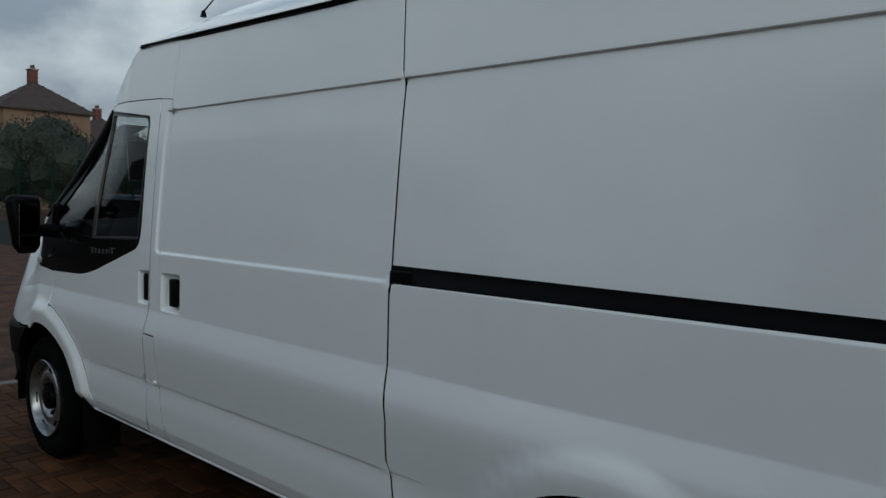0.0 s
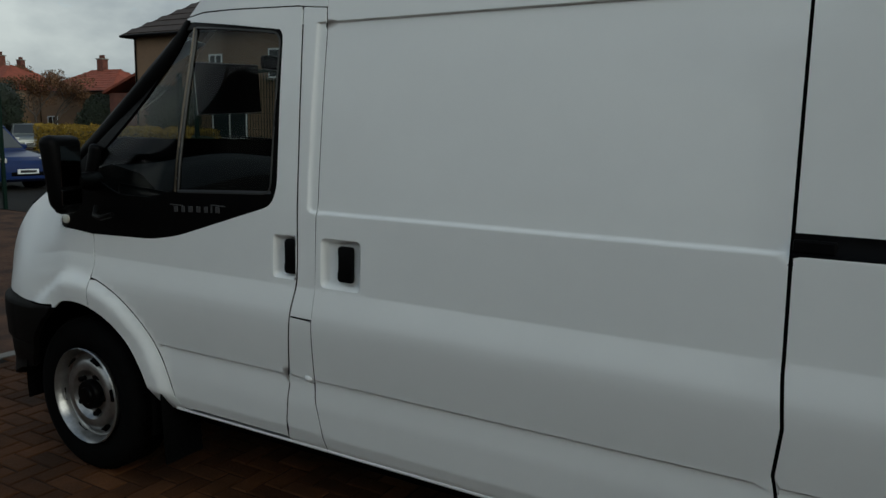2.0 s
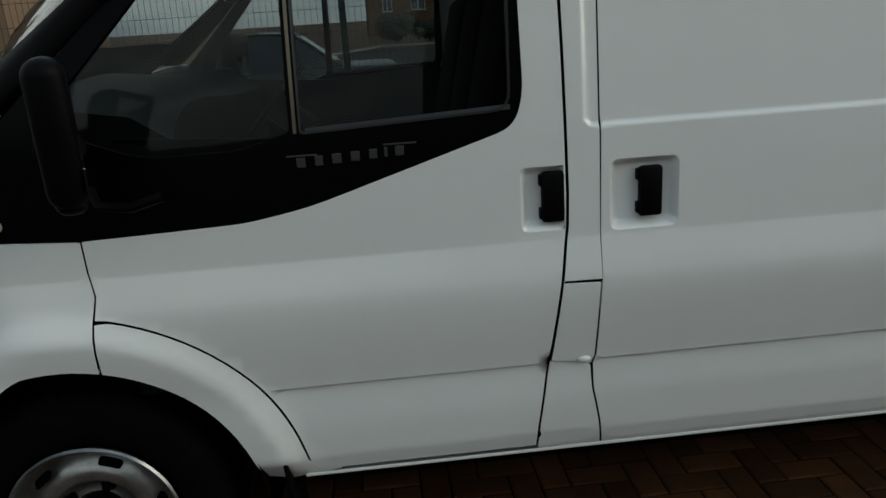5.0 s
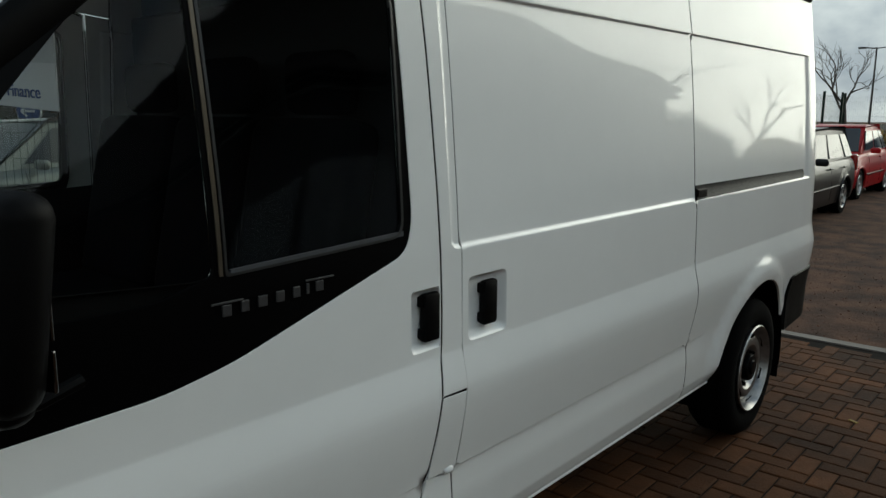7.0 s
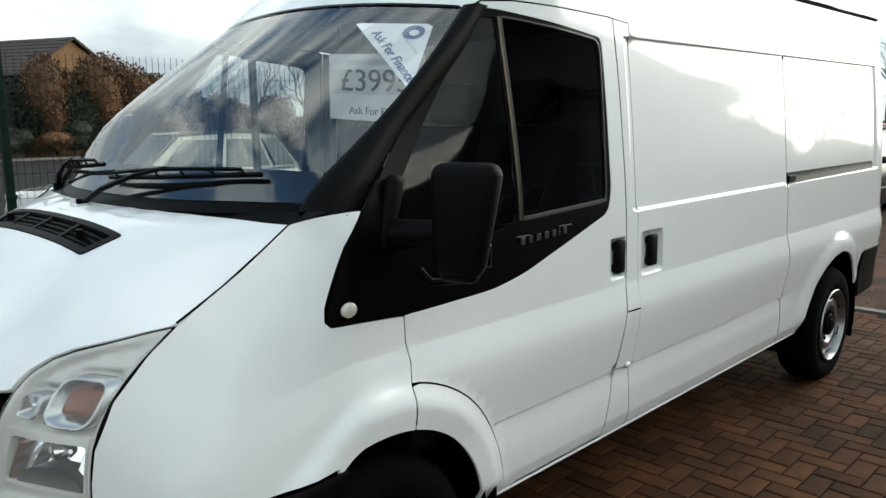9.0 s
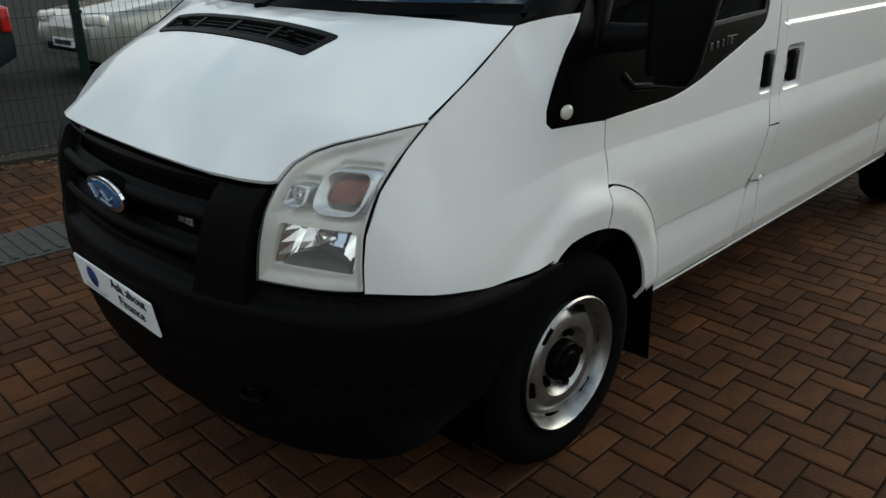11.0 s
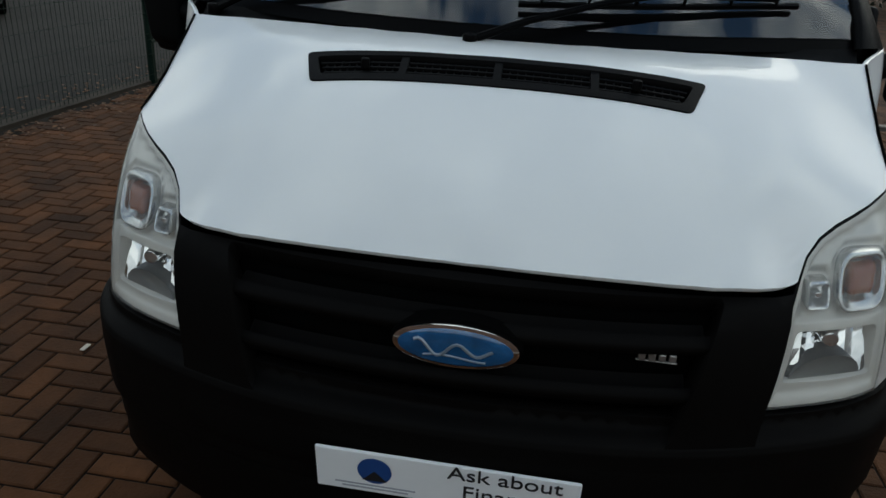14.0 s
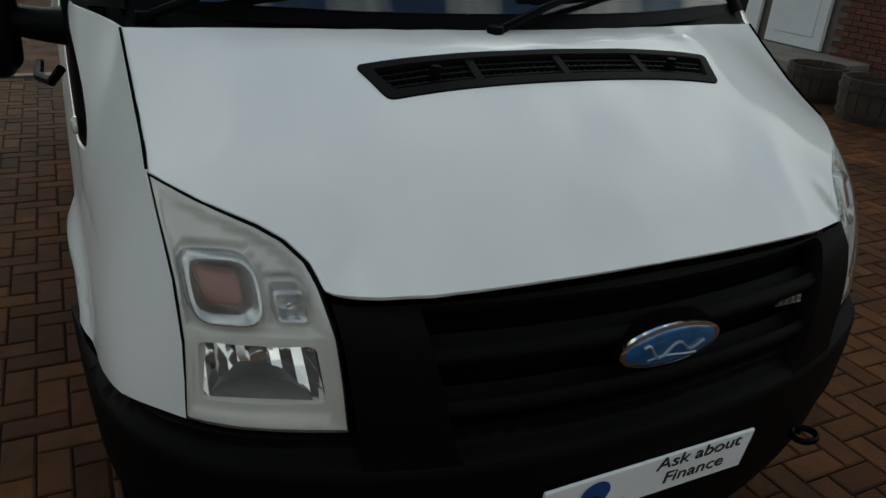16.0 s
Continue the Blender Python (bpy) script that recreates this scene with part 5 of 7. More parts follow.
for s in (-1, 1):
    bm = bm_box(0.012, 0.20, 0.36, (0.515, YC + s * 0.87, 0.335), 0.004, rot=Matrix.Rotation(radians(-4), 4, "Y"))
    part("mud_flap", bm, RUBBER, van, "black rubber mud flap")
    bm = bm_box(0.012, 0.20, 0.30, (4.24, YC + s * 0.86, 0.33), 0.004)
    part("mud_flap", bm, RUBBER, van, "black rubber mud flap")

# cab inside: floor, dash, wheel, seats, bulkhead, door linings; its dimness is in the colours
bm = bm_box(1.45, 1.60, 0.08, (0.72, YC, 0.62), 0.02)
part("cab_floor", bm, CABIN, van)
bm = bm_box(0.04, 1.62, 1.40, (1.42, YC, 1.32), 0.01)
part("bulkhead", bm, BARE, van, "painted steel bulkhead behind the seats, darkened for the dim cab")
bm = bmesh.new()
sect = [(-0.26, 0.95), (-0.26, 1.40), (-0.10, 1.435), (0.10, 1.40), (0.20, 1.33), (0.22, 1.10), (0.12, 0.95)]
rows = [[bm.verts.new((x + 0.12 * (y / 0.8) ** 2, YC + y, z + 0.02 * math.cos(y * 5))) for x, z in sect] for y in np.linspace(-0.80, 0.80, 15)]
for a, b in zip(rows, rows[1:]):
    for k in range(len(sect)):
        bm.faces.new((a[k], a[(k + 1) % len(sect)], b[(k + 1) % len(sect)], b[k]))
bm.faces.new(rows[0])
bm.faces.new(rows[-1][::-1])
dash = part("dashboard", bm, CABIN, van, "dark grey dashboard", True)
bm = bmesh.new()
m = Matrix.Translation((0.42, YC + 0.42, 1.27)) @ Matrix.Rotation(radians(-50), 4, "Y")
ringp = [m @ Vector((0.19 * math.cos(a), 0.19 * math.sin(a), 0)) for a in np.linspace(0, 2 * math.pi, 33)]
part("steering_wheel", tube(ringp, 0.014, 8), CABIN, van, "", True)
part("steering_boss", bm_cyl(0.06, 0.20, m @ Vector((0, 0, -0.08)), m.to_3x3().to_4x4(), 16, bevel=0.01), CABIN, van, "", True)
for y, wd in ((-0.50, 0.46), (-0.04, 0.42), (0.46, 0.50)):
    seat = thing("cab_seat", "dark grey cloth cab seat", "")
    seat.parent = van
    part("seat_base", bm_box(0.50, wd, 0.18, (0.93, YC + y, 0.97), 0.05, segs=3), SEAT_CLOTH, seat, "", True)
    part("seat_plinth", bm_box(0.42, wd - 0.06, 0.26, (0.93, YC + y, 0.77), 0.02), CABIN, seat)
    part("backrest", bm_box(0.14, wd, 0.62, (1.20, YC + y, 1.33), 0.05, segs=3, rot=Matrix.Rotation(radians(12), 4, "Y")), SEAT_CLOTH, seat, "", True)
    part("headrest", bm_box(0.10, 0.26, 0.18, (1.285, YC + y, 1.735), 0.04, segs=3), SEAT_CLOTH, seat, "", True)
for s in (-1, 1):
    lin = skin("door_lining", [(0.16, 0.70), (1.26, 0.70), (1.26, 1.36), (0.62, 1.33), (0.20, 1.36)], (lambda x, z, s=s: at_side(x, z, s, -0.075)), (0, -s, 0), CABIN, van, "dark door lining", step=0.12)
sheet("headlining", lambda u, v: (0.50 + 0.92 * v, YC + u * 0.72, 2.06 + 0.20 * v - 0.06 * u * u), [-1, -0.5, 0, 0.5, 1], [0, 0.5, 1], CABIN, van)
mirr = bm_box(0.02, 0.22, 0.07, (0.30, YC, 1.93), 0.02, segs=3)
part("interior_mirror", mirr, TRIM, van, "", True)

# price cards inside the windscreen
def on_screen(u, v, lift):
    p = Vector(screen(u, v))
    du = (Vector(screen(u - 0.01, v)) - Vector(screen(u + 0.01, v))).normalized()
    dv = (Vector(screen(u, v + 0.01)) - Vector(screen(u, v - 0.01)))
    dv = (dv - du * dv.dot(du)).normalized()
    n = du.cross(dv)
    return Matrix(((du.x, dv.x, n.x, 0), (du.y, dv.y, n.y, 0), (du.z, dv.z, n.z, 0), (0, 0, 0, 1))), p + n * lift


GREY_CARD = material("grey_card", (0.62, 0.63, 0.65), 0.5)
card = thing("price_card", "white price card lettered 3995 hanging inside the windscreen", "sign")
card.matrix_world = Matrix.Translation((0.445, -0.468, 1.774)) @ Matrix(((0.11, -0.02, -0.994, 0), (-0.994, -0.06, -0.11, 0), (-0.06, 0.998, -0.02, 0), (0, 0, 0, 1)))
part("card_board", bm_box(0.44, 0.225, 0.003, (0, 0, 0), 0.001), SIGN_WHITE, card)
# added dark sheet: the card's backlit rear is put into its colour
part("card_back", bm_box(0.436, 0.221, 0.002, (0, 0, -0.0030)), CABIN, card, "dark sheet added for the backlit rear of the card")
part("card_panel", bm_box(0.44, 0.085, 0.001, (0, 0.020, 0.0022)), GREY_CARD, card)
lettering("lettering", "£3995", 0.105, INK, card, Matrix.Translation((0.0, 0.020, 0.0036)), squeeze=1.25)
lettering("lettering", "Ask For Finance", 0.036, NAVY, card, Matrix.Translation((0.02, -0.080, 0.0026)), squeeze=1.2)
part("trade_name", bm_box(0.26, 0.018, 0.001, (0, 0.085, 0.0022)), GREY_CARD, card)
rot, p = on_screen(-0.84, 0.74, -0.012)
sash = thing("finance_sash", "triangular white sticker lettered Ask For Finance", "sticker")
sash.matrix_world = Matrix.Translation(p) @ rot
bm = bmesh.new()
tri = [(-0.160, 0.124), (-0.150, 0.130), (0.080, 0.138), (0.098, 0.124), (0.110, -0.150), (0.092, -0.168)]
f = bm.faces.new([bm.verts.new((x, y, 0)) for x, y in tri])
r = bmesh.ops.extrude_face_region(bm, geom=[f])
bmesh.ops.translate(bm, vec=(0, 0, 0.002), verts=[v for v in r["geom"] if isinstance(v, bmesh.types.BMVert)])
part("sash_card", bm, SIGN_WHITE, sash)
lettering("lettering", "Ask For Finance", 0.046, NAVY, sash, Matrix.Translation((0.012, -0.030, 0.0030)) @ Matrix.Rotation(radians(-51), 4, "Z"))
part("small_print", bm_box(0.13, 0.007, 0.001, (0.045, 0.035, 0.0026), rot=Matrix.Rotation(radians(-51), 4, "Z")), GREY_CARD, sash)
bm = bmesh.new()
bmesh.ops.create_circle(bm, cap_ends=True, segments=32, radius=0.036, matrix=Matrix.Translation((0.045, 0.090, 0.0032)))
part("round_mark", bm, NAVY, sash, "blue round mark")
bm = bmesh.new()
bmesh.ops.create_circle(bm, cap_ends=True, segments=24, radius=0.016, matrix=Matrix.Translation((0.048, 0.086, 0.0042)))
part("mark_centre", bm, SIGN_WHITE, sash)
# ---- surroundings: materials ----
TARMAC_RED = material("red_tarmac", (0.105, 0.056, 0.036), 0.95, color2=(0.040, 0.026, 0.020), vary=0.5, scale=2.6, bump=1.0, bump_scale=45, spec=0.1)
ROAD = material("road_asphalt", (0.020, 0.0185, 0.0165), 0.9, vary=0.3, scale=0.7, bump=0.4, bump_scale=90, spec=0.12)
WALKWAY = material("footway_asphalt", (0.048, 0.045, 0.040), 0.9, vary=0.2, scale=1.2, bump=0.3, bump_scale=80, spec=0.12)
PAVER = material("block_paver", (0.082, 0.0335, 0.0130), 0.8, color2=(0.041, 0.019, 0.0092), vary=0.30, scale=2.2, bump=0.5, bump_scale=75, island=0.36, spec=0.09)
PAVER_ONE = material("block_paver_single", (0.082, 0.0335, 0.0130), 0.8, color2=(0.041, 0.019, 0.0092), vary=0.30, scale=2.2, bump=0.5, bump_scale=75, obj_random=0.36, spec=0.09)
SAND = material("dark_joint_sand", (0.013, 0.010, 0.008), 1.0, vary=0.4, scale=12, spec=0.1)
CONCRETE = material("concrete_edging", (0.20, 0.18, 0.155), 0.9, vary=0.3, scale=3, bump=0.4, bump_scale=60)
EDGING = material("dirty_edging", (0.045, 0.038, 0.031), 0.95, vary=0.35, scale=5, bump=0.4, bump_scale=60, spec=0.1)
FENCE_GREEN = material("green_fence_paint", (0.003, 0.014, 0.009), 0.6, vary=0.2, scale=8, spec=0.12)
IRON = material("cast_iron", (0.05, 0.045, 0.04), 0.7, metal=0.4, vary=0.4, scale=20)
BRICK_RED = material("red_brick", (0.115, 0.040, 0.026), 0.9, vary=0.35, scale=3.5, bump=0.3, bump_scale=40, obj_random=0.2, island=0.2)
MORTAR = material("mortar", (0.16, 0.14, 0.12), 0.95, vary=0.2)
RENDER_BEIGE = material("beige_render", (0.165, 0.105, 0.064), 0.92, vary=0.16, scale=0.8, bump=0.2, bump_scale=50)
RENDER_GREY = material("grey_render", (0.16, 0.155, 0.15), 0.92, vary=0.15, scale=0.8, bump=0.2, bump_scale=50)
ROOF_BROWN = material("brown_roof_tile", (0.036, 0.025, 0.021), 0.9, vary=0.3, scale=2, island=0.25)
ROOF_RED = material("red_roof_tile", (0.20, 0.045, 0.022), 0.9, vary=0.3, scale=2, island=0.25)
PAINT_WHITE = material("white_gloss_joinery", (0.62, 0.64, 0.66), 0.4, vary=0.05)
PANE = material("dark_window_pane", (0.02, 0.024, 0.028), 0.06)
WOOD = material("weathered_oak", (0.040, 0.028, 0.019), 0.85, vary=0.35, scale=6, bump=0.3, bump_scale=40)
BARK = material("bark", (0.060, 0.048, 0.038), 0.95, vary=0.35, scale=5)
LEAF_YELLOW = material("yellow_privet_leaf", (0.27, 0.17, 0.012), 0.7, vary=0.3, scale=2, island=0.45)
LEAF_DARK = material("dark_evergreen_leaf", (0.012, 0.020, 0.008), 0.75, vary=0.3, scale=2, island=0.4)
LEAF_BROWN = material("brown_autumn_leaf", (0.105, 0.048, 0.016), 0.8, vary=0.3, scale=2, island=0.5)
LITTER = material("pale_litter", (0.5, 0.45, 0.36), 0.8)

# ---- ground ----


def slab(name, poly, z0, z1, mat, label, category, parent=None):
    n = len(poly)
    verts = [(x, y, z0) for x, y in poly] + [(x, y, z1) for x, y in poly]
    faces = [tuple(range(n, 2 * n)), tuple(range(n))[::-1]] + [(k, (k + 1) % n, n + (k + 1) % n, n + k) for k in range(n)]
    ob = link_mesh(name, verts, faces, mat, parent)
    return tagged(ob, label, category, kind="structure")


def fence_y(x):
    return 4.36 - 0.07 * min(max(x, -6.0), 9.0)


g = 40
gx = [-320 + 640 * k / g for k in range(g + 1)]
ground = link_mesh("ground", [(x, y, -0.035) for y in gx for x in gx], [(j * (g + 1) + i, j * (g + 1) + i + 1, (j + 1) * (g + 1) + i + 1, (j + 1) * (g + 1) + i) for j in range(g) for i in range(g)], TARMAC_RED)
tagged(ground, "red-brown stony tarmac yard", "ground", kind="structure")
FAR = [(250, 39.0), (1.5, 39.0), (-7.2, 15.5), (-20, 13.4), (-38, 20.2)]      # far edge of the street, turning at the junction


def back(d):
    return [(x, y + d) for x, y in FAR]


slab("road", [(-38, 5.25), (-6.2, 5.05), (9, fence_y(9) + 0.22), (250, 4.0)] + back(0.0), -0.06, -0.024, ROAD, "worn grey asphalt street", "road")
slab("footway", back(0.12) + back(1.9)[::-1], -0.06, 0.07, WALKWAY, "grey asphalt footway along the street", "footway")
slab("kerb", back(0.0) + back(0.12)[::-1], -0.06, 0.085, CONCRETE, "concrete kerb of the footway", "kerb")
slab("yard_edge", [(-6.2, 4.85), (9, fence_y(9) - 0.02), (24, 3.62), (24, 3.80), (9, fence_y(9) + 0.16), (-6.2, 5.03)], -0.05, 0.006, EDGING, "dark worn edging strip under the fence", "edging")
PAD = (-2.03, 5.83, -8.0)
pad_poly = [(PAD[0], PAD[2]), (PAD[1], PAD[2]), (PAD[1], fence_y(PAD[1]) - 0.06), (PAD[0], fence_y(PAD[0]) - 0.06)]
pavement = slab("pavement", pad_poly, -0.05, -0.007, SAND, "brown block paving laid in herringbone", "paving")
slab("pad_edge", [(PAD[1], PAD[2]), (PAD[1] + 0.10, PAD[2]), (PAD[1] + 0.10, 3.9), (PAD[1], 3.9)], -0.05, 0.004, CONCRETE, "pale concrete edging strip", "edging")
slab("pad_edge", [(PAD[0] - 0.10, PAD[2]), (PAD[0], PAD[2]), (PAD[0], 4.4), (PAD[0] - 0.10, 4.4)], -0.05, 0.003, CONCRETE, "pale concrete edging strip", "edging")

# ---- fence ----


def fence_run(name, x0, x1, ends, label, yf, height=2.25, step=2.5, along=None):
    f = thing(name, label, "fence")
    n = max(1, round((x1 - x0) / step))
    at = along or (lambda q: (q, yf(q)))
    for k in range(n + 1):
        x, y = at(x0 + (x1 - x0) * k / n)
        bm = bm_box(0.06, 0.06, height + 0.12, (x, y, (height + 0.12) / 2 - 0.03), 0.004)
        post = part("post", bm, FENCE_GREEN, f)
        part("post_cap", bm_box(0.066, 0.066, 0.012, (x, y, height + 0.10), 0.002), FENCE_GREEN, post)
        for z in (0.4, 1.1, 1.8):
            part("clamp", bm_box(0.075, 0.05, 0.03, (x, y - 0.02, z), 0.003), FENCE_GREEN, post)
    verts, faces = [], []

    def bar(a, b, r):
        k = len(verts)
        a, b = Vector(a), Vector(b)
        d = (b - a).normalized()
        u = d.orthogonal().normalized() * r
        v = d.cross(u)
        for p in (a, b):
            verts.extend([tuple(p + u), tuple(p + v), tuple(p - u), tuple(p - v)])
        faces.extend([(k, k + 1, k + 5, k + 4), (k + 1, k + 2, k + 6, k + 5), (k + 2, k + 3, k + 7, k + 6), (k + 3, k, k + 4, k + 7)])
    q = x0
    while q < x1:
        x, y = at(q)
        bar((x, y - 0.035, 0.04), (x, y - 0.035, height), 0.0021)
        q += 0.055
    m = max(2, int((x1 - x0) / 2))
    for k in range(m):
        a, b = at(x0 + (x1 - x0) * k / m), at(x0 + (x1 - x0) * (k + 1) / m)
        for z in np.arange(0.08, height, 0.2):
            bar((a[0], a[1] - 0.041, z), (b[0], b[1] - 0.041, z), 0.0026)
    tagged(link_mesh("mesh", verts, faces, FENCE_GREEN, f), kind="stuff")
    return f


fence_run("mesh_fence", -5.97, 24.83, None, "green welded-mesh fence along the yard edge", fence_y, step=2.2)
fence_run("mesh_fence", -31.2, -11.2, None, "green welded-mesh fence beside the gateway", lambda x: 5.1)
fence_run("mesh_fence", -9.0, 3.6, None, "green welded-mesh fence across the back of the yard", None, along=lambda q: (24.0, q))
for (gx0, gy0), (gx1, gy1), lab in (((-5.45, 4.62), (-2.7, 4.43), "open green mesh gate leaf folded against the fence"), ((-11.3, 4.92), (-14.1, 4.92), "open green mesh gate leaf beside the street")):
    gate = thing("mesh_gate", lab, "gate")
    a, b = Vector((gx0, gy0, 0)), Vector((gx1, gy1, 0))
    for p in (a, b):
        part("stile", tube([p + Vector((0, 0, -0.034)), p + Vector((0, 0, 2.35))], 0.035, 8), FENCE_GREEN, gate)
    for z in (0.1, 1.2, 2.33):
        part("rail", tube([a + Vector((0, 0, z)), b + Vector((0, 0, z))], 0.025, 8), FENCE_GREEN, gate)
    bm = bmesh.new()
    for k in range(1, 52):
        p = a.lerp(b, k / 52)
        tube([p + Vector((0, 0, 0.1)), p + Vector((0, 0, 2.33))], 0.004, 4, bm)
    for k in range(1, 11):
        tube([a + Vector((0, 0, 0.1 + 0.21 * k)), b + Vector((0, 0, 0.1 + 0.21 * k))], 0.004, 4, bm)
    tagged(part("mesh", bm, FENCE_GREEN, gate), kind="stuff")

# ---- parked cars ----


def build_car(name, label, paint, length, wide, high, wheelbase, tail, estate=False, tint=(0.02, 0.024, 0.028), rim=(0.5, 0.5, 0.5)):
    """A parked car, nose towards -x, front axle at its origin's x. tail: 'hatch' or 'saloon'."""
    car = thing(name, label, "car")
    pm = material(name + "_paint", paint, 0.3, metal=0.35 if paint[1] > 0.2 else 0.0, vary=0.06, scale=2, coat=1.0 if paint[1] > 0.2 else 0.12, spec=0.5 if paint[1] > 0.2 else 0.15)
    glass = material(name + "_glass", tint, 0.05)
    fo = 0.80
    xn, xt = -fo, length - fo
    belt = 0.62 * high
    hoodz = 0.585 * high
    xs_cowl, xs_roof0 = 0.42, 1.10
    xs_roof1 = {"hatch": xt - 0.55, "saloon": xt - 1.45}[tail] if not estate else xt - 0.35
    xs_base1 = {"hatch": xt - 0.12, "saloon": xt - 0.72}[tail] if not estate else xt - 0.08
    top = table([(xn, 0.40 * high), (xn + 0.06, 0.46 * high), (xn + 0.25, 0.52 * high), (xs_cowl - 0.1, hoodz + 0.02), (xs_cowl + 0.3, belt), (xs_base1 - 0.1, belt + (0.06 if tail == "saloon" else 0.03)),
                 (xt - 0.04, (0.655 if tail == "saloon" else 0.60) * high), (xt, (0.56 if tail == "saloon" else 0.50) * high)])
    hw = table([(xn, wide * 0.36), (xn + 0.10, wide * 0.43), (xn + 0.35, wide * 0.475), (0.4, wide * 0.495), (xt - 0.8, wide * 0.495), (xt - 0.25, wide * 0.465), (xt, wide * 0.40)])
    low = table([(xn, 0.28), (xn + 0.2, 0.20), (xt - 0.3, 0.22), (xt, 0.34)])
    n = 120
    verts, faces = [], []
    prof = [(0.0, 0.94), (0.06, 0.958), (0.12, 0.972), (0.20, 0.985), (0.27, 0.990), (0.34, 0.995), (0.42, 1.0), (0.49, 1.0), (0.56, 0.998), (0.62, 0.995), (0.71, 0.988), (0.80, 0.975), (0.88, 0.955), (0.94, 0.928), (0.98, 0.890), (1.0, 0.84)]
    for k in range(n + 1):
        x = xn + (xt - xn) * k / n
        z0, z1, w = low(x), top(x), hw(x)
        for s in (-1, 1):
            for h, f in (prof if s < 0 else prof[::-1]):
                z = z0 + (z1 - z0) * h
                flare = 0.02 * max(0, 1 - abs(math.hypot(x, z - 0.31) - 0.38) / 0.08) + 0.02 * max(0, 1 - abs(math.hypot(x - wheelbase, z - 0.31) - 0.38) / 0.08)
                verts.append((x, s * (w * f + flare), z))
    m = len(prof) * 2
    for k in range(n):
        for j in range(m):
            a, b = k * m + j, k * m + (j + 1) % m
            cx = xn + (xt - xn) * (k + 0.5) / n
            zz = (verts[a][2] + verts[b][2]) / 2
            if j not in (len(prof) - 1, m - 1) and any(math.hypot(cx - c, zz - 0.31) < 0.36 for c in (0.0, wheelbase)):
                continue
            faces.append((a, b, b + m, a + m))
    faces += [tuple(range(m))[::-1], tuple(range(n * m, n * m + m))]
    part_body = link_mesh("body", verts, faces, pm, car, smooth=True)
    part_body.data.set_sharp_from_angle(angle=radians(35))
    part("underside", bm_box(length - 0.5, wide * 0.84, 0.30, (xn + length / 2, 0, 0.36), 0.03), DARK, car)
    # cabin: painted roof and pillars with panes let in
    wb, wr = wide * 0.435, wide * 0.335
    base = [(xs_cowl - 0.05, belt - 0.02), (xs_base1, belt)]
    roof = [(xs_roof0, high - 0.03), (xs_roof1, high - 0.02)]
    bm = bmesh.new()
    ring = {}
    mid = (xs_roof0 + xs_roof1) / 2
    for s in (-1, 1):
        ring[s] = [bm.verts.new((x, s * w, z)) for x, z, w in ((base[0][0], base[0][1], wb * 0.95), (roof[0][0], roof[0][1], wr * 0.97), (mid, high + 0.01, wr), (roof[1][0], roof[1][1], wr * 0.95), (base[1][0], base[1][1], wb * 0.92), (mid, belt, wb))]
    for k in range(4):
        bm.faces.new((ring[-1][k], ring[-1][k + 1], ring[1][k + 1], ring[1][k]))
    for s in (-1, 1):
        bm.faces.new(ring[s])
    bmesh.ops.triangulate(bm, faces=[f for f in bm.faces if len(f.verts) > 4])
    es = [e for e in bm.edges if len(e.link_faces) == 2 and e.calc_face_angle(0) > 0.5]
    bmesh.ops.bevel(bm, geom=es, offset=0.05, segments=3, affect="EDGES", profile=0.5)
    part("cabin", bm, pm, car, "", True)

    def pane(nm, pts):
        c = sum((Vector(p) for p in pts), Vector()) / len(pts)
        nrm = (Vector(pts[1]) - Vector(pts[0])).cross(Vector(pts[2]) - Vector(pts[0])).normalized()
        if nrm.dot(c - Vector((mid, 0, belt))) < 0:
            nrm = -nrm
        bm = bmesh.new()
        lo = [bm.verts.new(Vector(p) - nrm * 0.02) for p in pts]
        hi = [bm.verts.new(Vector(p) + nrm * 0.012) for p in pts]
        bm.faces.new(hi)
        for k in range(len(pts)):
            bm.faces.new((lo[k], lo[(k + 1) % len(pts)], hi[(k + 1) % len(pts)], hi[k]))
        part(nm, bm, glass, car, "dark car window")

    def at(u, v, s):
        """A place on the cabin's flank: u along, v from belt to roof."""
        xb, xr = base[0][0] + (base[1][0] - base[0][0]) * u, roof[0][0] + (roof[1][0] - roof[0][0]) * u
        return (xb + (xr - xb) * v, s * (wb + (wr - wb) * v) * 0.995, belt + (high - 0.02 - belt) * v)
    for s in (-1, 1):
        for u0, u1 in ((0.10, 0.43), (0.47, 0.76), (0.80, 0.94)):
            pane("side_window", [at(u0, 0.10, s), at(u1, 0.10, s), at(u1, 0.82, s), at(u0, 0.82, s)])
    f = lambda q: [(base[0][0] + (roof[0][0] - base[0][0]) * q[1], q[0] * (wb + (wr - wb) * q[1]) * 0.9, base[0][1] + (roof[0][1] - base[0][1]) * q[1])][0]
    pane("windscreen", [f(q) for q in ((-1, 0.08), (1, 0.08), (1, 0.92), (-1, 0.92))])
    f = lambda q: [(base[1][0] + (roof[1][0] - base[1][0]) * q[1], q[0] * (wb + (wr - wb) * q[1]) * 0.82, base[1][1] + (roof[1][1] - base[1][1]) * q[1])][0]
    pane("rear_window", [f(q) for q in ((-1, 0.12), (1, 0.12), (1, 0.88), (-1, 0.88))])
    # wheels
    rm = material(name + "_rim", rim, 0.3, metal=0.8, vary=0.2, scale=20)
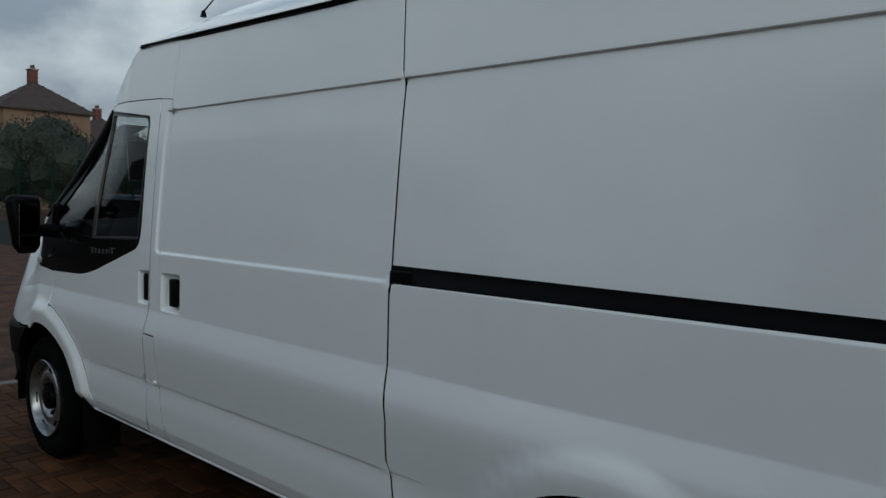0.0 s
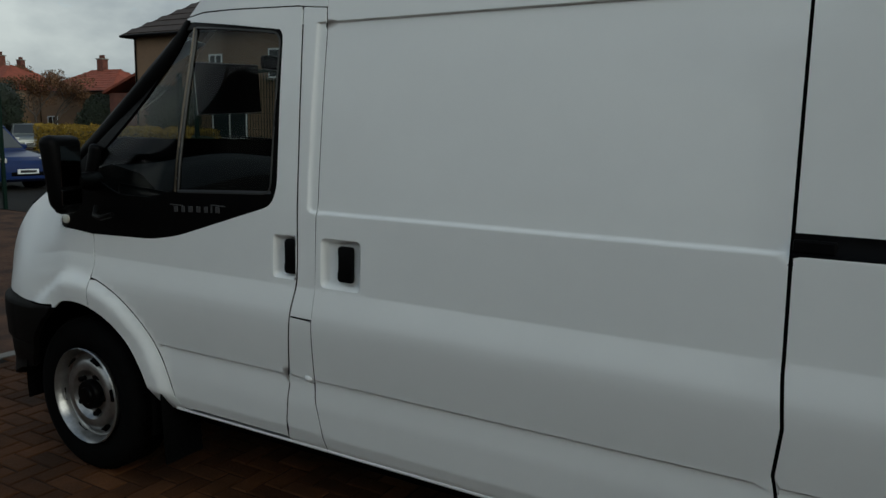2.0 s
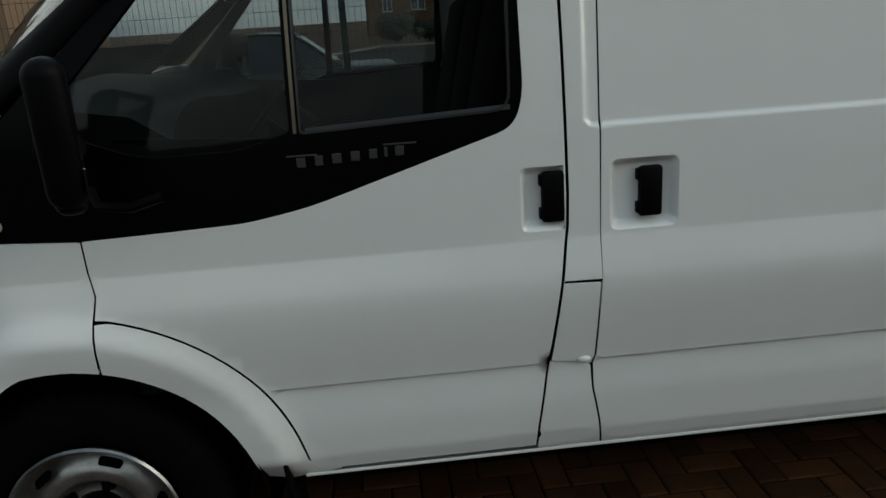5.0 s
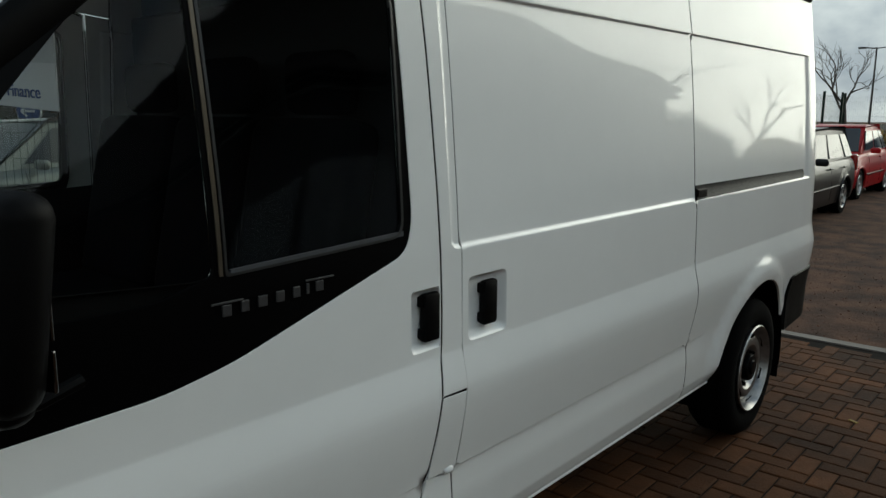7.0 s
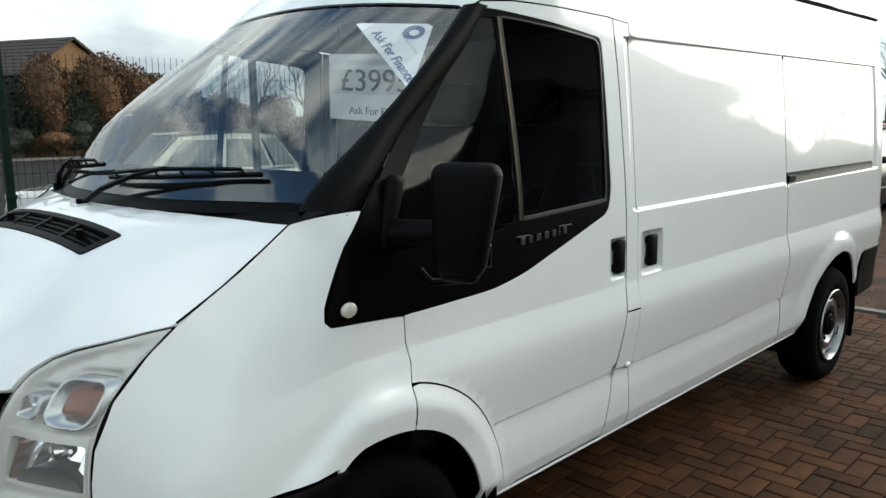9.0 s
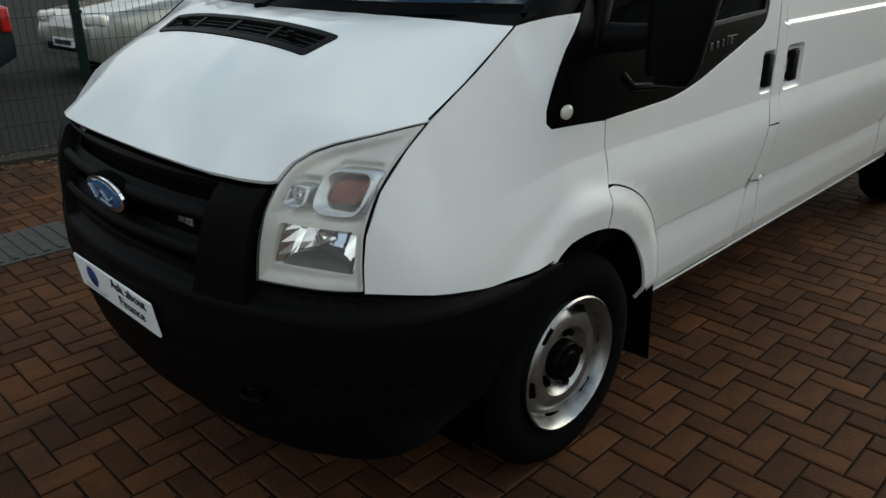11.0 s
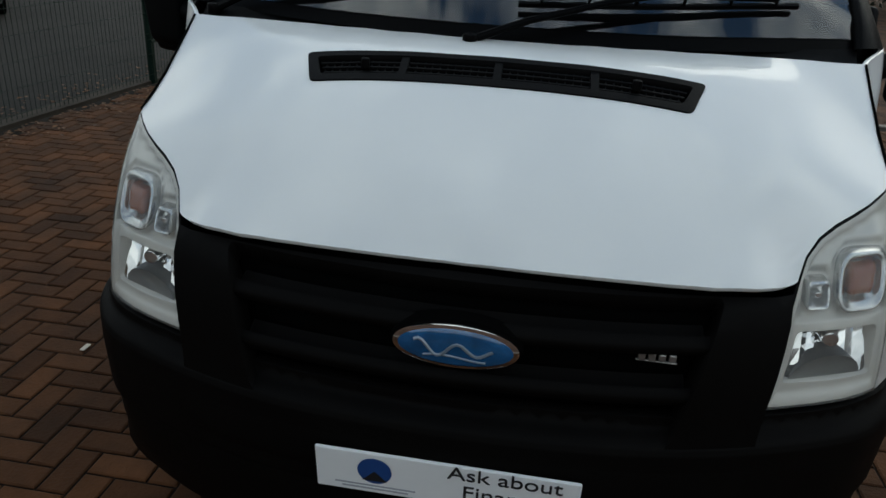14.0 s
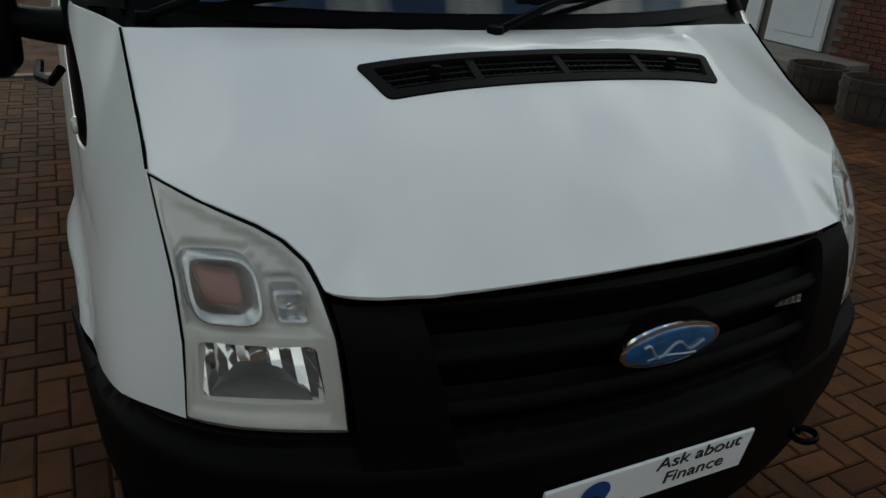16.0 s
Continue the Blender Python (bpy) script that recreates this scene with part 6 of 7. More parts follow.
    for x in (0.0, wheelbase):
        for s in (-1, 1):
            lip = []
            for k in range(21):
                a = radians(-8 + 196 * k / 20)
                px, pz = x + 0.368 * math.cos(a), 0.31 + 0.368 * math.sin(a)
                h = (pz - low(px)) / max(0.05, top(px) - low(px))
                fz = float(np.interp(h, [q[0] for q in prof], [q[1] for q in prof]))
                lip.append((px, s * (hw(px) * fz + 0.016), pz))
            part("arch_lip", tube(lip, 0.024, 6), pm, car, "", True)
            part("arch_liner", bm_cyl(0.375, 0.10, (x, s * (wide * 0.5 - 0.30), 0.33), RX, 24), DARK, car)
            wl = thing("car_wheel", "", "")
            wl.parent = car
            wl.matrix_basis = pose(x, s * (wide * 0.5 - 0.11), 0.31, 0, 17 * x, 0 if s < 0 else 180)
            part("tyre", lathe([(0.20, 0.09), (0.27, 0.10), (0.305, 0.085), (0.312, 0.0), (0.305, -0.085), (0.27, -0.098), (0.205, -0.085)], 36, "Y"), RUBBER, wl, "", True)
            rm_ob = part("rim", lathe([(0.212, -0.088), (0.205, -0.094), (0.195, -0.08), (0.18, -0.05), (0.17, 0.0)], 36, "Y"), rm, wl, "", True)
            part("brake_disc", bm_cyl(0.18, 0.02, (0, -0.02, 0), RX, 24), DARK, wl)
            for k in range(5):
                a = 2 * math.pi * k / 5
                bm = bmesh.new()
                pts = [(0.03, 0.035), (0.20, 0.022), (0.20, -0.022), (0.03, -0.035)]
                v1 = [bm.verts.new((r * math.cos(a) - t * math.sin(a), -0.092 + 0.02 * (r < 0.1), r * math.sin(a) + t * math.cos(a))) for r, t in pts]
                v2 = [bm.verts.new((v.co.x, -0.05, v.co.z)) for v in v1]
                bm.faces.new(v1)
                for j in range(4):
                    bm.faces.new((v1[j], v1[(j + 1) % 4], v2[(j + 1) % 4], v2[j]))
                part("spoke", bm, rm, rm_ob)
            part("hub_cap", bm_cyl(0.045, 0.03, (0, -0.078, 0), RX, 16, bevel=0.006), rm, wl, "", True)
    # lamps, plates, mirrors, bumpers, handles
    red = material(name + "_tail", (0.35, 0.012, 0.008), 0.15, coat=1.0) if (name + "_tail") not in bpy.data.materials else bpy.data.materials[name + "_tail"]
    for s in (-1, 1):
        part("headlight", bm_box(0.26, 0.30, 0.13, (xn + 0.17, s * wide * 0.345, 0.47 * high), 0.045, segs=3, rot=Matrix.Rotation(radians(-28 * s), 4, "Z")), LAMP_GREY, car, "clear headlight", True)
        part("tail_light", bm_box(0.12, 0.16, 0.30, (xt - 0.09, s * wide * 0.415, (0.655 * high - 0.175) if tail == "saloon" else 0.57 * high), 0.03, segs=3), red, car, "red tail light", True)
        part("car_mirror", bm_box(0.12, 0.20, 0.12, (xs_cowl + 0.42, s * (wide * 0.5 + 0.05), belt + 0.05), 0.04, segs=3), pm, car, "", True)
        for x in (xs_cowl + 1.25, xs_cowl + 2.15):
            part("door_handle", bm_box(0.16, 0.03, 0.03, (x, s * hw(x) * 1.0, belt - 0.10), 0.008), pm, car)
        for x in (xs_cowl + 0.28, xs_cowl + 1.36, xs_cowl + 2.25):
            # dark lines drawn for the shade in the door gaps
            pts = [Vector((x, s * (hw(x) * fz + 0.002), low(x) + (belt - low(x)) * h)) for h, fz in ((0.12, 0.975), (0.45, 1.0), (0.8, 0.975), (0.96, 0.92))]
            part("door_gap", tube(pts, 0.005, 4), DARK, car)
        part("side_strip", tube([(0.45, s * (wide * 0.495 + 0.008), 0.50), (wheelbase - 0.45, s * (wide * 0.495 + 0.008), 0.52)], 0.018, 6), TRIM, car)
    part("front_grille", bm_box(0.05, wide * 0.5, 0.10, (xn + 0.02, 0, 0.40), 0.015), TRIM, car)
    part("number_plate", bm_box(0.02, 0.52, 0.11, (xn - 0.005, 0, 0.46), 0.003), SIGN_WHITE, car)
    part("number_plate", bm_box(0.02, 0.52, 0.11, (xt + 0.004, 0, 0.56), 0.003), SIGN_WHITE, car)
    part("plate_bar", bm_box(0.004, 0.40, 0.06, (xn - 0.018, 0, 0.46)), INK, car)
    part("bumper_strip", bm_box(0.05, wide * 0.72, 0.05, (xt - 0.01, 0, 0.46), 0.015), TRIM, car)
    return car


silver = build_car("silver_hatchback", "greenish silver hatchback parked in the street behind the fence", (0.21, 0.22, 0.195), 4.25, 1.80, 1.58, 2.64, "hatch", rim=(0.55, 0.55, 0.55))
silver.matrix_world = pose(2.66, 8.30, -0.024, 0, 0, 7)
saloon = build_car("green_saloon", "dark green saloon car parked in the street", (0.012, 0.020, 0.022), 4.32, 1.80, 1.47, 2.75, "saloon", rim=(0.6, 0.6, 0.6))
saloon.matrix_world = pose(-2.27, 8.72, -0.024, 0, 0, 2)
dark_car = build_car("dark_hatchback", "dark hatchback with a bright grille facing the fence in the street", (0.010, 0.011, 0.013), 4.10, 1.76, 1.50, 2.55, "hatch", rim=(0.4, 0.4, 0.4))
for z in (0.60, 0.64, 0.68):
    part("grille_bar", bm_box(0.03, 0.56, 0.018, (-0.80 + (z - 0.6) * 0.8, 0, z), 0.006), CHROME, dark_car, "chrome grille bar")
dark_car.matrix_world = pose(8.2, 9.15, -0.024, 0, 0, 42)
blue = build_car("blue_hatchback", "dark blue small hatchback standing in the street", (0.010, 0.022, 0.085), 3.70, 1.66, 1.54, 2.43, "hatch", rim=(0.3, 0.3, 0.3))
blue.matrix_world = pose(-15.55, 7.72, -0.024, 0, 0, 180)
copy_thing(silver, pose(-39.6, 22.8, -0.035, 0, 0, 155))["label"] = "silver hatchback parked beyond the yellow hedge"
estate_car = build_car("black_estate", "black estate car parked behind the van", (0.010, 0.010, 0.011), 4.60, 1.78, 1.50, 2.65, "hatch", True, rim=(0.5, 0.5, 0.5))
estate_car.matrix_world = pose(12.0, 2.06, -0.035)
red_car = build_car("red_hatchback", "red hatchback parked in the yard row", (0.36, 0.012, 0.016), 3.85, 1.70, 1.52, 2.45, "hatch", rim=(0.55, 0.55, 0.55))
red_car.matrix_world = pose(17.4, 2.36, -0.035)
copy_thing(silver, pose(22.6 - 1.0, 0.4, -0.035, 0, 0, 8))["label"] = "silver hatchback parked at the end of the yard"
# ---- buildings ----


def window(parent, x, z, w, h, y, facing=-1, sill=True, bars=1):
    """A framed window in a wall that runs along x at y."""
    wob = part("window", bm_box(w, 0.06, h, (x, y + facing * 0.0, z), 0.004), PANE, parent, "dark glazed window")
    d = facing * 0.035
    for zz in (z - h / 2 + 0.03, z + h / 2 - 0.03):
        part("frame", bm_box(w, 0.06, 0.06, (x, y + d, zz), 0.006), PAINT_WHITE, wob)
    for k in range(bars + 2):
        xx = x - w / 2 + 0.03 + (w - 0.06) * k / (bars + 1)
        part("frame", bm_box(0.05, 0.05, h - 0.12, (xx, y + d, z), 0.006), PAINT_WHITE, wob)
    if sill:
        part("sill", bm_box(w + 0.2, 0.16, 0.07, (x, y + facing * 0.08, z - h / 2 - 0.04), 0.01), CONCRETE, wob)


def house(name, label, x0, x1, y0, y1, eaves, ridge, wall, roof, windows=(), hip=False, chimney=None):
    h = thing(name, label, "house")
    cx, cy, w, d = (x0 + x1) / 2, (y0 + y1) / 2, x1 - x0, y1 - y0
    bm = bm_box(w, d, eaves, (cx, cy, eaves / 2 - 0.03))
    if not hip:
        for x in (x0, x1):
            bm.faces.new([bm.verts.new(p) for p in ((x, y0, eaves), (x, y1, eaves), (x, cy, ridge - 0.1))])
    part("wall", bm, wall, h)
    o = 0.35
    e = min(d / 2, w / 2 - 0.3) if hip else -0.25
    pts = [(x0 - o, y0 - o, eaves - 0.12), (x1 + o, y0 - o, eaves - 0.12), (x1 + o, y1 + o, eaves - 0.12), (x0 - o, y1 + o, eaves - 0.12), (x0 + e, cy, ridge), (x1 - e, cy, ridge)]
    bm = bmesh.new()
    lo, hi = [bm.verts.new(p) for p in pts], [bm.verts.new((p[0], p[1], p[2] + 0.14)) for p in pts]
    quads = [(0, 1, 5, 4), (1, 2, 5), (2, 3, 4, 5), (3, 0, 4)]
    for q in quads:
        if hip or len(q) == 4:
            bm.faces.new([hi[k] for k in q])
            bm.faces.new([lo[k] for k in q][::-1])
    for a, b in ((0, 1), (1, 2), (2, 3), (3, 0)) if hip else ((0, 1), (2, 3), (1, 5), (5, 2), (3, 4), (4, 0)):
        bm.faces.new((lo[a], lo[b], hi[b], hi[a]))
    rf = part("roof", bm, roof, h)
    n = max(6, int((d / 2 + o) / 0.42))
    for k in range(n):                                   # courses of tiles on the two long slopes
        for s in (0, 1):
            t = (k + 0.5) / n
            y = (y0 - o) + (cy - y0 + o) * t if s == 0 else (y1 + o) + (cy - y1 - o) * t
            z = eaves - 0.12 + (ridge - eaves + 0.12) * t + 0.145
            xa, xb = x0 - o + (e + o) * t, x1 + o - (e + o) * t
            slope = math.atan2(ridge - eaves + 0.12, d / 2 + o) * (1 if s == 0 else -1)
            part("tile_course", bm_box(xb - xa, 0.46, 0.03, ((xa + xb) / 2, y, z), rot=Matrix.Rotation(slope * 0.93, 4, "X")), roof, rf)
    part("gutter", tube([(x0 - o, y0 - o - 0.05, eaves - 0.06), (x1 + o, y0 - o - 0.05, eaves - 0.06)], 0.06, 8), TRIM, h)
    part("downpipe", tube([(x0 + 0.15, y0 - 0.06, eaves - 0.1), (x0 + 0.15, y0 - 0.06, 0.0)], 0.04, 8), TRIM, h)
    for x, z, ww, hh in windows:
        window(h, x, z, ww, hh, y0 - 0.005)
    if chimney:
        x, y = chimney
        stack = part("chimney", bm_box(0.9, 0.6, 1.6, (x, y, ridge + 0.35), 0.02), BRICK_RED, h)
        part("chimney_cap", bm_box(1.05, 0.75, 0.10, (x, y, ridge + 1.15), 0.02), CONCRETE, stack)
        for k in (-0.28, 0.0, 0.28):
            part("chimney_pot", bm_cyl(0.10, 0.35, (x + k, y, ridge + 1.36), n=12, r2=0.085), BRICK_RED, stack)
    return h


house("beige_house", "beige rendered two-storey house with a dark roof", -25.2, -8.5, 19.0, 27.0, 5.35, 8.2, RENDER_BEIGE, ROOF_BROWN,
      [(-19.6, 1.7, 1.9, 1.2), (-13.5, 1.7, 2.2, 1.3), (-10.3, 1.7, 1.4, 1.3), (-20.3, 3.95, 0.72, 0.95), (-16.8, 4.0, 1.4, 1.1), (-13.5, 4.2, 1.5, 1.1)], True, (-17, 23))
lean = thing("brick_outhouse", "red brick outhouse beside the beige house", "outhouse")
part("wall", bm_box(2.4, 4.0, 3.0, (-26.6, 21.6, 1.5)), BRICK_RED, lean)
bm = bmesh.new()
vs = [bm.verts.new(p) for p in ((-28.0, 19.4, 2.95), (-25.25, 19.4, 3.9), (-25.25, 23.8, 3.9), (-28.0, 23.8, 2.95), (-28.0, 19.4, 3.07), (-25.25, 19.4, 4.02), (-25.25, 23.8, 4.02), (-28.0, 23.8, 3.07))]
for f in ((0, 1, 2, 3), (4, 5, 6, 7), (0, 1, 5, 4), (1, 2, 6, 5), (2, 3, 7, 6), (3, 0, 4, 7)):
    bm.faces.new([vs[k] for k in f])
part("roof", bm, ROOF_RED, lean)
house("hipped_house", "tan two-storey house with a brown hipped roof", -69.0, -62.0, 18.4, 25.2, 8.2, 10.7, RENDER_BEIGE, ROOF_BROWN, [(-67, 6.4, 1.4, 1.3), (-64, 6.4, 1.4, 1.3), (-67, 3.0, 1.8, 1.4)], True, (-65.5, 21.8))
house("hipped_house", "brown house with a dark hipped roof behind the shrubs", -80.0, -71.0, 28.0, 35.0, 6.6, 9.0, RENDER_BEIGE, ROOF_BROWN, [(-78, 4.6, 1.4, 1.3)], True, (-75.5, 31.5))
house("red_roof_house", "house with an orange-red tiled roof", -83, -71, 39.0, 47.0, 4.9, 7.2, RENDER_BEIGE, ROOF_RED, [(-80, 1.6, 1.6, 1.3), (-75, 1.6, 1.6, 1.3)], True, (-77, 43))
house("red_roof_house", "red-roofed house further along the street", -69, -58, 42.0, 49.0, 4.6, 6.7, RENDER_BEIGE, ROOF_RED, [(-67, 1.6, 1.6, 1.3), (-61, 1.6, 1.6, 1.3)], True, (-64, 45.5))
house("red_roof_house", "red-roofed house among the far trees", -100, -90, 52.0, 60.0, 5.4, 8.4, RENDER_BEIGE, ROOF_RED, [(-98, 1.6, 1.6, 1.3), (-93, 1.6, 1.6, 1.3)], True, (-95, 56))
bungalow = house("brown_bungalow", "orange-brown brick bungalow with a dark tiled gable roof", -26.0, 0.0, -4.0, 4.0, 4.45, 6.76, material("brown_brick", (0.17, 0.088, 0.038), 0.9, vary=0.3, scale=3), ROOF_BROWN,
                 [(-3.4, 2.5, 1.6, 1.3), (-7.4, 2.5, 2.2, 1.3), (-12.0, 2.5, 1.6, 1.3), (-17.0, 2.5, 2.2, 1.3), (-22.0, 2.5, 1.6, 1.3)])
bungalow.matrix_world = pose(16.4, 46.0, 0, 0, 0, -63)

house("neighbour_house", "rendered house with a hipped brown roof beyond the yard", -36.0, -14.0, -23.0, -14.5, 4.4, 8.0, RENDER_GREY, ROOF_BROWN, (), True, (-25, -18.7))

# yard building behind the camera's way: brick, grey render, white doors
YB = -8.3
yard = thing("yard_building", "brick and rendered workshop with white doors and a hipped tiled roof", "building")
part("wall", bm_box(17.2, 6.0, 3.7, (10.4, YB - 3.02, 1.80)), MORTAR, yard)
part("rendered_wall", bm_box(12.4, 0.08, 3.6, (12.75, YB, 1.80), 0.01), RENDER_GREY, yard, "grey rendered wall")
part("fascia", bm_box(17.8, 0.10, 0.24, (10.4, YB + 0.16, 3.62), 0.01), PAINT_WHITE, yard, "white fascia board")
bm = bmesh.new()
eave = [bm.verts.new(p) for p in ((1.5, YB + 0.40, 3.72), (19.3, YB + 0.40, 3.72), (19.3, YB - 6.4, 3.72), (1.5, YB - 6.4, 3.72))]
ridge = [bm.verts.new(p) for p in ((3.2, YB - 3.0, 7.0), (17.6, YB - 3.0, 7.0))]
for f in ((eave[0], eave[1], ridge[1], ridge[0]), (eave[1], eave[2], ridge[1]), (eave[2], eave[3], ridge[0], ridge[1]), (eave[3], eave[0], ridge[0]), tuple(eave[::-1])):
    bm.faces.new(f)
yard_roof = part("roof", bm, ROOF_BROWN, yard)
for k in range(11):                                     # tile courses on the slope over the yard
    t = (k + 0.5) / 11
    part("tile_course", bm_box(17.8 - 3.4 * t, 0.54, 0.03, (10.4, YB + 0.40 - 3.4 * t, 3.745 + 3.28 * t), rot=Matrix.Rotation(radians(-43), 4, "X")), ROOF_BROWN, yard_roof)
part("gutter", tube([(1.6, YB + 0.26, 3.60), (19.3, YB + 0.26, 3.60)], 0.055, 8), TRIM, yard)
for x in (9.4, 12.0, 15.2):
    window(yard, x, 1.55, 1.3, 1.0, YB + 0.05, 1)
door_w = part("white_door", bm_box(0.95, 0.07, 2.05, (5.76, YB + 0.06, 1.16), 0.006), PAINT_WHITE, yard, "white panelled door")
for zz, hh in ((0.62, 0.66), (1.55, 0.95)):
    part("door_panel", bm_box(0.66, 0.03, hh, (5.76, YB + 0.095, zz), 0.012), PAINT_WHITE, door_w)
part("door_handle", bm_box(0.03, 0.06, 0.12, (5.40, YB + 0.13, 1.15), 0.008), CHROME, door_w)
for k in range(2):
    part("garage_door", bm_box(1.15, 0.06, 2.2, (7.0 + 1.2 * k, YB + 0.055, 1.16), 0.006), PAINT_WHITE, yard, "white boarded garage door")
step = part("door_step", bm_box(3.6, 1.1, 0.14, (6.3, YB + 0.60, 0.05), 0.015), CONCRETE, yard, "worn concrete step")
count = 0
far_bricks, far_faces = [], []
for row in range(46):                                   # courses of the brick front
    z = 0.04 + row * 0.075
    for col in range(-15, 38):
        x = col * 0.225 + (0.1125 if row % 2 else 0.0)
        if not 1.9 < x < 5.15:
            continue
        near = 2.6 < x < 5.2 and row < 26 and count < 290
        if near:
            count += 1
            if count == 1:
                first = part("brick", bm_box(0.215, 0.05, 0.065, (0, 0, 0), 0.003, segs=1), BRICK_RED, yard)
                ob = first
            else:
                ob = new("brick", first.data)
                ob.parent = yard
            ob.location = (x, YB - 0.005 + random.uniform(-0.002, 0.002), z)
        else:
            k = len(far_bricks)
            far_bricks += [(x + sx * 0.1075, YB - 0.02 + 0.03 * sy, z + sz * 0.0325) for sx in (-1, 1) for sy in (0, 1) for sz in (-1, 1)]
            far_faces += [(k + 2, k + 6, k + 7, k + 3), (k, k + 2, k + 3, k + 1), (k + 4, k + 5, k + 7, k + 6), (k + 1, k + 3, k + 7, k + 5), (k, k + 4, k + 6, k + 2)]
tagged(link_mesh("brickwork", far_bricks, far_faces, BRICK_RED, yard), kind="stuff")


def barrel(x, y, h, r):
    b = thing("half_barrel", "dark weathered half-barrel planter on the paving", "planter")
    for k in range(18):
        a0, a1 = 2 * math.pi * k / 18 + 0.012, 2 * math.pi * (k + 1) / 18 - 0.012
        bm = bmesh.new()
        ringv = []
        for z, rr in ((0.0, r * 0.88), (h * 0.5, r * 0.97), (h, r)):
            ringv.append([bm.verts.new((q * math.cos(a), q * math.sin(a), z)) for q, a in ((rr, a0), (rr, a1), (rr - 0.03, a1), (rr - 0.03, a0))])
        for p, q in zip(ringv, ringv[1:]):
            for j in range(4):
                bm.faces.new((p[j], p[(j + 1) % 4], q[(j + 1) % 4], q[j]))
        bm.faces.new(ringv[0])
        bm.faces.new(ringv[-1])
        part("stave", bm, WOOD, b)
    for z, rr in ((h * 0.2, r * 0.925), (h * 0.78, r * 0.99)):
        part("hoop", lathe([(rr + 0.002, z - 0.02), (rr + 0.008, z - 0.02), (rr + 0.012, z + 0.02), (rr + 0.004, z + 0.02)], 36, "Z"), IRON, b)
    part("soil", bm_cyl(r - 0.04, 0.03, (0, 0, h - 0.06), n=24), SAND, b)
    b.matrix_world = pose(x, y, 0.0)
    return b


barrel(2.78, -5.95, 0.40, 0.33)
barrel(2.05, -6.25, 0.40, 0.33)
barrel(3.62, -6.15, 0.36, 0.30)

# ---- planting ----


def leaf(verts, faces, q, size, rng):
    """One small blade at q, turned any way."""
    u = rng.normal(size=3)
    u /= np.linalg.norm(u)
    v = np.cross(u, rng.normal(size=3))
    v /= np.linalg.norm(v) + 1e-9
    q, b = np.array(q), len(verts)
    verts += [tuple(q - u * size), tuple(q + v * size * 0.45), tuple(q + u * size), tuple(q - v * size * 0.45)]
    faces.append((b, b + 1, b + 2, b + 3))


def leaves(name, centers, n, size, mat, parent=None, seed=1):
    """Many small leaf blades scattered through blobs (x, y, z, rx, ry, rz)."""
    rng = np.random.default_rng(seed)
    verts, faces = [], []
    vol = np.array([c[3] * c[4] * c[5] for c in centers])
    for c, k in zip(centers, (n * vol / vol.sum()).astype(int)):
        d = rng.normal(size=(k, 3))
        d /= np.linalg.norm(d, axis=1)[:, None]
        r = rng.uniform(0.55, 1.05, (k, 1)) ** 0.6
        p = np.array(c[:3]) + d * r * np.array(c[3:])
        for q in p:
            leaf(verts, faces, q, size * rng.uniform(0.6, 1.4), rng)
    return link_mesh(name, verts, faces, mat, parent)


def hedge(label, a, b, h, d, mat, seed, n):
    """A clipped hedge from a to b."""
    hd = thing("privet_hedge", label, "hedge")
    length = math.dist(a, b)
    hd.matrix_world = pose(a[0], a[1], 0.06, 0, 0, math.degrees(math.atan2(b[1] - a[1], b[0] - a[0])))
    # core borrows the dark leaf colour as shade between the outer leaves
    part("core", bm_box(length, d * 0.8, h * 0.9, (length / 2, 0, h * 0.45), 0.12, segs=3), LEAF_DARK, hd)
    rng = np.random.default_rng(seed)
    verts, faces = [], []
    for k in range(n):
        x = rng.uniform(0, length)
        top = h * (1 + 0.05 * math.sin(x * 1.3) + 0.03 * math.sin(x * 3.7 + 1))
        q = rng.uniform(0, 1)
        p = (x, rng.uniform(-d / 2, d / 2), top + rng.normal() * 0.03) if q < 0.35 else (x, (d / 2 + rng.normal() * 0.03) * (1 if q < 0.6 else -1), top * rng.uniform(0.02, 1) ** 0.8)
        leaf(verts, faces, p, 0.055 * rng.uniform(0.6, 1.4), rng)
    tagged(link_mesh("leaves", verts, faces, mat, hd), kind="stuff")
    return hd


def clipped(label, x, y, h, rx, ry, power, seed, n=7000):
    """A shrub clipped to a rounded block or ball."""
    b = thing("clipped_bush", label, "bush")
    rng = np.random.default_rng(seed)
    f = lambda u: (lambda r: (u[0] * r, u[1] * r, u[2] * r))((abs(u[0]) ** power + abs(u[1]) ** power + abs(u[2]) ** power) ** (-1 / power))
    bm = bmesh.new()
    bmesh.ops.create_icosphere(bm, subdivisions=3, radius=1.0)
    for v in bm.verts:
        q = f(v.co)
        v.co = (x + q[0] * rx * 0.93, y + q[1] * ry * 0.93, h * 0.5 + q[2] * h * 0.47)
    part("core", bm, LEAF_DARK, b, "", True)
    verts, faces = [], []
    for k in range(n):
        u = rng.normal(size=3)
        q = f(u / np.linalg.norm(u))
        w = 1 + rng.normal() * 0.035
        leaf(verts, faces, (x + q[0] * rx * w, y + q[1] * ry * w, h * 0.5 + q[2] * h * 0.5 * w), 0.06 * rng.uniform(0.6, 1.4), rng)
    tagged(link_mesh("leaves", verts, faces, LEAF_DARK, b), kind="stuff")
    return b


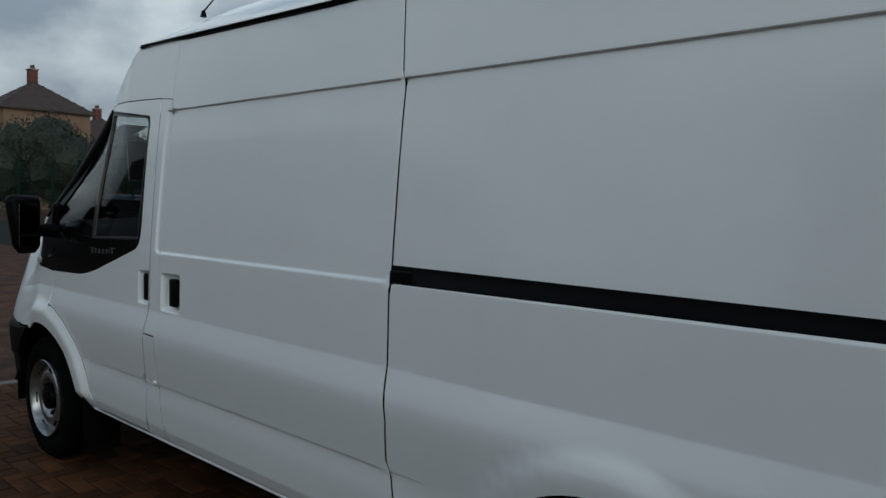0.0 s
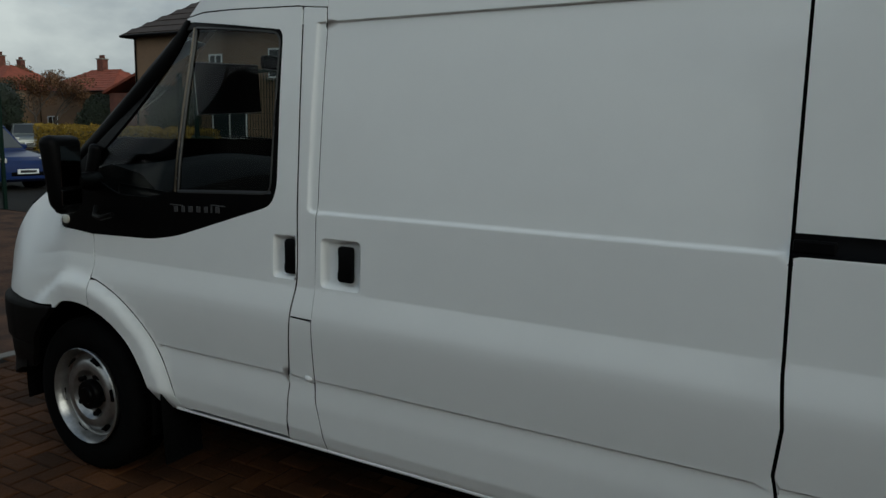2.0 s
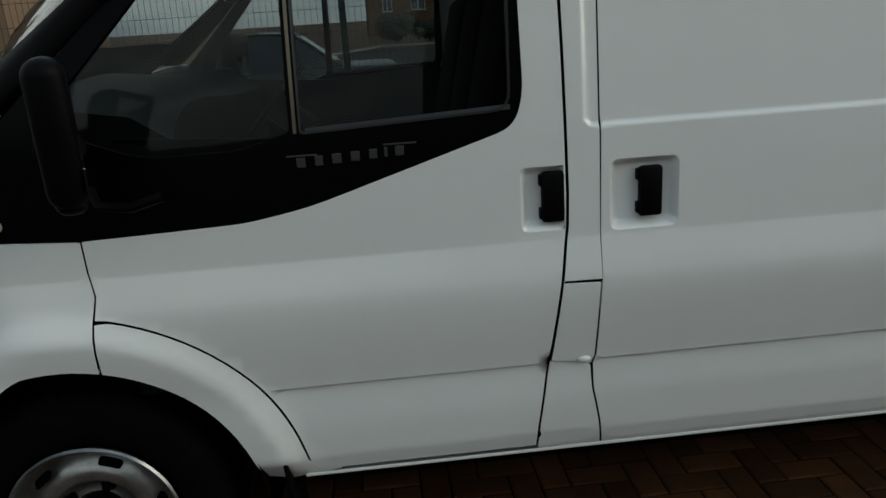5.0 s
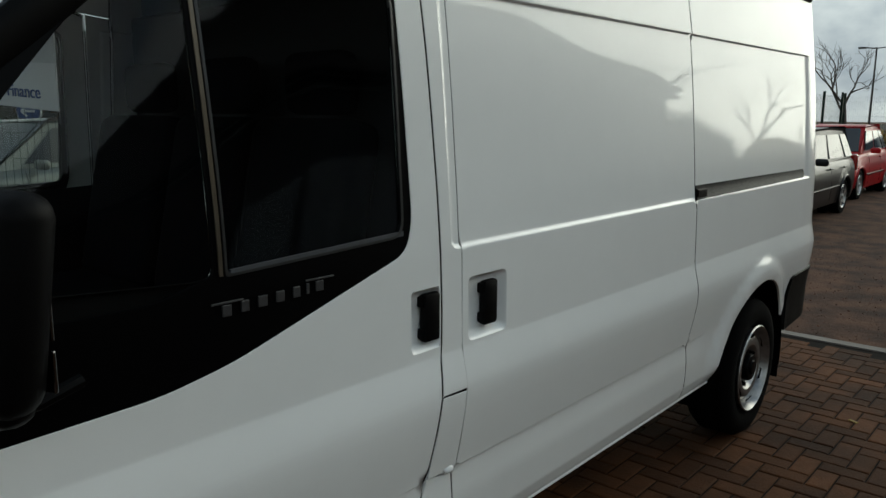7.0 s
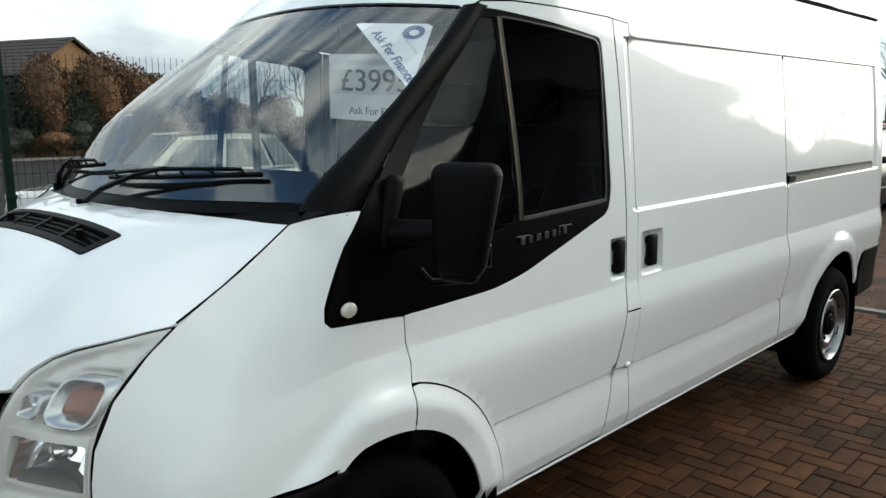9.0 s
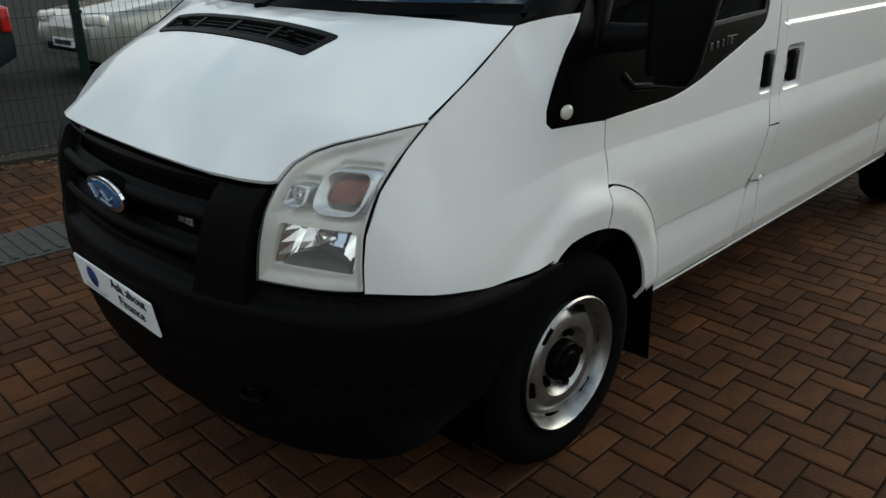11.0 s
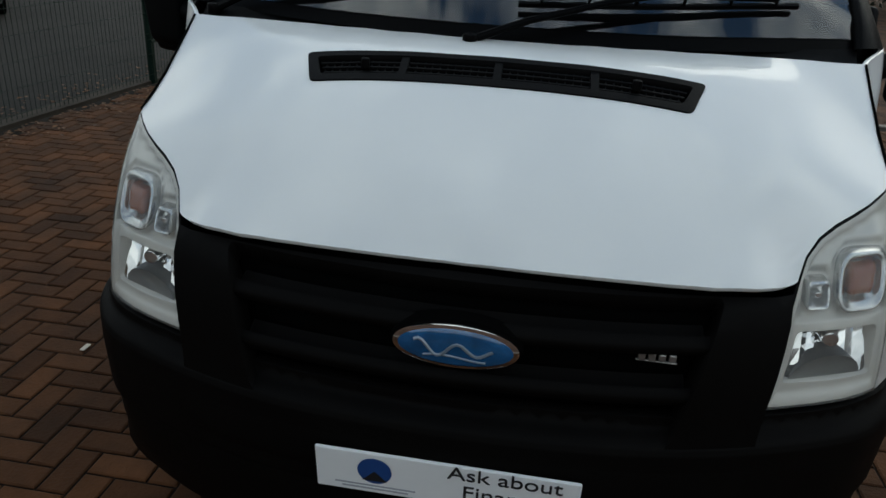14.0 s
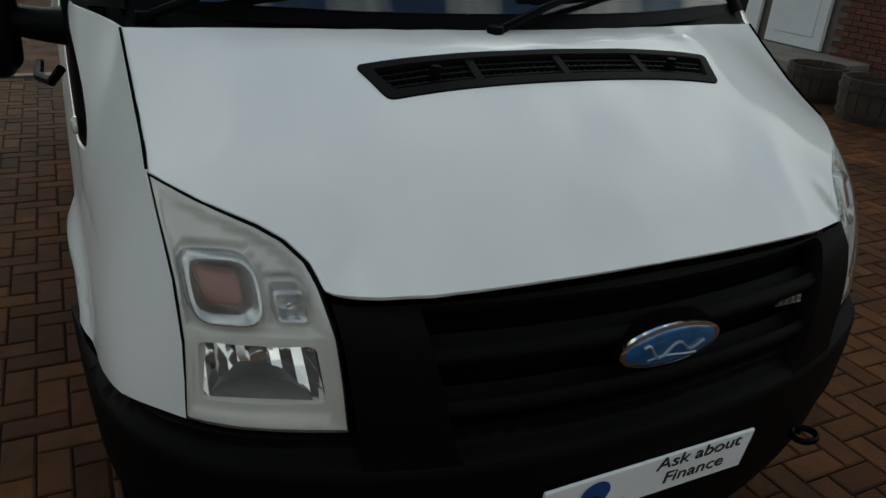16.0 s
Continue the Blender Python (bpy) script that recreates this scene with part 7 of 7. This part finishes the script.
def bush(label, x, y, h, r, mat, seed, n=2500, cat="bush"):
    b = thing("clipped_bush" if cat == "bush" else "shrub", label, cat)
    rng = np.random.default_rng(seed)
    cs = [(x + rng.uniform(-0.4, 0.4) * r, y + rng.uniform(-0.4, 0.4) * r, h * rng.uniform(0.35, 0.66), r * rng.uniform(0.5, 0.75), r * rng.uniform(0.5, 0.75), h * rng.uniform(0.28, 0.36)) for _ in range(7)]
    part("stem", tube([(x, y, 0), (x, y, h * 0.6)], 0.08, 6), BARK, b)
    bm = bmesh.new()
    for cx, cy, cz, rx, ry, rz in cs:                     # shaded inner mass behind the leaves
        bmesh.ops.create_icosphere(bm, subdivisions=2, radius=1.0, matrix=Matrix.Translation((cx, cy, cz)) @ Matrix.Diagonal((rx * 0.78, ry * 0.78, rz * 0.78, 1)))
    for v in bm.verts:
        v.co += Vector(rng.normal(size=3)) * 0.03 * r
    part("inner_mass", bm, mat, b)
    tagged(leaves("leaves", cs, n, 0.055 if h < 3.4 else 0.085 if y < 40 else 0.11, mat, b, seed), kind="stuff")
    return b


def bare_tree(label, x, y, h, seed, twigs=True, leafy=None):
    t = thing("tree", label, "tree")
    rng = random.Random(seed)
    limbs, fine = bmesh.new(), bmesh.new()
    tips = []

    def grow(p, d, length, r, depth):
        pts = [p]
        for k in range(3):
            d = (d + Vector((rng.uniform(-1, 1), rng.uniform(-1, 1), rng.uniform(-0.3, 0.7))) * 0.16).normalized()
            pts.append(pts[-1] + d * length / 3)
        tube(pts, r, 6 if depth < 3 else 3, limbs if depth < 3 else fine, r2=r * 0.62)
        if depth >= 5:
            tips.append(pts[-1])
            return
        for k in range(3 if depth < 2 else rng.choice((2, 3))):
            a = rng.uniform(0, 2 * math.pi)
            side_v = d.orthogonal().normalized()
            side_v.rotate(Matrix.Rotation(a, 3, d))
            nd = (d + side_v * rng.uniform(0.45, 0.95) + Vector((0, 0, 0.12))).normalized()
            grow(pts[-1 if k else 2], nd, length * rng.uniform(0.62, 0.82), r * 0.58, depth + 1)
    grow(Vector((x, y, -0.05)), Vector((0, 0, 1)), h * 0.28, h * 0.015, 0)
    part("trunk", limbs, BARK, t, "", True)
    tagged(part("twig_mass", fine, BARK, t), kind="stuff")
    if leafy:
        cs = [(p.x, p.y, p.z, 0.5, 0.5, 0.45) for p in tips[::2]]
        tagged(leaves("leaves", cs, 3500, 0.10, leafy, t, seed), kind="stuff")
    return t


hedge("yellow-green clipped privet hedge along the footway", (-16.0, 14.4), (-35.5, 21.2), 1.35, 0.95, LEAF_YELLOW, 3, 30000)
hedge("yellow-green hedge by the far houses", (-46.0, 26.5), (-70.0, 34.0), 1.5, 0.95, LEAF_YELLOW, 4, 9000)
clipped("dark green conifer clipped to a block beside the house", -21.0, 17.4, 3.0, 0.8, 0.8, 5.0, 10)
clipped("dark green bush clipped to a ball behind the hedge", -30.2, 21.0, 3.0, 0.95, 0.95, 2.4, 11)
clipped("low dark green clipped bush behind the hedge", -34.0, 23.6, 2.3, 1.5, 0.9, 4.0, 12)
for k, (x, y, h, r) in enumerate(((-42.0, 15.6, 6.4, 2.7), (-41.0, 19.3, 5.6, 2.4), (-47.0, 13.8, 6.6, 2.5), (-44.0, 23.0, 4.6, 2.2), (-50.0, 17.5, 6.2, 2.6))):
    bush("dense dark evergreen shrub by the street", x, y, h, r, LEAF_DARK, 30 + k, 9000, "shrub")
rngb = random.Random(5)
for k in range(11):
    x = 2.5 + 1.75 * k + rngb.uniform(-0.4, 0.4)
    bush("low dark shrub in front of the bungalow", x, 41.6 + rngb.uniform(-0.2, 0.3), rngb.uniform(1.5, 2.3), rngb.uniform(1.0, 1.4), LEAF_BROWN if k % 4 == 2 else LEAF_DARK, 50 + k, 3000, "shrub")
for k, (x, y, h, r) in enumerate(((12.4, 43.0, 4.5, 1.6), (13.9, 42.6, 5.8, 1.9), (15.3, 42.4, 5.2, 1.8), (16.6, 42.5, 6.2, 2.1), (18.2, 42.6, 5.8, 2.0), (20.0, 43.0, 5.0, 2.1), (22.4, 43.4, 4.2, 2.1), (25.0, 43.6, 3.8, 2.2), (28.0, 43.8, 3.8, 2.3))):
    bush("orange-brown autumn shrub beside the bungalow", x, y, h, r, LEAF_BROWN if k not in (0, 2) else LEAF_DARK, 64 + k, 9000, "shrub")
for k in range(9):
    x = 31.5 + 4.6 * k
    bush("brown roadside shrub in the distance", x, 44.5 + rngb.uniform(-2, 2), rngb.uniform(2.6, 4.2), rngb.uniform(1.8, 2.6), LEAF_BROWN, 80 + k, 2200, "shrub")
for k in range(7):
    bush("olive shrub behind the back fence", 27.5 + rngb.uniform(-1, 1.5), -9 + 3.3 * k, rngb.uniform(1.6, 2.5), rngb.uniform(1.4, 2.0), LEAF_BROWN if k % 2 else LEAF_YELLOW, 100 + k, 2600, "shrub")
for k, (x, y, h) in enumerate(((50, 9.6, 9.0), (24, -13, 8.5), (29, -17, 10.0), (36, -12, 9.0), (42, -22, 11.0), (21.5, -19, 9.0), (-74, 38.5, 8.8), (46, 47, 11.0), (26, 47.5, 8.2), (30.0, 48.0, 8.0), (36, 50.0, 9.5), (14.5, 66.0, 11.2), (9.0, 68.5, 11.6))):
    bare_tree("bare winter tree with fine twigs", x, y, h, 200 + k)
for k, (x, y, h) in enumerate(((-60, 36.0, 7.6), (-61.5, 38.6, 7.8), (-88, 51, 10.0), (-66, 34.0, 7.4), (-90, 62, 10.0))):
    bare_tree("part-bare tree with brown leaves by the houses", x, y, h, 300 + k, leafy=LEAF_BROWN)

for k, (x, y, h, r) in enumerate(((20.6, -8.6, 3.4, 1.5), (23.0, -9.6, 2.6, 1.6), (26.0, -11.0, 3.0, 1.8))):
    bush("brown and olive shrub beside the workshop", x, y, h, r, LEAF_BROWN if k % 2 else LEAF_DARK, 130 + k, 4000, "shrub")
bare_tree("tall bare winter tree behind the parked cars", 40.0, 15.2, 17.0, 200)
bare_tree("bare winter tree beside the workshop", 20.9, -10.6, 8.0, 330)

# fallen leaves gathered along the foot of the fence
rngl = random.Random(77)
verts, faces = [], []
for k in range(2400):
    x = rngl.uniform(-5.5, 16.0)
    y = fence_y(x) - 0.10 - abs(rngl.gauss(0, 0.16)) if k % 3 else fence_y(x) + abs(rngl.gauss(0, 0.2)) + 0.25
    z = 0.004 if y < fence_y(x) - 0.04 else -0.015
    if abs(y - fence_y(x) - 0.10) < 0.13:
        z = 0.042
    c, a, q = Vector((x, y, z)), rngl.uniform(0, 6.28), rngl.uniform(0.014, 0.03)
    u, v = Vector((math.cos(a), math.sin(a), rngl.uniform(-0.2, 0.2))) * q, Vector((-math.sin(a), math.cos(a), rngl.uniform(-0.2, 0.2))) * q * 0.6
    i = len(verts)
    verts += [tuple(c - u), tuple(c - v + Vector((0, 0, 0.004))), tuple(c + u), tuple(c + v + Vector((0, 0, 0.006)))]
    faces.append((i, i + 1, i + 2, i + 3))
fallen = link_mesh("fallen_leaves", verts, faces, LEAF_BROWN)
tagged(fallen, "dry brown leaves lying along the fence", "leaves", kind="stuff")

# loose stones on the tarmac round the paving
rngs = np.random.default_rng(31)
verts, faces = [], []
for k in range(4200):
    x, y = (rngs.uniform(-9.5, PAD[0] - 0.15), rngs.uniform(-5.5, 4.2)) if k % 2 else (PAD[1] + 0.15 + abs(rngs.normal()) * 3.0, rngs.uniform(-4.0, 3.2))
    q = rngs.uniform(0.004, 0.013)
    a, b = rngs.uniform(0, 6.28), len(verts)
    u, v = (q * math.cos(a), q * math.sin(a)), (-q * 0.7 * math.sin(a), q * 0.7 * math.cos(a))
    verts += [(x + u[0], y + u[1], -0.034), (x + v[0], y + v[1], -0.034), (x - u[0], y - u[1], -0.034), (x - v[0], y - v[1], -0.034), (x + u[0] * 0.2, y + v[1] * 0.2, -0.034 + q * 0.9)]
    faces += [(b, b + 1, b + 4), (b + 1, b + 2, b + 4), (b + 2, b + 3, b + 4), (b + 3, b, b + 4)]
tagged(link_mesh("loose_stones", verts, faces, material("red_stone", (0.13, 0.062, 0.042), 0.9, vary=0.3, scale=3, island=0.6, spec=0.2)), "small loose reddish stones on the tarmac", "gravel", kind="stuff")

# street lamp
lamp_post = thing("street_lamp", "tall grey street lamp with two heads", "street lamp")
part("column", tube([(60, 10.4, 0), (60, 10.4, 6.4)], 0.09, 10, r2=0.05), IRON, lamp_post)
for s in (-1, 1):
    part("arm", tube([(60, 10.4, 6.35), (60, 10.4 + s * 0.7, 6.42)], 0.035, 8), IRON, lamp_post)
    part("lamp_head", bm_box(0.22, 0.5, 0.12, (60, 10.4 + s * 0.9, 6.42), 0.03), IRON, lamp_post)
sign = thing("round_road_sign", "blue round road sign on a grey post", "road sign")
part("pole", tube([(0, 0.04, 0), (0, 0.04, 1.95)], 0.03, 8), IRON, sign)
part("rim", bm_cyl(0.315, 0.05, (0, 0.0, 1.66), RX, 32), SIGN_WHITE, sign, "white rim")
disc = part("disc", bm_cyl(0.29, 0.02, (0, -0.028, 1.66), RX, 32), NAVY, sign, "blue disc")
for dx, dz, lx, turn in ((0.0, 0.0, 0.34, 0), (-0.10, 0.06, 0.20, -45), (-0.10, -0.06, 0.20, 45)):
    part("arrow_stroke", bm_box(lx, 0.012, 0.055, (dx, -0.042, 1.66 + dz), 0.003, rot=Matrix.Rotation(radians(turn), 4, "Y")), SIGN_WHITE, disc)
sign.matrix_world = pose(7.4, 17.7, -0.03, 0, 0, -52)
# drain cover let into the paving
drain = thing("drain_cover", "square iron drain cover set in the paving", "drain cover")
part("cover_frame", bm_box(0.62, 0.52, 0.012, (-0.62, 2.40, 0.001), 0.003), IRON, drain)
for k in range(7):
    part("cover_rib", bm_box(0.035, 0.44, 0.006, (-0.86 + 0.08 * k, 2.40, 0.010), 0.002), IRON, drain)

# ---- block paving: herringbone of 200 x 100 blocks ----
PITCH = 0.1035
near_boxes = ((0.15, 2.55, -2.25, -1.00), (-1.75, -1.05, -1.75, -0.85))
bev = 0.006


def block_mesh(wx, wy):
    v = [(sx * wx / 2, sy * wy / 2, -0.012) for sx, sy in ((-1, -1), (1, -1), (1, 1), (-1, 1))]
    v += [(sx * wx / 2, sy * wy / 2, -0.004) for sx, sy in ((-1, -1), (1, -1), (1, 1), (-1, 1))]
    v += [(sx * (wx / 2 - bev), sy * (wy / 2 - bev), 0.0) for sx, sy in ((-1, -1), (1, -1), (1, 1), (-1, 1))]
    f = [(0, 1, 5, 4), (1, 2, 6, 5), (2, 3, 7, 6), (3, 0, 4, 7), (4, 5, 9, 8), (5, 6, 10, 9), (6, 7, 11, 10), (7, 4, 8, 11), (8, 9, 10, 11)]
    return v, f


long_x, long_y = block_mesh(2 * PITCH - 0.008, PITCH - 0.008), block_mesh(PITCH - 0.008, 2 * PITCH - 0.008)
shared = []
for v, f in (long_x, long_y):
    me = bpy.data.meshes.new("paving_block")
    me.from_pydata(v, [], f)
    me.materials.append(PAVER_ONE)
    shared.append(me)
X0, Y0 = 0.666, -1.151                                # a joint corner of the pattern
rng = np.random.default_rng(12)
verts, faces, count = [], [], 0
x_lo, x_hi, y_lo = PAD[0], PAD[1], PAD[2]
for i in range(-30, 55):
    for j in range(-75, 60):
        for kind in (0, 1):
            # each step of the stair holds one block along x and one along y
            k = (i - j) % 4
            if kind == 0 and k == 0:
                cx, cy = X0 + (i + 1) * PITCH, Y0 + (j - 0.5) * PITCH
            elif kind == 1 and k == 0:
                cx, cy = X0 + (i + 0.5) * PITCH, Y0 + (j + 1) * PITCH
            else:
                continue
            hx, hy = (PITCH, PITCH / 2) if kind == 0 else (PITCH / 2, PITCH)
            if cx - hx < x_lo or cx + hx > x_hi or cy - hy < y_lo or cy + hy > fence_y(cx) - 0.08:
                continue
            dz, ta, tb = rng.uniform(-0.0015, 0.0015), rng.uniform(-0.006, 0.006), rng.uniform(-0.006, 0.006)
            if count < 300 and any(a < cx < b and c < cy < d for a, b, c, d in near_boxes):
                count += 1
                ob = new("paving_block", shared[kind])
                ob.parent = pavement
                ob.matrix_basis = Matrix.Translation((cx, cy, dz)) @ Euler((ta, tb, 0)).to_matrix().to_4x4()
            else:
                v, f = (long_x, long_y)[kind]
                b = len(verts)
                verts += [(cx + p[0], cy + p[1], p[2] + dz + p[1] * ta - p[0] * tb) for p in v]
                faces += [tuple(b + q for q in g4) for g4 in f]
blocks = link_mesh("paving_blocks", verts, faces, PAVER, pavement)
tagged(blocks, kind="stuff")
for k, (x, y) in enumerate(((0.20, 1.66), (4.3, -1.35), (1.6, -2.6))):
    lit = bm_box(0.05, 0.02, 0.004, (x, y, 0.004), 0.001, rot=Matrix.Rotation(k * 1.1, 4, "Z"))
    part("litter", lit, LITTER if k != 1 else LEAF_YELLOW)
    ob = bpy.data.objects["litter" if k == 0 else "litter.%03d" % k]
    tagged(ob, "small pale scrap lying on the paving", "litter")
